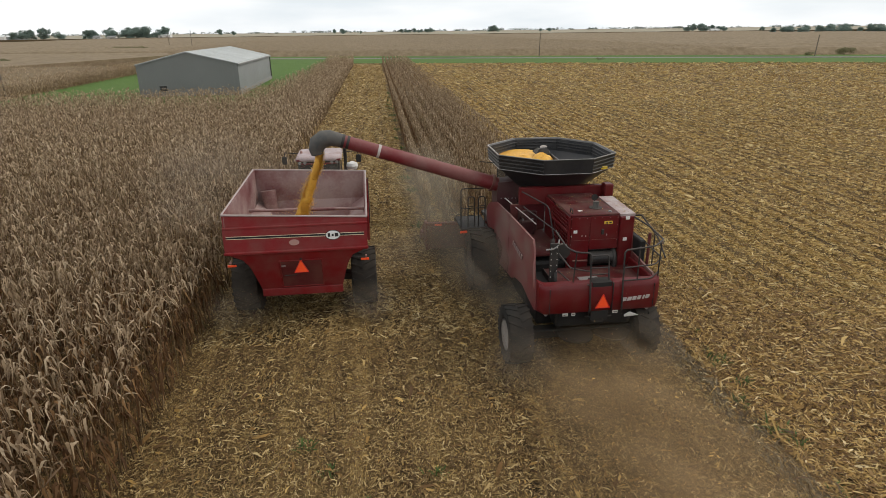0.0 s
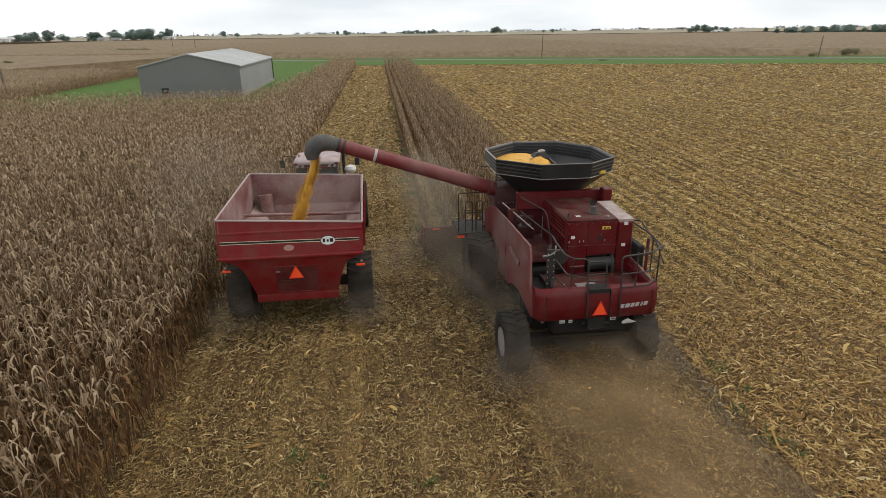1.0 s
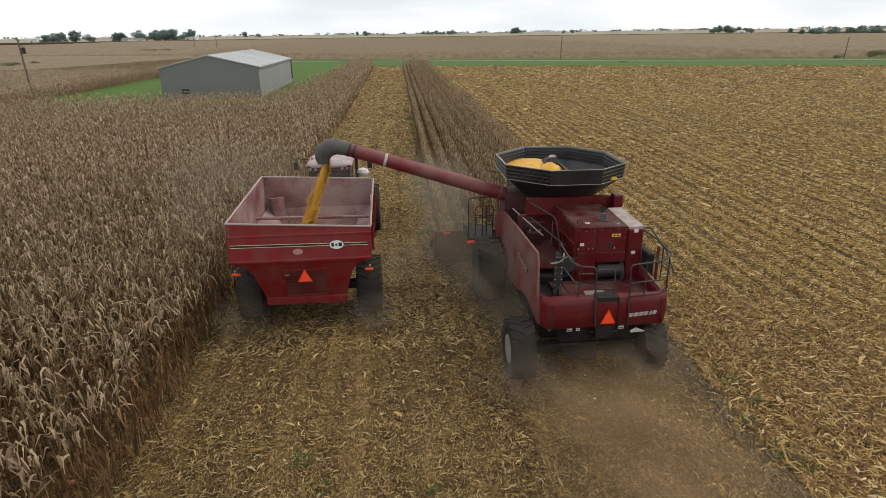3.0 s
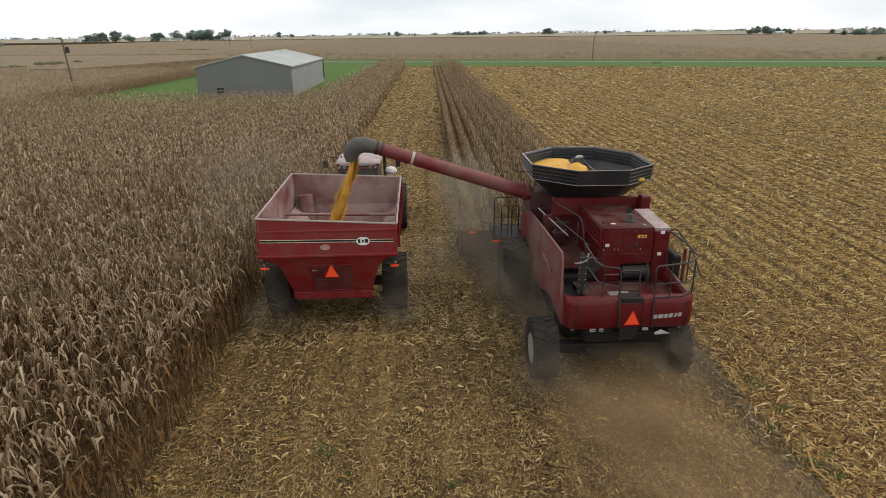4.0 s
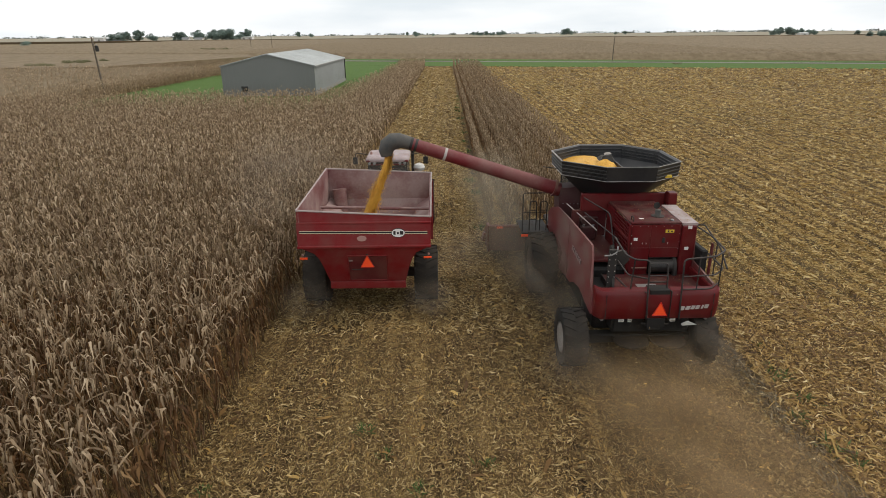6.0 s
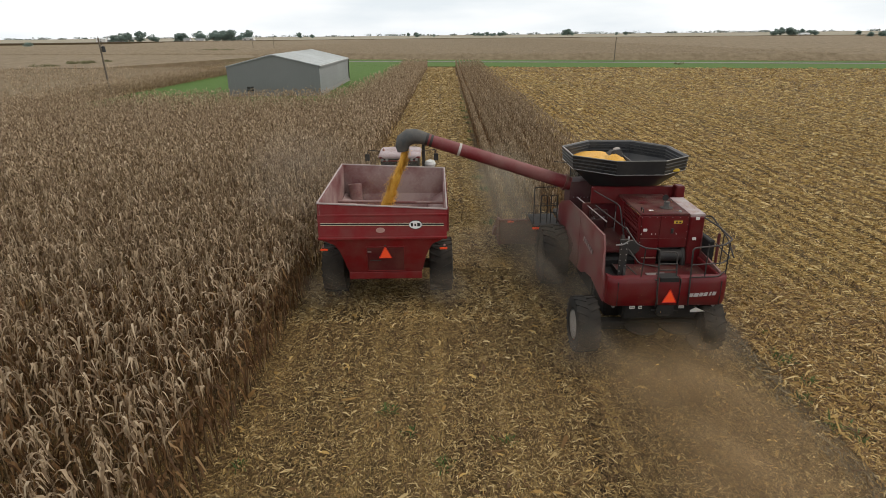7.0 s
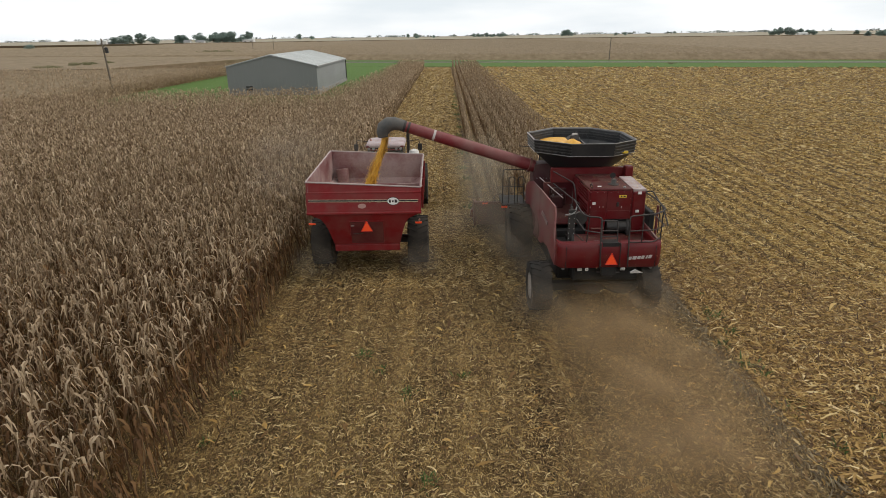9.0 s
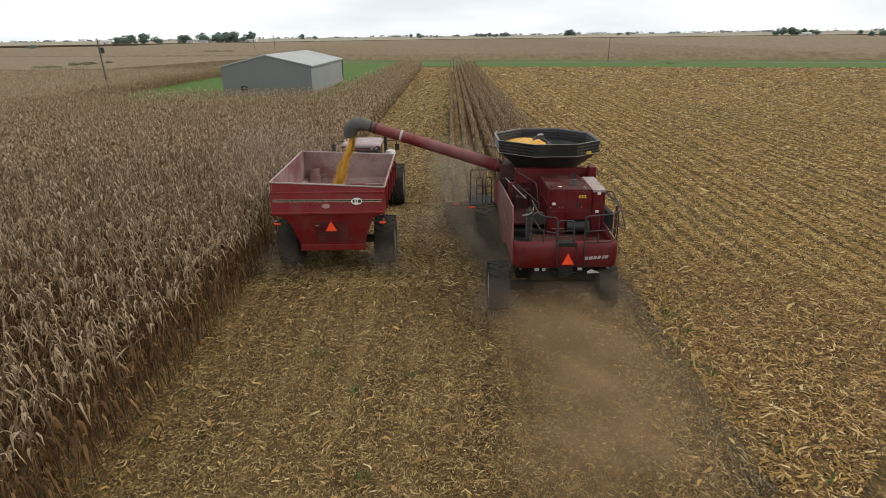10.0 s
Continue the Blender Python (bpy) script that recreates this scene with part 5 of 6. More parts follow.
for k in range(8):
    for x in (-1.06, -0.92):
        part("guard_bolt", Shape().lathe([(-0.012, 0.012), (0.0, 0.014)], (x, 0.515, 1.9 + k * 0.145), 1, 6), EDGE, plate)
part("white_hose", Shape().tube(bent([(-1.18, 0.55, 2.86), (-1.02, 0.52, 2.88), (-0.90, 0.53, 2.96), (-0.86, 0.6, 3.08)], 0.1), 0.022, 8), STEEL, combine, "pale bent pipe")
part("pulley", Shape().lathe([(-0.05, 0.05), (-0.05, 0.19), (0.05, 0.19), (0.05, 0.05)], (-0.62, 1.05, 2.62), 1, 20), BLACK, combine)

# engine housing
EX0, EX1, EY0, EY1, ET = -0.22, 1.45, 1.70, 3.75, 3.30
part("engine_top", Shape().box(EX0, 1.06, EY0, EY1, ET - 0.06, ET, 0.02), RED_DECK, combine, "dusty flat engine cover")
part("chaff_panel", Shape().prism([(EY0 - 0.02, ET - 0.08), (3.2, ET - 0.02), (3.2, ET + 0.03), (EY0 - 0.02, ET - 0.02)], 0, 1.07, 1.46), PALE_TOP, combine, "pale panel covered with chaff")
part("engine_rear", Shape().box(EX0, 0.30, EY0, EY0 + 0.05, 1.88, ET - 0.06, 0.012).box(0.30, 1.06, EY0, EY0 + 0.05, 2.36, ET - 0.06, 0.012), RED, combine)
part("engine_column", Shape().box(1.07, 1.45, EY0 - 0.05, EY0 + 0.4, 1.88, ET - 0.08, 0.03), RED, combine)
part("engine_right", Shape().box(1.40, 1.45, EY0 + 0.4, EY1, 2.17, ET - 0.08, 0.012), RED, combine)
part("rear_seam", Shape().box(0.30, 0.312, EY0 - 0.008, EY0, 2.55, 2.72, 0.002).box(EX0 + 0.02, 1.04, EY0 - 0.008, EY0, 2.62, 2.63, 0.002), DARK_RED, combine)
part("engine_block", Shape().box(0.32, 1.04, EY0 + 0.15, EY0 + 0.6, 1.88, 2.36, 0.05), BLACK, combine, "dark engine bay")
part("muffler", Shape().tube([(0.34, EY0 + 0.02, 2.13), (0.92, EY0 + 0.02, 2.13)], 0.165, 16), BLACK, combine, "dark grey cylindrical muffler")
part("intake_pipe", Shape().tube(bent([(0.98, EY0 - 0.08, 1.9), (0.98, EY0 - 0.08, 2.12), (1.0, EY0 + 0.1, 2.3)], 0.1), 0.07, 10), BLACK, combine)
part("deck_plate", Shape().box(-0.20, 0.30, 0.50, 1.05, 1.90, 1.912, 0.003), STEEL, combine, "worn bright tread plate")
part("side_lip", Shape().box(1.36, 1.44, 0.22, 1.66, 1.80, 2.12, 0.02), RED, combine, "raised red edge of the deck")
part("lower_shelf", Shape().box(-0.12, 0.28, EY0 - 0.06, EY0, 2.06, 2.10, 0.008), DARK_RED, combine)
part("yellow_label", Shape().box(0.66, 0.88, EY0 - 0.012, EY0 - 0.002, 3.03, 3.11, 0.003), YELLOW, combine, "yellow warning label")
part("label_bar", Shape().box(0.71, 0.75, EY0 - 0.018, EY0 - 0.011, 3.045, 3.09, 0.002).box(0.79, 0.85, EY0 - 0.018, EY0 - 0.011, 3.05, 3.085, 0.002), BLACK, combine)
part("dark_latch", Shape().box(0.60, 0.67, EY0 - 0.03, EY0, 2.76, 2.90, 0.02), BLACK, combine)
for x, z in ((-0.08, 2.86), (1.22, 2.62), (1.25, 3.18)):
    part("white_label", Shape().box(x - 0.05, x + 0.05, EY0 - 0.07 if x > 1 else EY0 - 0.012, EY0 - 0.052 if x > 1 else EY0 - 0.002, z - 0.04, z + 0.04, 0.003), WHITE, combine, "small white label")
for x in (-0.17, 0.1, 0.2, 0.75):
    part("latch", Shape().box(x - 0.008, x + 0.008, EY0 - 0.012, EY0, 2.72, 2.77, 0.003), EDGE, combine)
bolt = mesh_of("panel_bolt", Shape().lathe([(-0.008, 0.008), (0.0, 0.011)], (0, 0, 0), 1, 6), STEEL)
for bx, bz in [(-0.19 + k * 0.2, 3.2) for k in range(6)] + [(-0.19, 2.3 + k * 0.22) for k in range(4)] + [(1.02, 2.6 + k * 0.2) for k in range(4)]:
    ob = new("panel_bolt", bolt)
    ob.parent, ob.location = combine, (bx, EY0 - 0.001, bz)
part("handle", Shape().tube(bent([(-0.14, 1.82, ET), (-0.14, 1.82, ET + 0.11), (-0.14, 1.98, ET + 0.11), (-0.14, 1.98, ET)], 0.06), 0.014), BLACK, combine)
# Black disc round the pipe, a hole's darkness put into colour.
part("exhaust_hole_disc", Shape().lathe([(0, 0.17), (0.012, 0.17), (0.012, 0.01)], (0.63, 2.26, ET), 2, 20), BLACK, combine)
part("exhaust_pipe", Shape().tube([(0.63, 2.26, ET - 0.1), (0.63, 2.26, ET + 0.17)], 0.075, 14), RUBBER, combine, "dark exhaust pipe with hinged flap")
part("exhaust_flap", Shape().lathe([(0, 0.085), (0.012, 0.085)], (0.60, 2.30, ET + 0.27), 1, 16), BLACK, combine)
part("flap_hinge", Shape().tube([(0.60, 2.29, ET + 0.16), (0.60, 2.29, ET + 0.2)], 0.015), BLACK, combine)
part("filler_cap", Shape().lathe([(0, 0.04), (0.03, 0.04), (0.04, 0.02)], (0.85, 1.85, ET), 2, 12), STEEL, combine)
part("top_label", Shape().box(0.08, 0.2, 2.0, 2.08, ET + 0.001, ET + 0.006, 0.001), WHITE, combine)
rb = Shape()
for k in range(9):
    rb.box(EX0 + 0.06, 1.0, 2.75 + k * 0.11, 2.78 + k * 0.11, ET - 0.002, ET + 0.01, 0.003)
part("cover_ribs", rb, RED_DECK, combine)


def grille(y0, y1, z0, z1, nx, nz):
    g = Shape()
    for i in range(nx + 1):
        y = y0 + (y1 - y0) * i / nx
        g.box(EX0 - 0.02, EX0 + 0.01, y - 0.012, y + 0.012, z0, z1, 0.003)
    for j in range(nz + 1):
        z = z0 + (z1 - z0) * j / nz
        g.box(EX0 - 0.018, EX0 + 0.008, y0, y1, z - 0.01, z + 0.01, 0.003)
    ob = part("grille", g, RED, combine, "red lattice side grille")
    part("grille_backing", Shape().box(EX0 + 0.012, EX0 + 0.03, y0, y1, z0, z1, 0.003), BLACK, ob)


grille(1.82, 3.1, 2.85, 3.22, 12, 4)
grille(1.82, 2.9, 2.3, 2.78, 9, 5)
part("side_frame", Shape().box(EX0 - 0.03, EX0 + 0.04, 1.70, 1.82, 1.88, ET - 0.06, 0.01).box(EX0 - 0.03, EX0 + 0.04, 3.1, 3.75, 2.17, ET - 0.06, 0.01).box(EX0 - 0.03, EX0 + 0.04, 1.82, 3.1, 2.78, 2.85, 0.01).box(EX0 - 0.03, EX0 + 0.04, 1.82, 3.1, 2.17, 2.3, 0.01), RED, combine)
part("cross_beam", Shape().box(-1.0, 1.5, 3.78, 3.95, 3.0, 3.5, 0.02), RED, combine)
part("beam_web", Shape().box(-1.2, -0.2, 3.98, 4.05, 2.2, 2.98, 0.015), DARK_RED, combine)
part("beam_block", Shape().box(1.36, 1.62, 3.5, 3.8, 3.2, 3.58, 0.03), RED, combine)

# the lower body
part("body_core", Shape().box(-1.30, 1.30, 0.7, 1.9, 0.85, 1.78, 0.06).box(-1.30, 1.30, 1.9, 6.4, 0.85, 2.0, 0.06), NEAR_BLACK, combine)
part("left_floor", Shape().box(-1.40, EX0 - 0.03, 2.0, 4.4, 2.12, 2.20, 0.015), RED_DECK, combine, "dusty red walkway")
# Drive casing: shadow below the tank is put into the dark red.
part("drive_casing", Shape().box(-1.0, -0.45, 3.84, 3.96, 2.2, 2.8, 0.03), GRIME_SHADE_RED, combine)
part("gear_box", Shape().box(-1.0, -0.6, 3.55, 3.8, 2.2, 2.6, 0.03).lathe([(-0.07, 0.13), (0.07, 0.13)], (-0.85, 3.72, 2.74), 1, 16), GRIME_SHADE_RED, combine)
for x in (-0.9, -0.62):
    part("oil_cap", Shape().lathe([(0, 0.03), (0.06, 0.03)], (x - 0.03, 3.62, 2.6), 2, 8), STEEL, combine)
part("hydraulic_rod", Shape().tube([(-1.22, 4.6, 3.0), (-0.75, 2.9, 2.72)], 0.017), EDGE, combine, "bright hydraulic rod")
part("brace", Shape().tube(bent([(-0.95, 3.7, 3.42), (-0.42, 2.9, 3.2), (-0.40, 2.2, 2.2)], 0.15), 0.02), RAIL, combine)
part("brace", Shape().tube([(-1.0, 3.3, 3.1), (-0.42, 2.0, 2.75)], 0.018), RAIL, combine)
for sx in (-1, 1):
    rear = [(3.12, 2.96), (0.80, 3.05), (0.62, 2.85), (0.48, 2.2), (0.30, 1.9), (0.24, 1.5), (0.36, 1.44), (0.85, 1.5), (1.5, 1.62), (2.2, 1.50), (2.65, 1.30), (3.12, 1.24)]
    front = [(6.02, 2.35), (5.6, 2.62), (4.75, 2.86), (3.145, 2.96), (3.145, 1.24), (4.3, 1.08), (4.75, 1.10), (5.5, 1.55), (6.0, 1.95)]
    if sx > 0:
        rear = [(3.12, 2.96), (1.78, 3.0), (1.70, 2.9), (1.66, 2.28), (0.48, 2.16)] + rear[4:]
    for nm, ol in (("rear_side_panel", rear), ("front_side_panel", front)):
        s = Shape()
        bulge = lambda y, z, o: (sx * (1.44 + 0.05 * math.sin(max(0, min(1, (z - 1.1) / 1.9)) * math.pi) - o), y, z)
        s.loft([[bulge(y, z, 0) for y, z in ol], [bulge(y, z, 0.05) for y, z in ol]])
        part(nm, s, RED_SIDE, combine, "dust-filmed red side panel")
part("panel_lining", Shape().prism([(3.10, 2.90), (1.80, 2.95), (1.74, 2.3), (3.10, 2.3)], 0, 1.46, 1.475), DARK_RED, combine)
em = Shape()
for i in range(6):
    y, z = 2.45 - i * 0.17, 2.40 - i * 0.012
    em.prism([(y, z - 0.06), (y - 0.12, z - 0.06), (y - 0.15, z + 0.06), (y - 0.03, z + 0.06)], 0, -1.51, -1.485)
part("side_emblem", em, SIDE_GREY, combine, "row of pale grey emblem shapes")

def resting_chaff():
    """Bits of husk lying on the decks."""
    r = np.random.default_rng(77)
    pts = []
    for x0, x1, y0, y1, z, k in ((-0.6, 1.36, 0.45, 1.6, 1.904, 130), (-0.2, 1.05, 1.75, 3.6, 3.305, 120), (-1.38, -0.3, 2.05, 3.2, 2.205, 60), (1.1, 1.44, 1.75, 3.15, 3.30, 60)):
        pts.append(np.stack([7.12 + r.uniform(x0, x1, k), -3.1 + r.uniform(y0, y1, k), np.full(k, z)], 1))
    p = np.concatenate(pts)
    v, q, m = scatter(PIECES, p, r.uniform(0, 6.28, len(p)), r.uniform(0.15, 0.45, len(p)), 0.1, r)
    stuff("deck_chaff", v, q, [LITTER], m, "bits of chaff lying on the harvester decks", "chaff")


resting_chaff()
# rails
LR = Shape()
LR.tube(bent([(-0.88, 0.85, 3.22), (-0.75, 0.35, 2.96), (-0.62, 0.05, 2.95), (-0.30, -0.02, 2.95), (-0.30, -0.08, 2.2), (-0.26, -0.09, 1.55)], 0.10), 0.021)
LR.tube(bent([(-0.84, 0.62, 2.72), (-0.70, 0.18, 2.52), (-0.30, -0.02, 2.50)], 0.08), 0.017)
LR.tube(bent([(-0.84, 0.62, 2.28), (-0.66, 0.2, 2.16), (-0.30, -0.02, 2.16)], 0.08), 0.017)
LR.tube([(-0.62, 0.05, 2.95), (-0.64, 0.16, 1.9)], 0.017)
part("rear_handrail", LR, RAIL, combine, "dark tubular handrail")
RR = Shape()
RR.tube(bent([(0.50, -0.09, 1.5), (0.46, -0.06, 2.98), (1.20, 0.0, 3.02), (1.55, 0.3, 3.05), (1.60, 1.1, 3.1), (1.42, 1.75, 3.2)], 0.10), 0.021)
RR.tube(bent([(0.47, -0.05, 2.55), (1.25, 0.02, 2.56), (1.56, 0.3, 2.6), (1.58, 1.2, 2.65)], 0.1), 0.017)
RR.tube(bent([(0.48, -0.02, 2.22), (1.2, 0.05, 2.2), (1.50, 0.3, 2.25)], 0.1), 0.017)
for x, y in ((0.86, 0.02), (1.42, 0.14), (1.58, 0.8)):
    RR.tube([(x, y, 2.2), (x, y, 3.03)], 0.017)
part("rear_handrail", RR, RAIL, combine, "dark tubular handrail")
LD = Shape()
LD.tube(bent([(-0.22, 0.12, 2.2), (-0.22, 0.22, 2.78), (0.22, 0.22, 2.78), (0.22, 0.12, 2.2)], 0.08), 0.019)
for z in (2.34, 2.5):
    LD.tube([(-0.22, 0.16, z), (0.22, 0.16, z)], 0.016)
part("rear_ladder", LD, RAIL, combine, "dark tubular ladder frame")
part("side_rail", Shape().tube(bent([(1.50, 1.9, 3.15), (1.68, 1.8, 3.2), (1.72, 0.9, 2.9), (1.70, 0.4, 2.55)], 0.1), 0.02), RAIL, combine)
part("side_box", Shape().box(1.47, 1.64, 1.3, 2.3, 1.95, 2.68, 0.03), NEAR_BLACK, combine, "dark box beside the engine housing")
part("side_post", Shape().box(1.66, 1.72, 1.22, 1.30, 1.9, 2.9, 0.015), DARK_RED, combine)

# grain tank
RIMP = [(-1.52, 4.28), (-0.48, 3.33), (0.90, 3.30), (1.80, 4.0), (1.82, 5.62), (0.95, 6.75), (-0.45, 6.85), (-1.52, 5.85)]
CX, CY = 0.14, 5.05
tank = part("tank_hopper", Shape().loft([[(CX + (x - CX) * k, CY + (y - CY) * k, z) for x, y in RIMP] for k, z in ((0.97, 3.96), (0.60, 3.38), (0.58, 3.38), (0.945, 3.96))], caps=False), TANK, combine, "dark grey folding grain tank")
for i in range(8):
    a, b = RIMP[i], RIMP[(i + 1) % 8]
    def on(k, z, f):
        x, y = a[0] + (b[0] - a[0]) * f, a[1] + (b[1] - a[1]) * f
        return (CX + (x - CX) * k, CY + (y - CY) * k, z)
    s = Shape()
    prof = [(0.975, 3.95)]
    for j in range(0 if i == 1 else 3):
        z = 4.02 + j * 0.10
        prof += [(0.98 + 0.006 * j, z), (0.995 + 0.006 * j, z + 0.012), (0.995 + 0.006 * j, z + 0.03), (0.981 + 0.006 * j, z + 0.042)]
    prof += [(1.0, 4.335), (1.012, 4.35), (0.985, 4.36), (0.955, 4.33), (0.95, 3.96)]
    s.loft([[on(k, z, f) for k, z in prof] for f in (0.0, 1.0)])
    p = part("tank_panel", s, TANK, tank, "ribbed dark grey sheet panel")
    part("panel_edge", Shape().tube([on(1.0, 4.36, 0), on(1.0, 4.36, 1)], 0.013, 6).tube([on(0.985, 3.955, 0), on(0.985, 3.955, 1)], 0.012, 6), EDGE if i == 7 else STEEL, p, "worn bright panel edge")
for i in range(2, 8):
    a, b = RIMP[i], RIMP[(i + 1) % 8]
    ribs = Shape()
    for z in (4.06, 4.15, 4.24):
        ribs.tube([(CX + (p[0] - CX) * 0.936, CY + (p[1] - CY) * 0.936, z) for p in (a, b)], 0.014, 6)
    part("inner_rib", ribs, TANK, tank, "pressed ribs inside the tank sheet")
part("tank_lining", Shape().loft([[(CX + (x - CX) * k, CY + (y - CY) * k, z) for x, y in RIMP] for k, z in ((0.945, 4.32), (0.94, 3.96), (0.56, 3.36))], caps=False), TANK_IN, combine, "grey tank inside")
part("tank_window", Shape().box(1.10, 1.44, 3.62, 3.70, 3.98, 4.06, 0.01), YELLOW, combine)
part("tank_partition", Shape().prism([(4.05, 3.6), (5.6, 3.6), (5.6, 4.24), (4.05, 4.2)], 0, 0.16, 0.20), TANK_IN, combine)
part("fill_spout", Shape().tube(bent([(0.12, 5.1, 3.5), (0.12, 5.0, 4.12), (-0.05, 4.75, 4.28)], 0.15), 0.14, 12), BLACK, combine, "black tank filling auger")
part("spout_hood", Shape().loft([[(-0.25, 4.9, 4.20), (0.20, 4.9, 4.20), (0.20, 5.35, 4.22), (-0.25, 5.35, 4.22)], [(-0.16, 4.95, 4.36), (0.12, 4.95, 4.38), (0.12, 5.2, 4.34), (-0.16, 5.2, 4.34)]]), BLACK, combine)
part("spout_cap", Shape().loft([[(-0.12, 4.97, 4.385), (0.10, 4.97, 4.40), (0.06, 5.12, 4.40), (-0.10, 5.12, 4.39)], [(-0.08, 5.0, 4.43), (0.06, 5.0, 4.45), (0.03, 5.08, 4.44), (-0.07, 5.08, 4.43)]]), EDGE, combine, "pale worn spout top")
part("spout_mount", Shape().box(0.45, 0.5, 4.6, 6.0, 3.5, 4.0, 0.01), TANK_IN, combine)
part("marker_rod", Shape().tube([(-1.9, 5.1, 4.02), (-1.3, 4.7, 4.02)], 0.012), RAIL, combine)
GH = thing("tank_grain", (7.12, -3.1, 0), "yellow maize grain lying in the harvester tank", "grain", kind="stuff")
r5 = np.random.default_rng(11)
gs = Shape()
rings = []
for i in range(10):
    t = 1 - i / 9
    rg = []
    for k in range(40):
        a = 2 * math.pi * k / 40
        x, y = -0.62 + 0.80 * t * math.cos(a), 5.05 + 1.35 * t * math.sin(a)
        z = 4.06 + 0.10 * (1 - t) + 0.06 * math.cos(2.1 * x) * math.sin(1.3 * y) + r5.normal(0, 0.005)
        z -= 0.10 * max(0, x + 0.1)
        rg.append((x, y, z))
    rings.append(rg)
part("grain_surface", gs.loft(rings), GRAIN, GH, "", 60)
rings = []
for i in range(8):
    t = 1 - i / 7
    rings.append([(-0.12 + 0.40 * t * math.cos(2 * math.pi * k / 24), 4.75 + 0.46 * t * math.sin(2 * math.pi * k / 24), 4.04 + 0.25 * (1 - t ** 1.7) + r5.normal(0, 0.008)) for k in range(24)])
part("grain_mound", Shape().loft(rings), GRAIN, GH, "", 60)

# unloading auger
AX = lambda f: (-1.33 + (-5.92 + 1.33) * f, 5.3, 3.26 + (4.74 - 3.26) * f)
part("auger_housing", Shape().loft([[(-1.36, 4.96, 2.2), (-0.78, 4.9, 2.2), (-0.78, 5.75, 2.2), (-1.36, 5.75, 2.2)], [(-1.38, 5.0, 2.98), (-0.76, 4.94, 2.98), (-0.76, 5.75, 2.98), (-1.38, 5.75, 2.98)],
                                    [(-1.33, 5.06, 3.36), (-0.6, 5.0, 3.42), (-0.6, 5.7, 3.42), (-1.33, 5.7, 3.36)]]), GRIME_SHADE_RED, combine, "grimy dark red housing at the auger root")
for k in range(5):
    part("housing_bolt", Shape().lathe([(-0.012, 0.014), (0.0, 0.018)], (-1.26 + k * 0.11, 4.965 - k * 0.008, 2.9), 1, 6), STEEL, combine)
part("housing_flange", Shape().tube([(-1.52, 5.3, 3.322), (-1.45, 5.3, 3.30)], 0.26, 20), DARK_RED, combine)
aug = part("unloading_auger", Shape().tube([AX(0.0), AX(0.3), AX(0.65), AX(1.0)], [0.215, 0.205, 0.195, 0.185], 24), AUGER_RED, combine, "long dusty red unloading auger tube")
for f, r0, m in ((0.765, 0.20, EDGE), (0.985, 0.20, BLACK), (0.955, 0.195, BLACK)):
    p0, p1 = Vector(AX(f - 0.008)), Vector(AX(f + 0.008))
    part("auger_band", Shape().tube([p0, p1], r0, 24), m, aug, "clamp band")
part("auger_seam", Shape().tube([(AX(0.1)[0], 5.3, AX(0.1)[2] + 0.215), (AX(0.7)[0], 5.3, AX(0.7)[2] + 0.2)], 0.012), RED_SIDE, aug)
sp = Shape().tube([(-5.85, 5.3, 4.72), (-6.0, 5.3, 4.77), (-6.2, 5.3, 4.82), (-6.4, 5.3, 4.80), (-6.56, 5.3, 4.68), (-6.62, 5.3, 4.50), (-6.60, 5.3, 4.36)], [0.19, 0.20, 0.225, 0.25, 0.25, 0.215, 0.17], 20)
part("spout_boot", sp, RUBBER, aug, "dark grey flexible rubber spout", 60)

# platform, ladder and corn head
part("platform_floor", Shape().box(-2.40, -1.52, 5.4, 6.8, 1.78, 1.83, 0.01), NEAR_BLACK, combine, "steel access platform")
PL = Shape()
PL.tube(bent([(-2.38, 5.6, 1.8), (-2.38, 5.6, 3.08), (-1.6, 5.6, 3.08)], 0.08), 0.018)
for x in (-2.15, -1.82):
    PL.tube(bent([(x, 5.65, 1.83), (x, 5.65, 2.80), (x + 0.21, 5.65, 2.80), (x + 0.21, 5.65, 1.83)], 0.1), 0.018)
    for z in (2.2, 2.5):
        PL.tube([(x, 5.65, z), (x + 0.21, 5.65, z)], 0.014)
PL.tube([(-2.38, 5.6, 2.45), (-1.6, 5.6, 2.45)], 0.014)
part("platform_rail", PL, RAIL, combine, "tubular ladder and rail")
part("platform_reflector", Shape().box(-2.45, -2.2, 5.35, 5.37, 1.72, 1.8, 0.006), ORANGE, combine)
for sx in (-1, 1):
    a, b = (1.45, 2.25) if sx > 0 else (-2.25, -1.45)
    wheel(combine, a, b, 5.0, 0.98, 0.5, "front_wheel", 22, sx, DUSTY_RIM)
    a, b = (0.98, 1.54) if sx > 0 else (-2.14, -1.54)
    wheel(combine, a, b, 0.55, 0.74, 0.38, "rear_wheel", 20, sx)
part("rear_axle", Shape().box(-1.6, 1.6, 0.4, 0.7, 0.62, 0.85, 0.03), NEAR_BLACK, combine)
part("front_axle", Shape().box(-1.5, 1.5, 4.8, 5.2, 0.8, 1.2, 0.03), BLACK, combine)
SPR = Shape().box(-0.95, 0.95, 0.28, 0.75, 0.95, 1.42, 0.06)
for x in (-0.45, 0.45):
    SPR.lathe([(0, 0.42), (0.05, 0.42), (0.07, 0.1)], (x, 0.25, 0.74), 2, 18)
part("straw_spreader", SPR, NEAR_BLACK, combine, "black straw spreader")
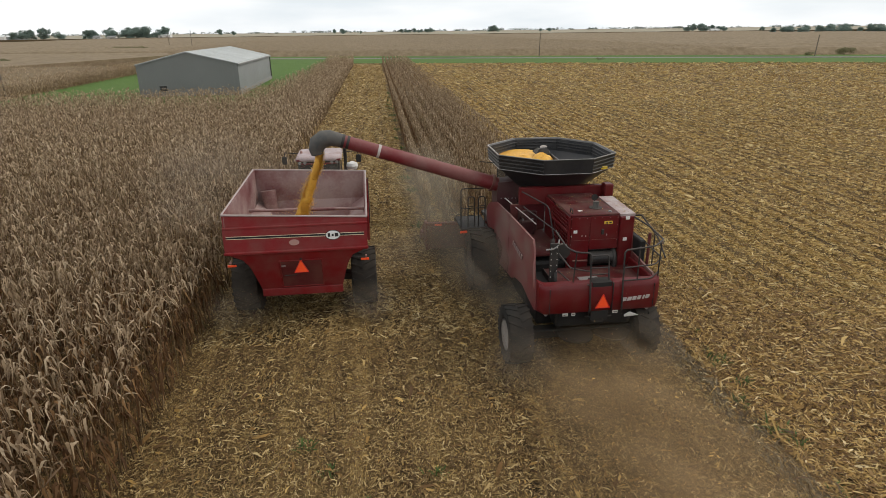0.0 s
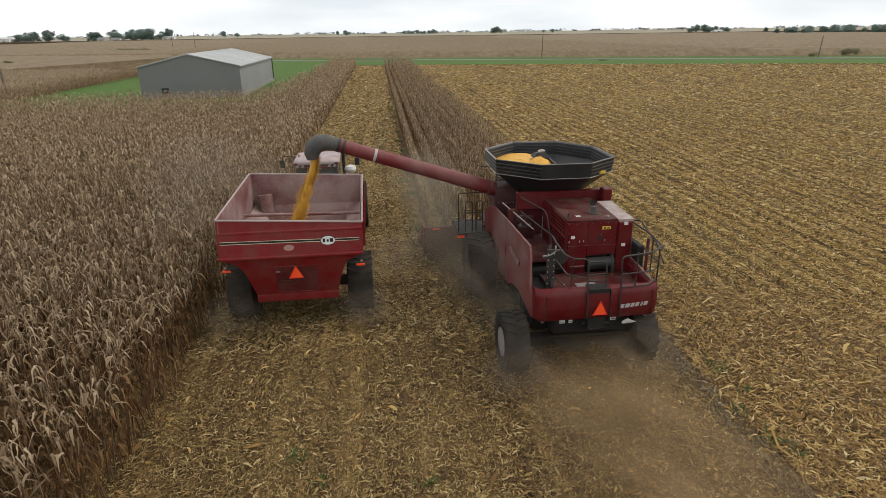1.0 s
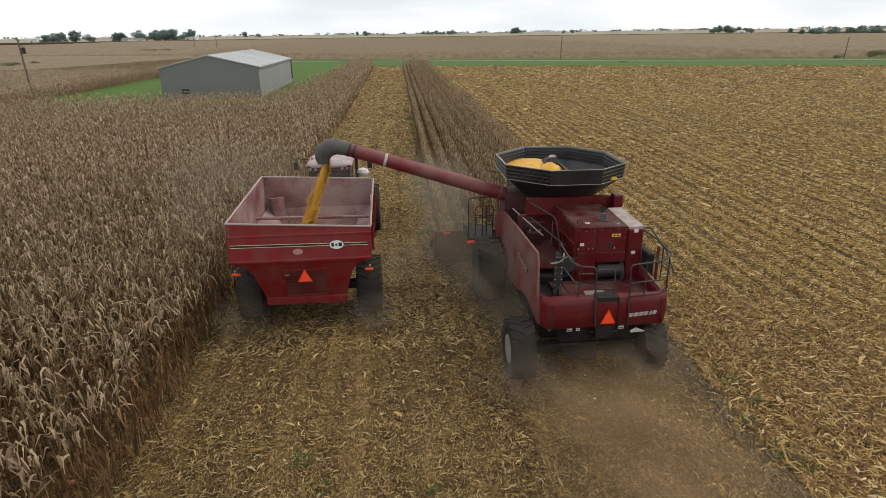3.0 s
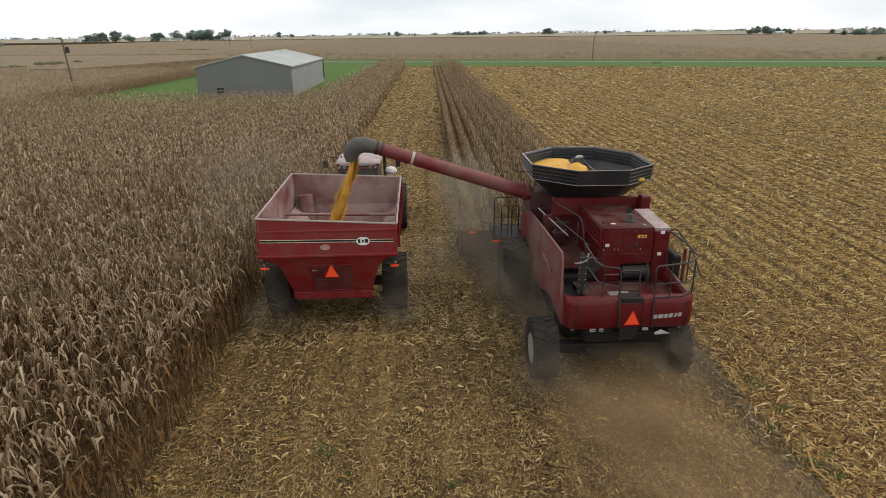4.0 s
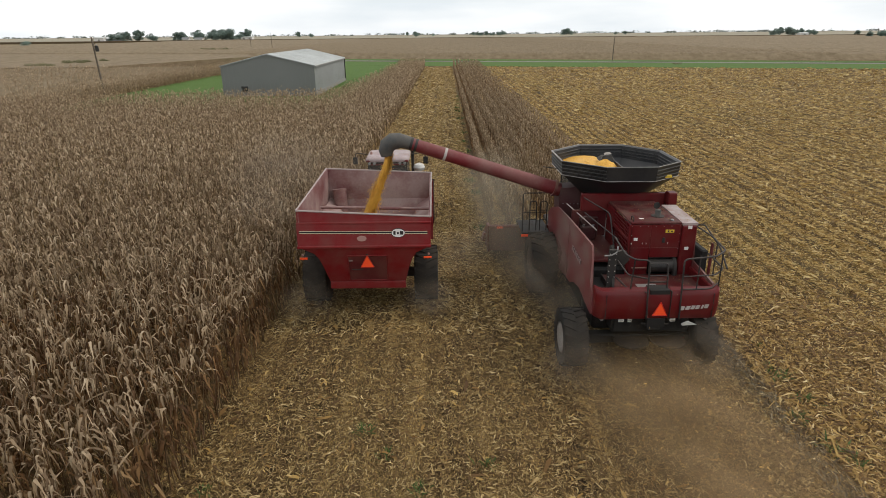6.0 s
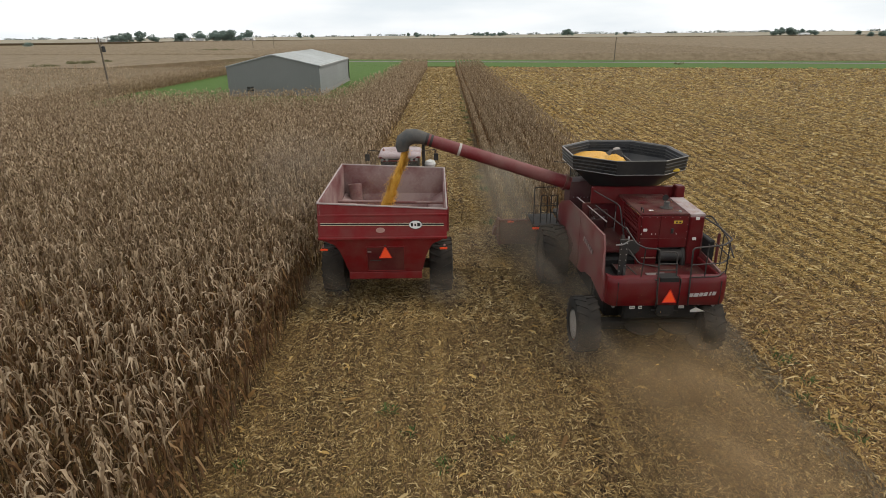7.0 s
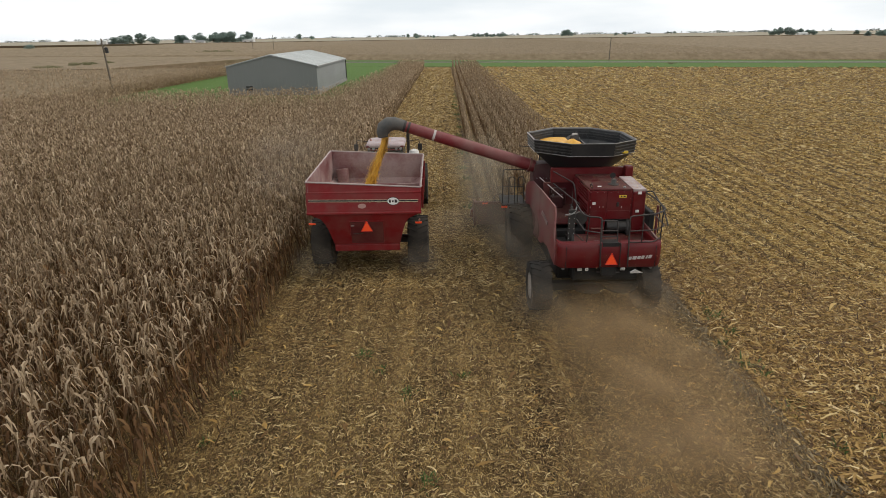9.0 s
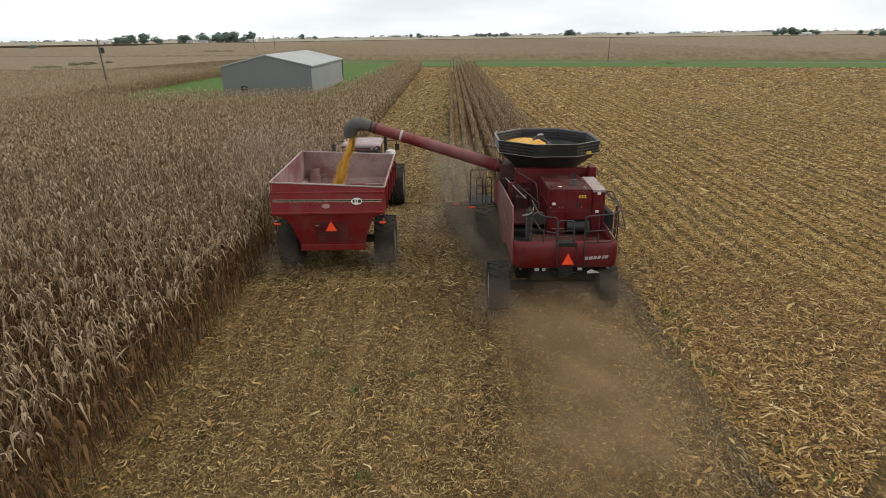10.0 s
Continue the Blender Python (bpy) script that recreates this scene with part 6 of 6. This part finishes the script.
part("hitch_bar", Shape().box(-0.15, 0.15, 0.05, 0.3, 1.15, 1.45, 0.02).tube([(-0.3, 0.1, 1.3), (0.35, 0.1, 1.28)], 0.02), BLACK, combine)
cb = cab(combine, -0.55, 0.95, 7.4, 8.7, 2.0, 3.2, RED, "red cab roof")
part("cab_floor", Shape().box(-1.2, 1.2, 6.4, 8.4, 1.4, 1.55, 0.03), BLACK, combine)
part("feeder_house", Shape().loft([[(-0.55, 6.4, 1.7), (0.55, 6.4, 1.7), (0.55, 6.4, 0.95), (-0.55, 6.4, 0.95)], [(-0.6, 8.5, 1.05), (0.6, 8.5, 1.05), (0.6, 8.5, 0.35), (-0.6, 8.5, 0.35)]]), RED, combine)

head = thing("corn_head", (7.05, 5.02, 0), "wide red eight-row corn head on the harvester", "corn head")
part("back_panel", Shape().prism([(0.0, 0.25), (0.12, 0.2), (0.3, 1.12), (0.0, 1.16)], 0, -3.15, 3.15), DARK_RED, head)
part("top_beam", Shape().box(-3.17, 3.17, -0.06, 0.10, 1.10, 1.22, 0.02), RED, head)
for x in (-3.14, 3.14):
    part("end_plate", Shape().prism([(0, 0.2), (1.6, 0.15), (1.9, 0.35), (0.6, 1.15), (0, 1.2)], 0, x - 0.04, x + 0.04), RED, head)
for x in (-2.75, -1.75, 1.75, 2.75):
    part("red_reflector", Shape().box(x - 0.12, x + 0.12, -0.08, -0.06, 1.12, 1.19, 0.005), ORANGE, head)
part("cross_auger", Shape().tube([(-3.05, 0.65, 0.62), (3.05, 0.65, 0.62)], 0.2, 14), BLACK, head)
part("pan", Shape().box(-3.1, 3.1, 0.1, 1.1, 0.22, 0.28, 0.01), RED, head)
for k in range(9):
    x = -3.05 + k * 0.762
    part("snout", Shape().loft([[(x + w * c, y, z + h * max(0.0, s_)) for c, s_ in ((-1, 0), (-0.8, 0.7), (0, 1), (0.8, 0.7), (1, 0))] for y, w, h, z in ((0.9, 0.26, 0.42, 0.3), (1.6, 0.24, 0.36, 0.2), (2.3, 0.12, 0.18, 0.12), (2.7, 0.02, 0.03, 0.08))]), RED, head)
for x in (-2.35, -2.1):
    part("guard_loop", Shape().tube(bent([(x, 0.0, 1.2), (x, -0.02, 1.5), (x + 0.2, -0.02, 1.5), (x + 0.2, 0.0, 1.2)], 0.1), 0.015), RAIL, head)

# ---- poles ----


def utility_pole(x, y, h, label, box=False, lean=0.0):
    p = thing("utility_pole", pose(x, y, 0, 0, lean, 0), label, "utility pole", "poles along the fields")
    part("post", Shape().tube([(0, 0, -0.3), (0, 0, h * 0.5), (0, 0, h)], [0.15, 0.125, 0.10], 10), WOOD, p)
    part("insulator", Shape().lathe([(0, 0.03), (0.1, 0.05), (0.16, 0.02)], (0, 0, h), 2, 8), STEEL, p)
    arm = Shape().tube([(0, 0, h - 0.35), (0.32, 0, h - 0.25), (0.36, 0, h - 0.25)], 0.03, 6)
    part("bracket", arm, BLACK, p)
    if box:
        t = part("transformer", Shape().lathe([(0, 0.05), (0.03, 0.24), (0.75, 0.24), (0.82, 0.12), (0.84, 0.03)], (0.42, 0, h - 1.95), 2, 16), BLACK, p, "dark can transformer")
        part("bushing", Shape().lathe([(0, 0.05), (0.2, 0.03)], (0.46, 0, h - 1.1), 2, 8), STEEL, t)
        part("cutout", Shape().tube([(0.1, 0, h - 1.0), (0.34, 0, h - 0.85)], 0.035, 6), BLACK, p)
    return p


utility_pole(-45.0, 72.0, 7.75, "leaning grey wooden utility pole with a transformer", True, -2.2)
utility_pole(52.0, 158.5, 6.4, "dark wooden utility pole beside the road", False, 1.2)
utility_pole(118.7, 133.7, 5.3, "dark wooden utility pole beside the road", False, 3.0)
utility_pole(-79.3, 300.0, 8.6, "distant wooden utility pole")
utility_pole(-97.0, 325.0, 7.5, "distant pale wooden utility pole")

# ---- bushes, weeds and trees ----


def leaf_cloud(seed, n, lobes, leaf, flat=0.75):
    """Small leaf quads in several lobes, with gaps: arrays of vertices and quads."""
    r = np.random.default_rng(seed)
    which = r.integers(0, len(lobes), n)
    L = np.array(lobes)[which]
    d = r.normal(0, 1, (n, 3))
    d /= np.linalg.norm(d, axis=1)[:, None]
    rad = r.uniform(0.45, 1.05, n)[:, None]
    c = L[:, :3] + d * rad * L[:, 3:4] * np.array([1, 1, flat])
    a, b = r.normal(0, 1, (n, 3)), r.normal(0, 1, (n, 3))
    a /= np.linalg.norm(a, axis=1)[:, None]
    b -= a * (a * b).sum(1)[:, None]
    b /= np.linalg.norm(b, axis=1)[:, None]
    s = leaf * r.uniform(0.6, 1.4, n)[:, None]
    v = np.stack([c - a * s, c - b * s * 0.6, c + a * s, c + b * s * 0.6], 1).reshape(-1, 3)
    v[:, 2] = np.maximum(v[:, 2], 0.02)
    return v, np.arange(4 * n).reshape(n, 4)


def quad_mesh(name, v, q, mat):
    me = bpy.data.meshes.new(name)
    me.from_pydata(v.tolist(), [], q.tolist())
    me.materials.append(mat)
    return me


def tree(seed, h, spread, mat=TREE_LEAF, n=1100):
    r = random.Random(seed)
    t = thing("tree", (0, 0, 0), "broad dark green deciduous tree far across the fields", "tree", "distant trees")
    trunk = Shape().tube([(0, 0, -0.2), (0.1, 0, h * 0.25), (0.15, 0.1, h * 0.55)], [h * 0.035, h * 0.026, h * 0.012], 8)
    lobes = []
    for k in range(12):
        a = k * 2.4 + r.uniform(-0.4, 0.4)
        rr = spread * 0.5 * r.uniform(0.25, 0.75)
        z = h * r.uniform(0.16, 0.78)
        lobes.append((rr * math.cos(a), rr * math.sin(a), z, spread * r.uniform(0.20, 0.30)))
        trunk.tube([(0.1, 0.05, h * r.uniform(0.2, 0.4)), (rr * 0.5 * math.cos(a), rr * 0.5 * math.sin(a), z * 0.75), (rr * math.cos(a), rr * math.sin(a), z)], [h * 0.014, h * 0.008, h * 0.003], 5)
    lobes.append((0, 0, h * 0.85, spread * 0.2))
    part("trunk", trunk, WOOD, t)
    v, q = leaf_cloud(seed, n, lobes, h * 0.062)
    v[:, 2] = np.minimum(v[:, 2], h * 1.02)
    ob = new("crown", quad_mesh("crown", v, q, mat))
    ob.parent = t
    return t


KINDS = [tree(1, 14, 15), tree(2, 14, 19), tree(3, 14, 12)]
rt = random.Random(4)
spots = []
for x, y, h in ((-466, 905, 11), (-452, 900, 13), (-436, 890, 14), (-424, 900, 16), (-408, 905, 11)):
    spots.append((x, y, h))
for k in range(13):
    spots.append((-360 + k * 7.4 + rt.uniform(-2, 2), 900 + rt.uniform(-25, 25), rt.uniform(10, 17)))
spots += [(335, 1600, 15), (348, 1605, 16), (341, 1590, 17), (-366, 1700, 15), (-330, 1690, 10), (-74, 1800, 12), (-52, 1790, 13), (-40, 1500, 9), (0, 1500, 7)]
for k in range(8):
    spots.append((110 + k * 11, 1700 + rt.uniform(-20, 20), rt.uniform(8, 13)))
spots += [(440, 1500, 8), (462, 1500, 9), (500, 900, 10), (510, 905, 12), (520, 900, 12), (530, 905, 9), (541, 905, 10), (552, 905, 8), (560, 905, 8), (554, 800, 7), (545, 660, 9), (555, 650, 9)]
for k in range(22):
    spots.append((392 + k * 6.2 + rt.uniform(-2, 2), 545 + rt.uniform(-15, 15), rt.uniform(5.5, 8.5)))
for i, (x, y, h) in enumerate(spots):
    base = KINDS[i % 3]
    m = pose(x, y, 0, 0, 0, rt.uniform(0, 360))
    if i < 3:
        base.matrix_world = m @ Matrix.Scale(h / 14, 4)
    else:
        ob = copy_thing(base, m)
        ob.scale = (h / 14,) * 3


def far_wood():
    """Low broken treeline along the horizon."""
    r = np.random.default_rng(21)
    vs, qs, base = [], [], 0
    for k in range(150):
        x = r.uniform(-2600, 2600)
        y = r.uniform(2300, 3000)
        h, w = r.uniform(5, 13), r.uniform(10, 45)
        n = 60
        lob = [(x + r.uniform(-w, w), y + r.uniform(-6, 6), h * r.uniform(0.3, 0.6), h * 0.5) for _ in range(6)]
        v, q = leaf_cloud(500 + k, n, lob, 2.2)
        vs.append(v), qs.append(q + base)
        base += len(v)
    v, q = np.concatenate(vs), np.concatenate(qs)
    stuff("horizon_wood", v, q, [FAR_WOOD], np.zeros(len(q)), "broken line of trees on the horizon, haze put into its colour", "wood")


far_wood()


def bush(x, y, w, h, mat, label, seed):
    t = thing("bush", (x, y, 0), label, "bush", "bushes in the fields")
    r = random.Random(seed)
    lobes = [(r.uniform(-w / 2, w / 2), r.uniform(-w / 5, w / 5), h * r.uniform(0.3, 0.6), h * 0.45) for _ in range(7)]
    v, q = leaf_cloud(seed, 2200, lobes, h * 0.042)
    ob = new("foliage", quad_mesh("foliage", v, q, mat))
    ob.parent = t
    st = Shape()
    for lx, ly, lz, lr in lobes:
        st.tube([(lx * 0.4, ly * 0.4, -0.05), (lx, ly, lz)], 0.03, 5)
    part("stems", st, WOOD, t)


bush(-89.0, 129.6, 5.0, 2.9, BUSH, "low dull green bush at a field edge", 31)
bush(-89.3, 143.1, 4.4, 2.6, BUSH, "low dull green bush at a field edge", 32)
bush(-89.6, 149.4, 2.0, 2.3, BUSH, "small brown bush at a field edge", 33)
bush(-88.2, 155.6, 1.8, 2.4, BUSH, "small brown bush at a field edge", 34)
bush(-362, 545, 14, 5.0, TREE_LEAF, "round dark bush beyond the fields", 35)
bush(-101, 266, 9, 3.0, BUSH, "long low hedge of scrub", 36)
bush(-93, 270, 8, 2.8, BUSH, "long low hedge of scrub", 37)
bush(133, 139.5, 5.5, 2.4, BUSH, "dark scrub beside the road", 38)
bush(120, 137.5, 3, 1.2, BUSH, "small scrub beside the road", 39)
bush(62, 136, 3.5, 0.7, BUSH, "low dark patch of weeds on the verge", 40)


def weed(x, y, s, seed):
    r = np.random.default_rng(seed)
    sets = []
    for k in range(26):
        a = r.uniform(0, 6.28)
        v, q = strip_leaf((r.normal(0, 0.10), r.normal(0, 0.10), 0.01), a, r.uniform(0.4, 1.3), r.uniform(0.12, 0.28), r.uniform(0.02, 0.05), r.uniform(0.6, 1.6), 0.3, 2, r)
        sets.append((v, q, np.zeros(2, int)))
    v, q, m = join(sets)
    me = quad_mesh("weed", v * s, q, WEED)
    ob = new("weed", me)
    ob.location = (x, y, 0)
    return tagged(ob, "small tuft of green weeds among the straw", "weed", "weeds in the stubble", "stuff")


wr = random.Random(8)
for k in range(13):
    weed(10.1 + SKEW * -6 + wr.uniform(-0.35, 0.5), -11.5 + k * 0.8 + wr.uniform(-0.3, 0.3), wr.uniform(0.7, 1.3), 60 + k)
for k, (x, y) in enumerate(((0.4, -5.2), (0.9, -6.0), (2.9, -6.3), (1.6, -7.0), (-2.4, -8.6), (-2.3, -6.9), (11.2, -8.9), (11.8, -7.6), (2.1, -9.8))):
    weed(x, y, wr.uniform(0.6, 0.95), 90 + k)

for k in range(14):
    y = 9 + k * 4.2 + wr.uniform(-1, 1)
    weed(3.62 + SKEW * (y + 5) + wr.uniform(-0.15, 0.15), y, wr.uniform(1.1, 2.0), 120 + k)

# ---- farm buildings far off ----


def farm_building(x, y, w, d, h, roof_h, wall_mat, roof_mat, label):
    t = thing("farm_building", (x, y, 0), label, "farm building", "farm buildings on the horizon")
    gable = [(-d / 2, 0), (d / 2, 0), (d / 2, h), (0, h + roof_h), (-d / 2, h)]
    part("wall", Shape().prism(gable, 0, -w / 2, w / 2), wall_mat, t)
    for s in (-1, 1):
        part("roof", Shape().prism([(0, h + roof_h + 0.05), (s * (d / 2 + 0.4), h - 0.1), (s * (d / 2 + 0.4), h + 0.15), (0, h + roof_h + 0.35)], 0, -w / 2 - 0.4, w / 2 + 0.4), roof_mat, t)
    for k in range(max(1, int(w / 8))):
        xx = -w / 2 + (k + 0.5) * w / max(1, int(w / 8))
        part("door", Shape().box(xx - 1.2, xx + 1.2, -d / 2 - 0.08, -d / 2, 0, min(h * 0.75, 3.2)), SIDING, t)


farm_building(-474, 930, 22, 12, 4.5, 2.2, SIDING_R, BARN_ROOF, "pale grey farm shed on the horizon")
farm_building(-498, 935, 14, 10, 5, 2, WHITE, BARN_ROOF, "white farm shed on the horizon")
farm_building(-345, 870, 9, 8, 3, 2, WHITE, SIDING, "small white house among trees")
farm_building(-326, 868, 11, 8, 2.8, 1.8, WHITE, SIDING, "small white house among trees")
farm_building(-268, 900, 16, 10, 4.5, 1.6, WHITE, BARN_ROOF, "long white farm shed")
farm_building(536, 890, 13, 8, 2.6, 1.2, WHITE, BARN_ROOF, "low white building before trees")
farm_building(-840, 1750, 40, 12, 5, 2, WHITE, BARN_ROOF, "long pale farm shed in the distance")

# ---- dust and chaff in the air ----


def flake(seed):
    r = np.random.default_rng(seed)
    a, b = r.normal(0, 1, 3), r.normal(0, 1, 3)
    a /= np.linalg.norm(a)
    b -= a * (a @ b)
    b /= np.linalg.norm(b)
    v = np.array([-a, -b, a * 0.6 + b * 0.8]) * 0.0075
    return v, np.array([[0, 1, 2]]), np.zeros(1, int)


FLAKES = [flake(900 + k) for k in range(40)]


def airborne(name, p, size, mat, label):
    n = len(p)
    p[:, 2] = np.abs(p[:, 2]) + 0.02
    v, q, m = scatter(FLAKES, p, rng.uniform(0, 6.28, n), rng.uniform(0.5, 1.3, n) * size, 0.0, rng)
    stuff(name, v, q, [mat], m, label, "dust")


n = 40000
s = rng.beta(1.2, 1.5, n)
tail = np.stack([7.15 + 0.10 * s + rng.normal(0, 1, n) * (0.8 + 0.5 * s), -3.5 - 6.0 * s + rng.normal(0, 0.2, n), rng.gamma(1.3, 0.3, n)], 1)
airborne("dust_tail", tail, 0.8, LITTER_DARK, "fine bits of chaff blown out behind the harvester")


def veil(x, y, z, w, h, tilt, mat, seed, label):
    """One billow of dust: a wavy sheet, thinning out to its rim."""
    r = random.Random(seed)
    f = [(r.uniform(1, 3), r.uniform(1, 3), r.uniform(0, 6), 0.10 * h / i) for i in (1, 2, 3)]
    rings = []
    for j in range(17):
        v = j / 16 - 0.5
        ringp = []
        for i in range(21):
            u = i / 20 - 0.5
            d = sum(k * math.sin(a * 6 * u + b * 5 * v + c) for a, b, c, k in f) + 0.5 * h * (u * u + v * v)
            ringp.append((u * w, d, v * h))
        rings.append(ringp)
    me = mesh_of("dust_veil", Shape().loft(rings, closed=False, caps=False), mat, 180)
    ob = new("dust_veil", me)
    ob.matrix_world = pose(x, y, z, -tilt, 0, 0)
    return tagged(ob, label, "dust", "", "stuff")


SIDE_DUST = "grey dust hanging beside the harvester wheels"
TAIL_DUST = "brown dust blown out behind the harvester"
for k, (x, y, z, w, h) in enumerate(((4.3, 4.4, 1.3, 3.4, 2.8), (4.5, 6.6, 1.9, 3.4, 3.6), (4.2, 9.0, 2.0, 3.6, 3.6))):
    veil(x, y, z, w, h, 20, HAZE_GREY, 300 + k, SIDE_DUST)
for k, (x, y, z, w, h) in enumerate(((5.6, -1.5, 0.8, 2.4, 2.2), (5.4, -0.1, 1.0, 3.0, 2.8), (5.0, 1.0, 1.2, 3.0, 3.2), (4.7, 2.6, 1.1, 3.0, 2.8))):
    veil(x, y, z, w, h, 22, HAZE_DARK, 310 + k, SIDE_DUST)
rd = random.Random(12)
for k in range(9):
    f = k / 8
    veil(6.85 + rd.uniform(-0.5, 0.5) + 0.2 * f, -4.6 - 5.8 * f, 0.8 - 0.1 * f, 4.7 + 1.0 * f + rd.uniform(-0.4, 0.4), 2.4 + rd.uniform(-0.3, 0.5), 38, HAZE_BROWN, 320 + k, TAIL_DUST)
for k, (x, y, z, w, h) in enumerate(((5.2, -3.9, 0.7, 2.4, 1.9), (8.3, -3.45, 0.65, 2.6, 2.0))):
    veil(x, y, z, w, h, 22, HAZE_CART, 350 + k, SIDE_DUST)
for k, (x, y, z, w, h) in enumerate(((-1.8, 0.1, 0.6, 2.2, 1.7), (1.75, 0.1, 0.6, 2.0, 1.6), (2.9, 3.0, 0.9, 3.0, 2.0))):
    veil(x, y, z, w, h, 25, HAZE_CART, 340 + k, "dust swirling round the cart tyres")
for k, (x, y, z, w, h) in enumerate(((-0.3, 3.4, 2.75, 3.2, 1.5), (-0.4, 6.6, 2.6, 6.4, 2.8), (-4.2, 7.0, 2.7, 6.0, 2.6), (-4.6, 11.0, 2.8, 7.0, 2.8), (-3.6, 3.2, 2.5, 4.0, 1.8))):
    veil(x, y, z, w, h, 15, HAZE_PALE, 360 + k, "pale grain dust drifting over the cart")
nc = 2000
sc = rng.random(nc)
chaff = np.stack([7.15 + rng.normal(0, 1, nc) * (0.9 + 0.6 * sc), -4.0 - 6.0 * sc, rng.gamma(1.5, 0.3, nc)], 1)
v, q, m = scatter(HUSKS, chaff, rng.uniform(0, 6.28, nc), rng.uniform(0.12, 0.5, nc), 0.8, rng)
stuff("flying_chaff", v, q, [LITTER], m, "pale bits of husk flying behind the harvester", "chaff")
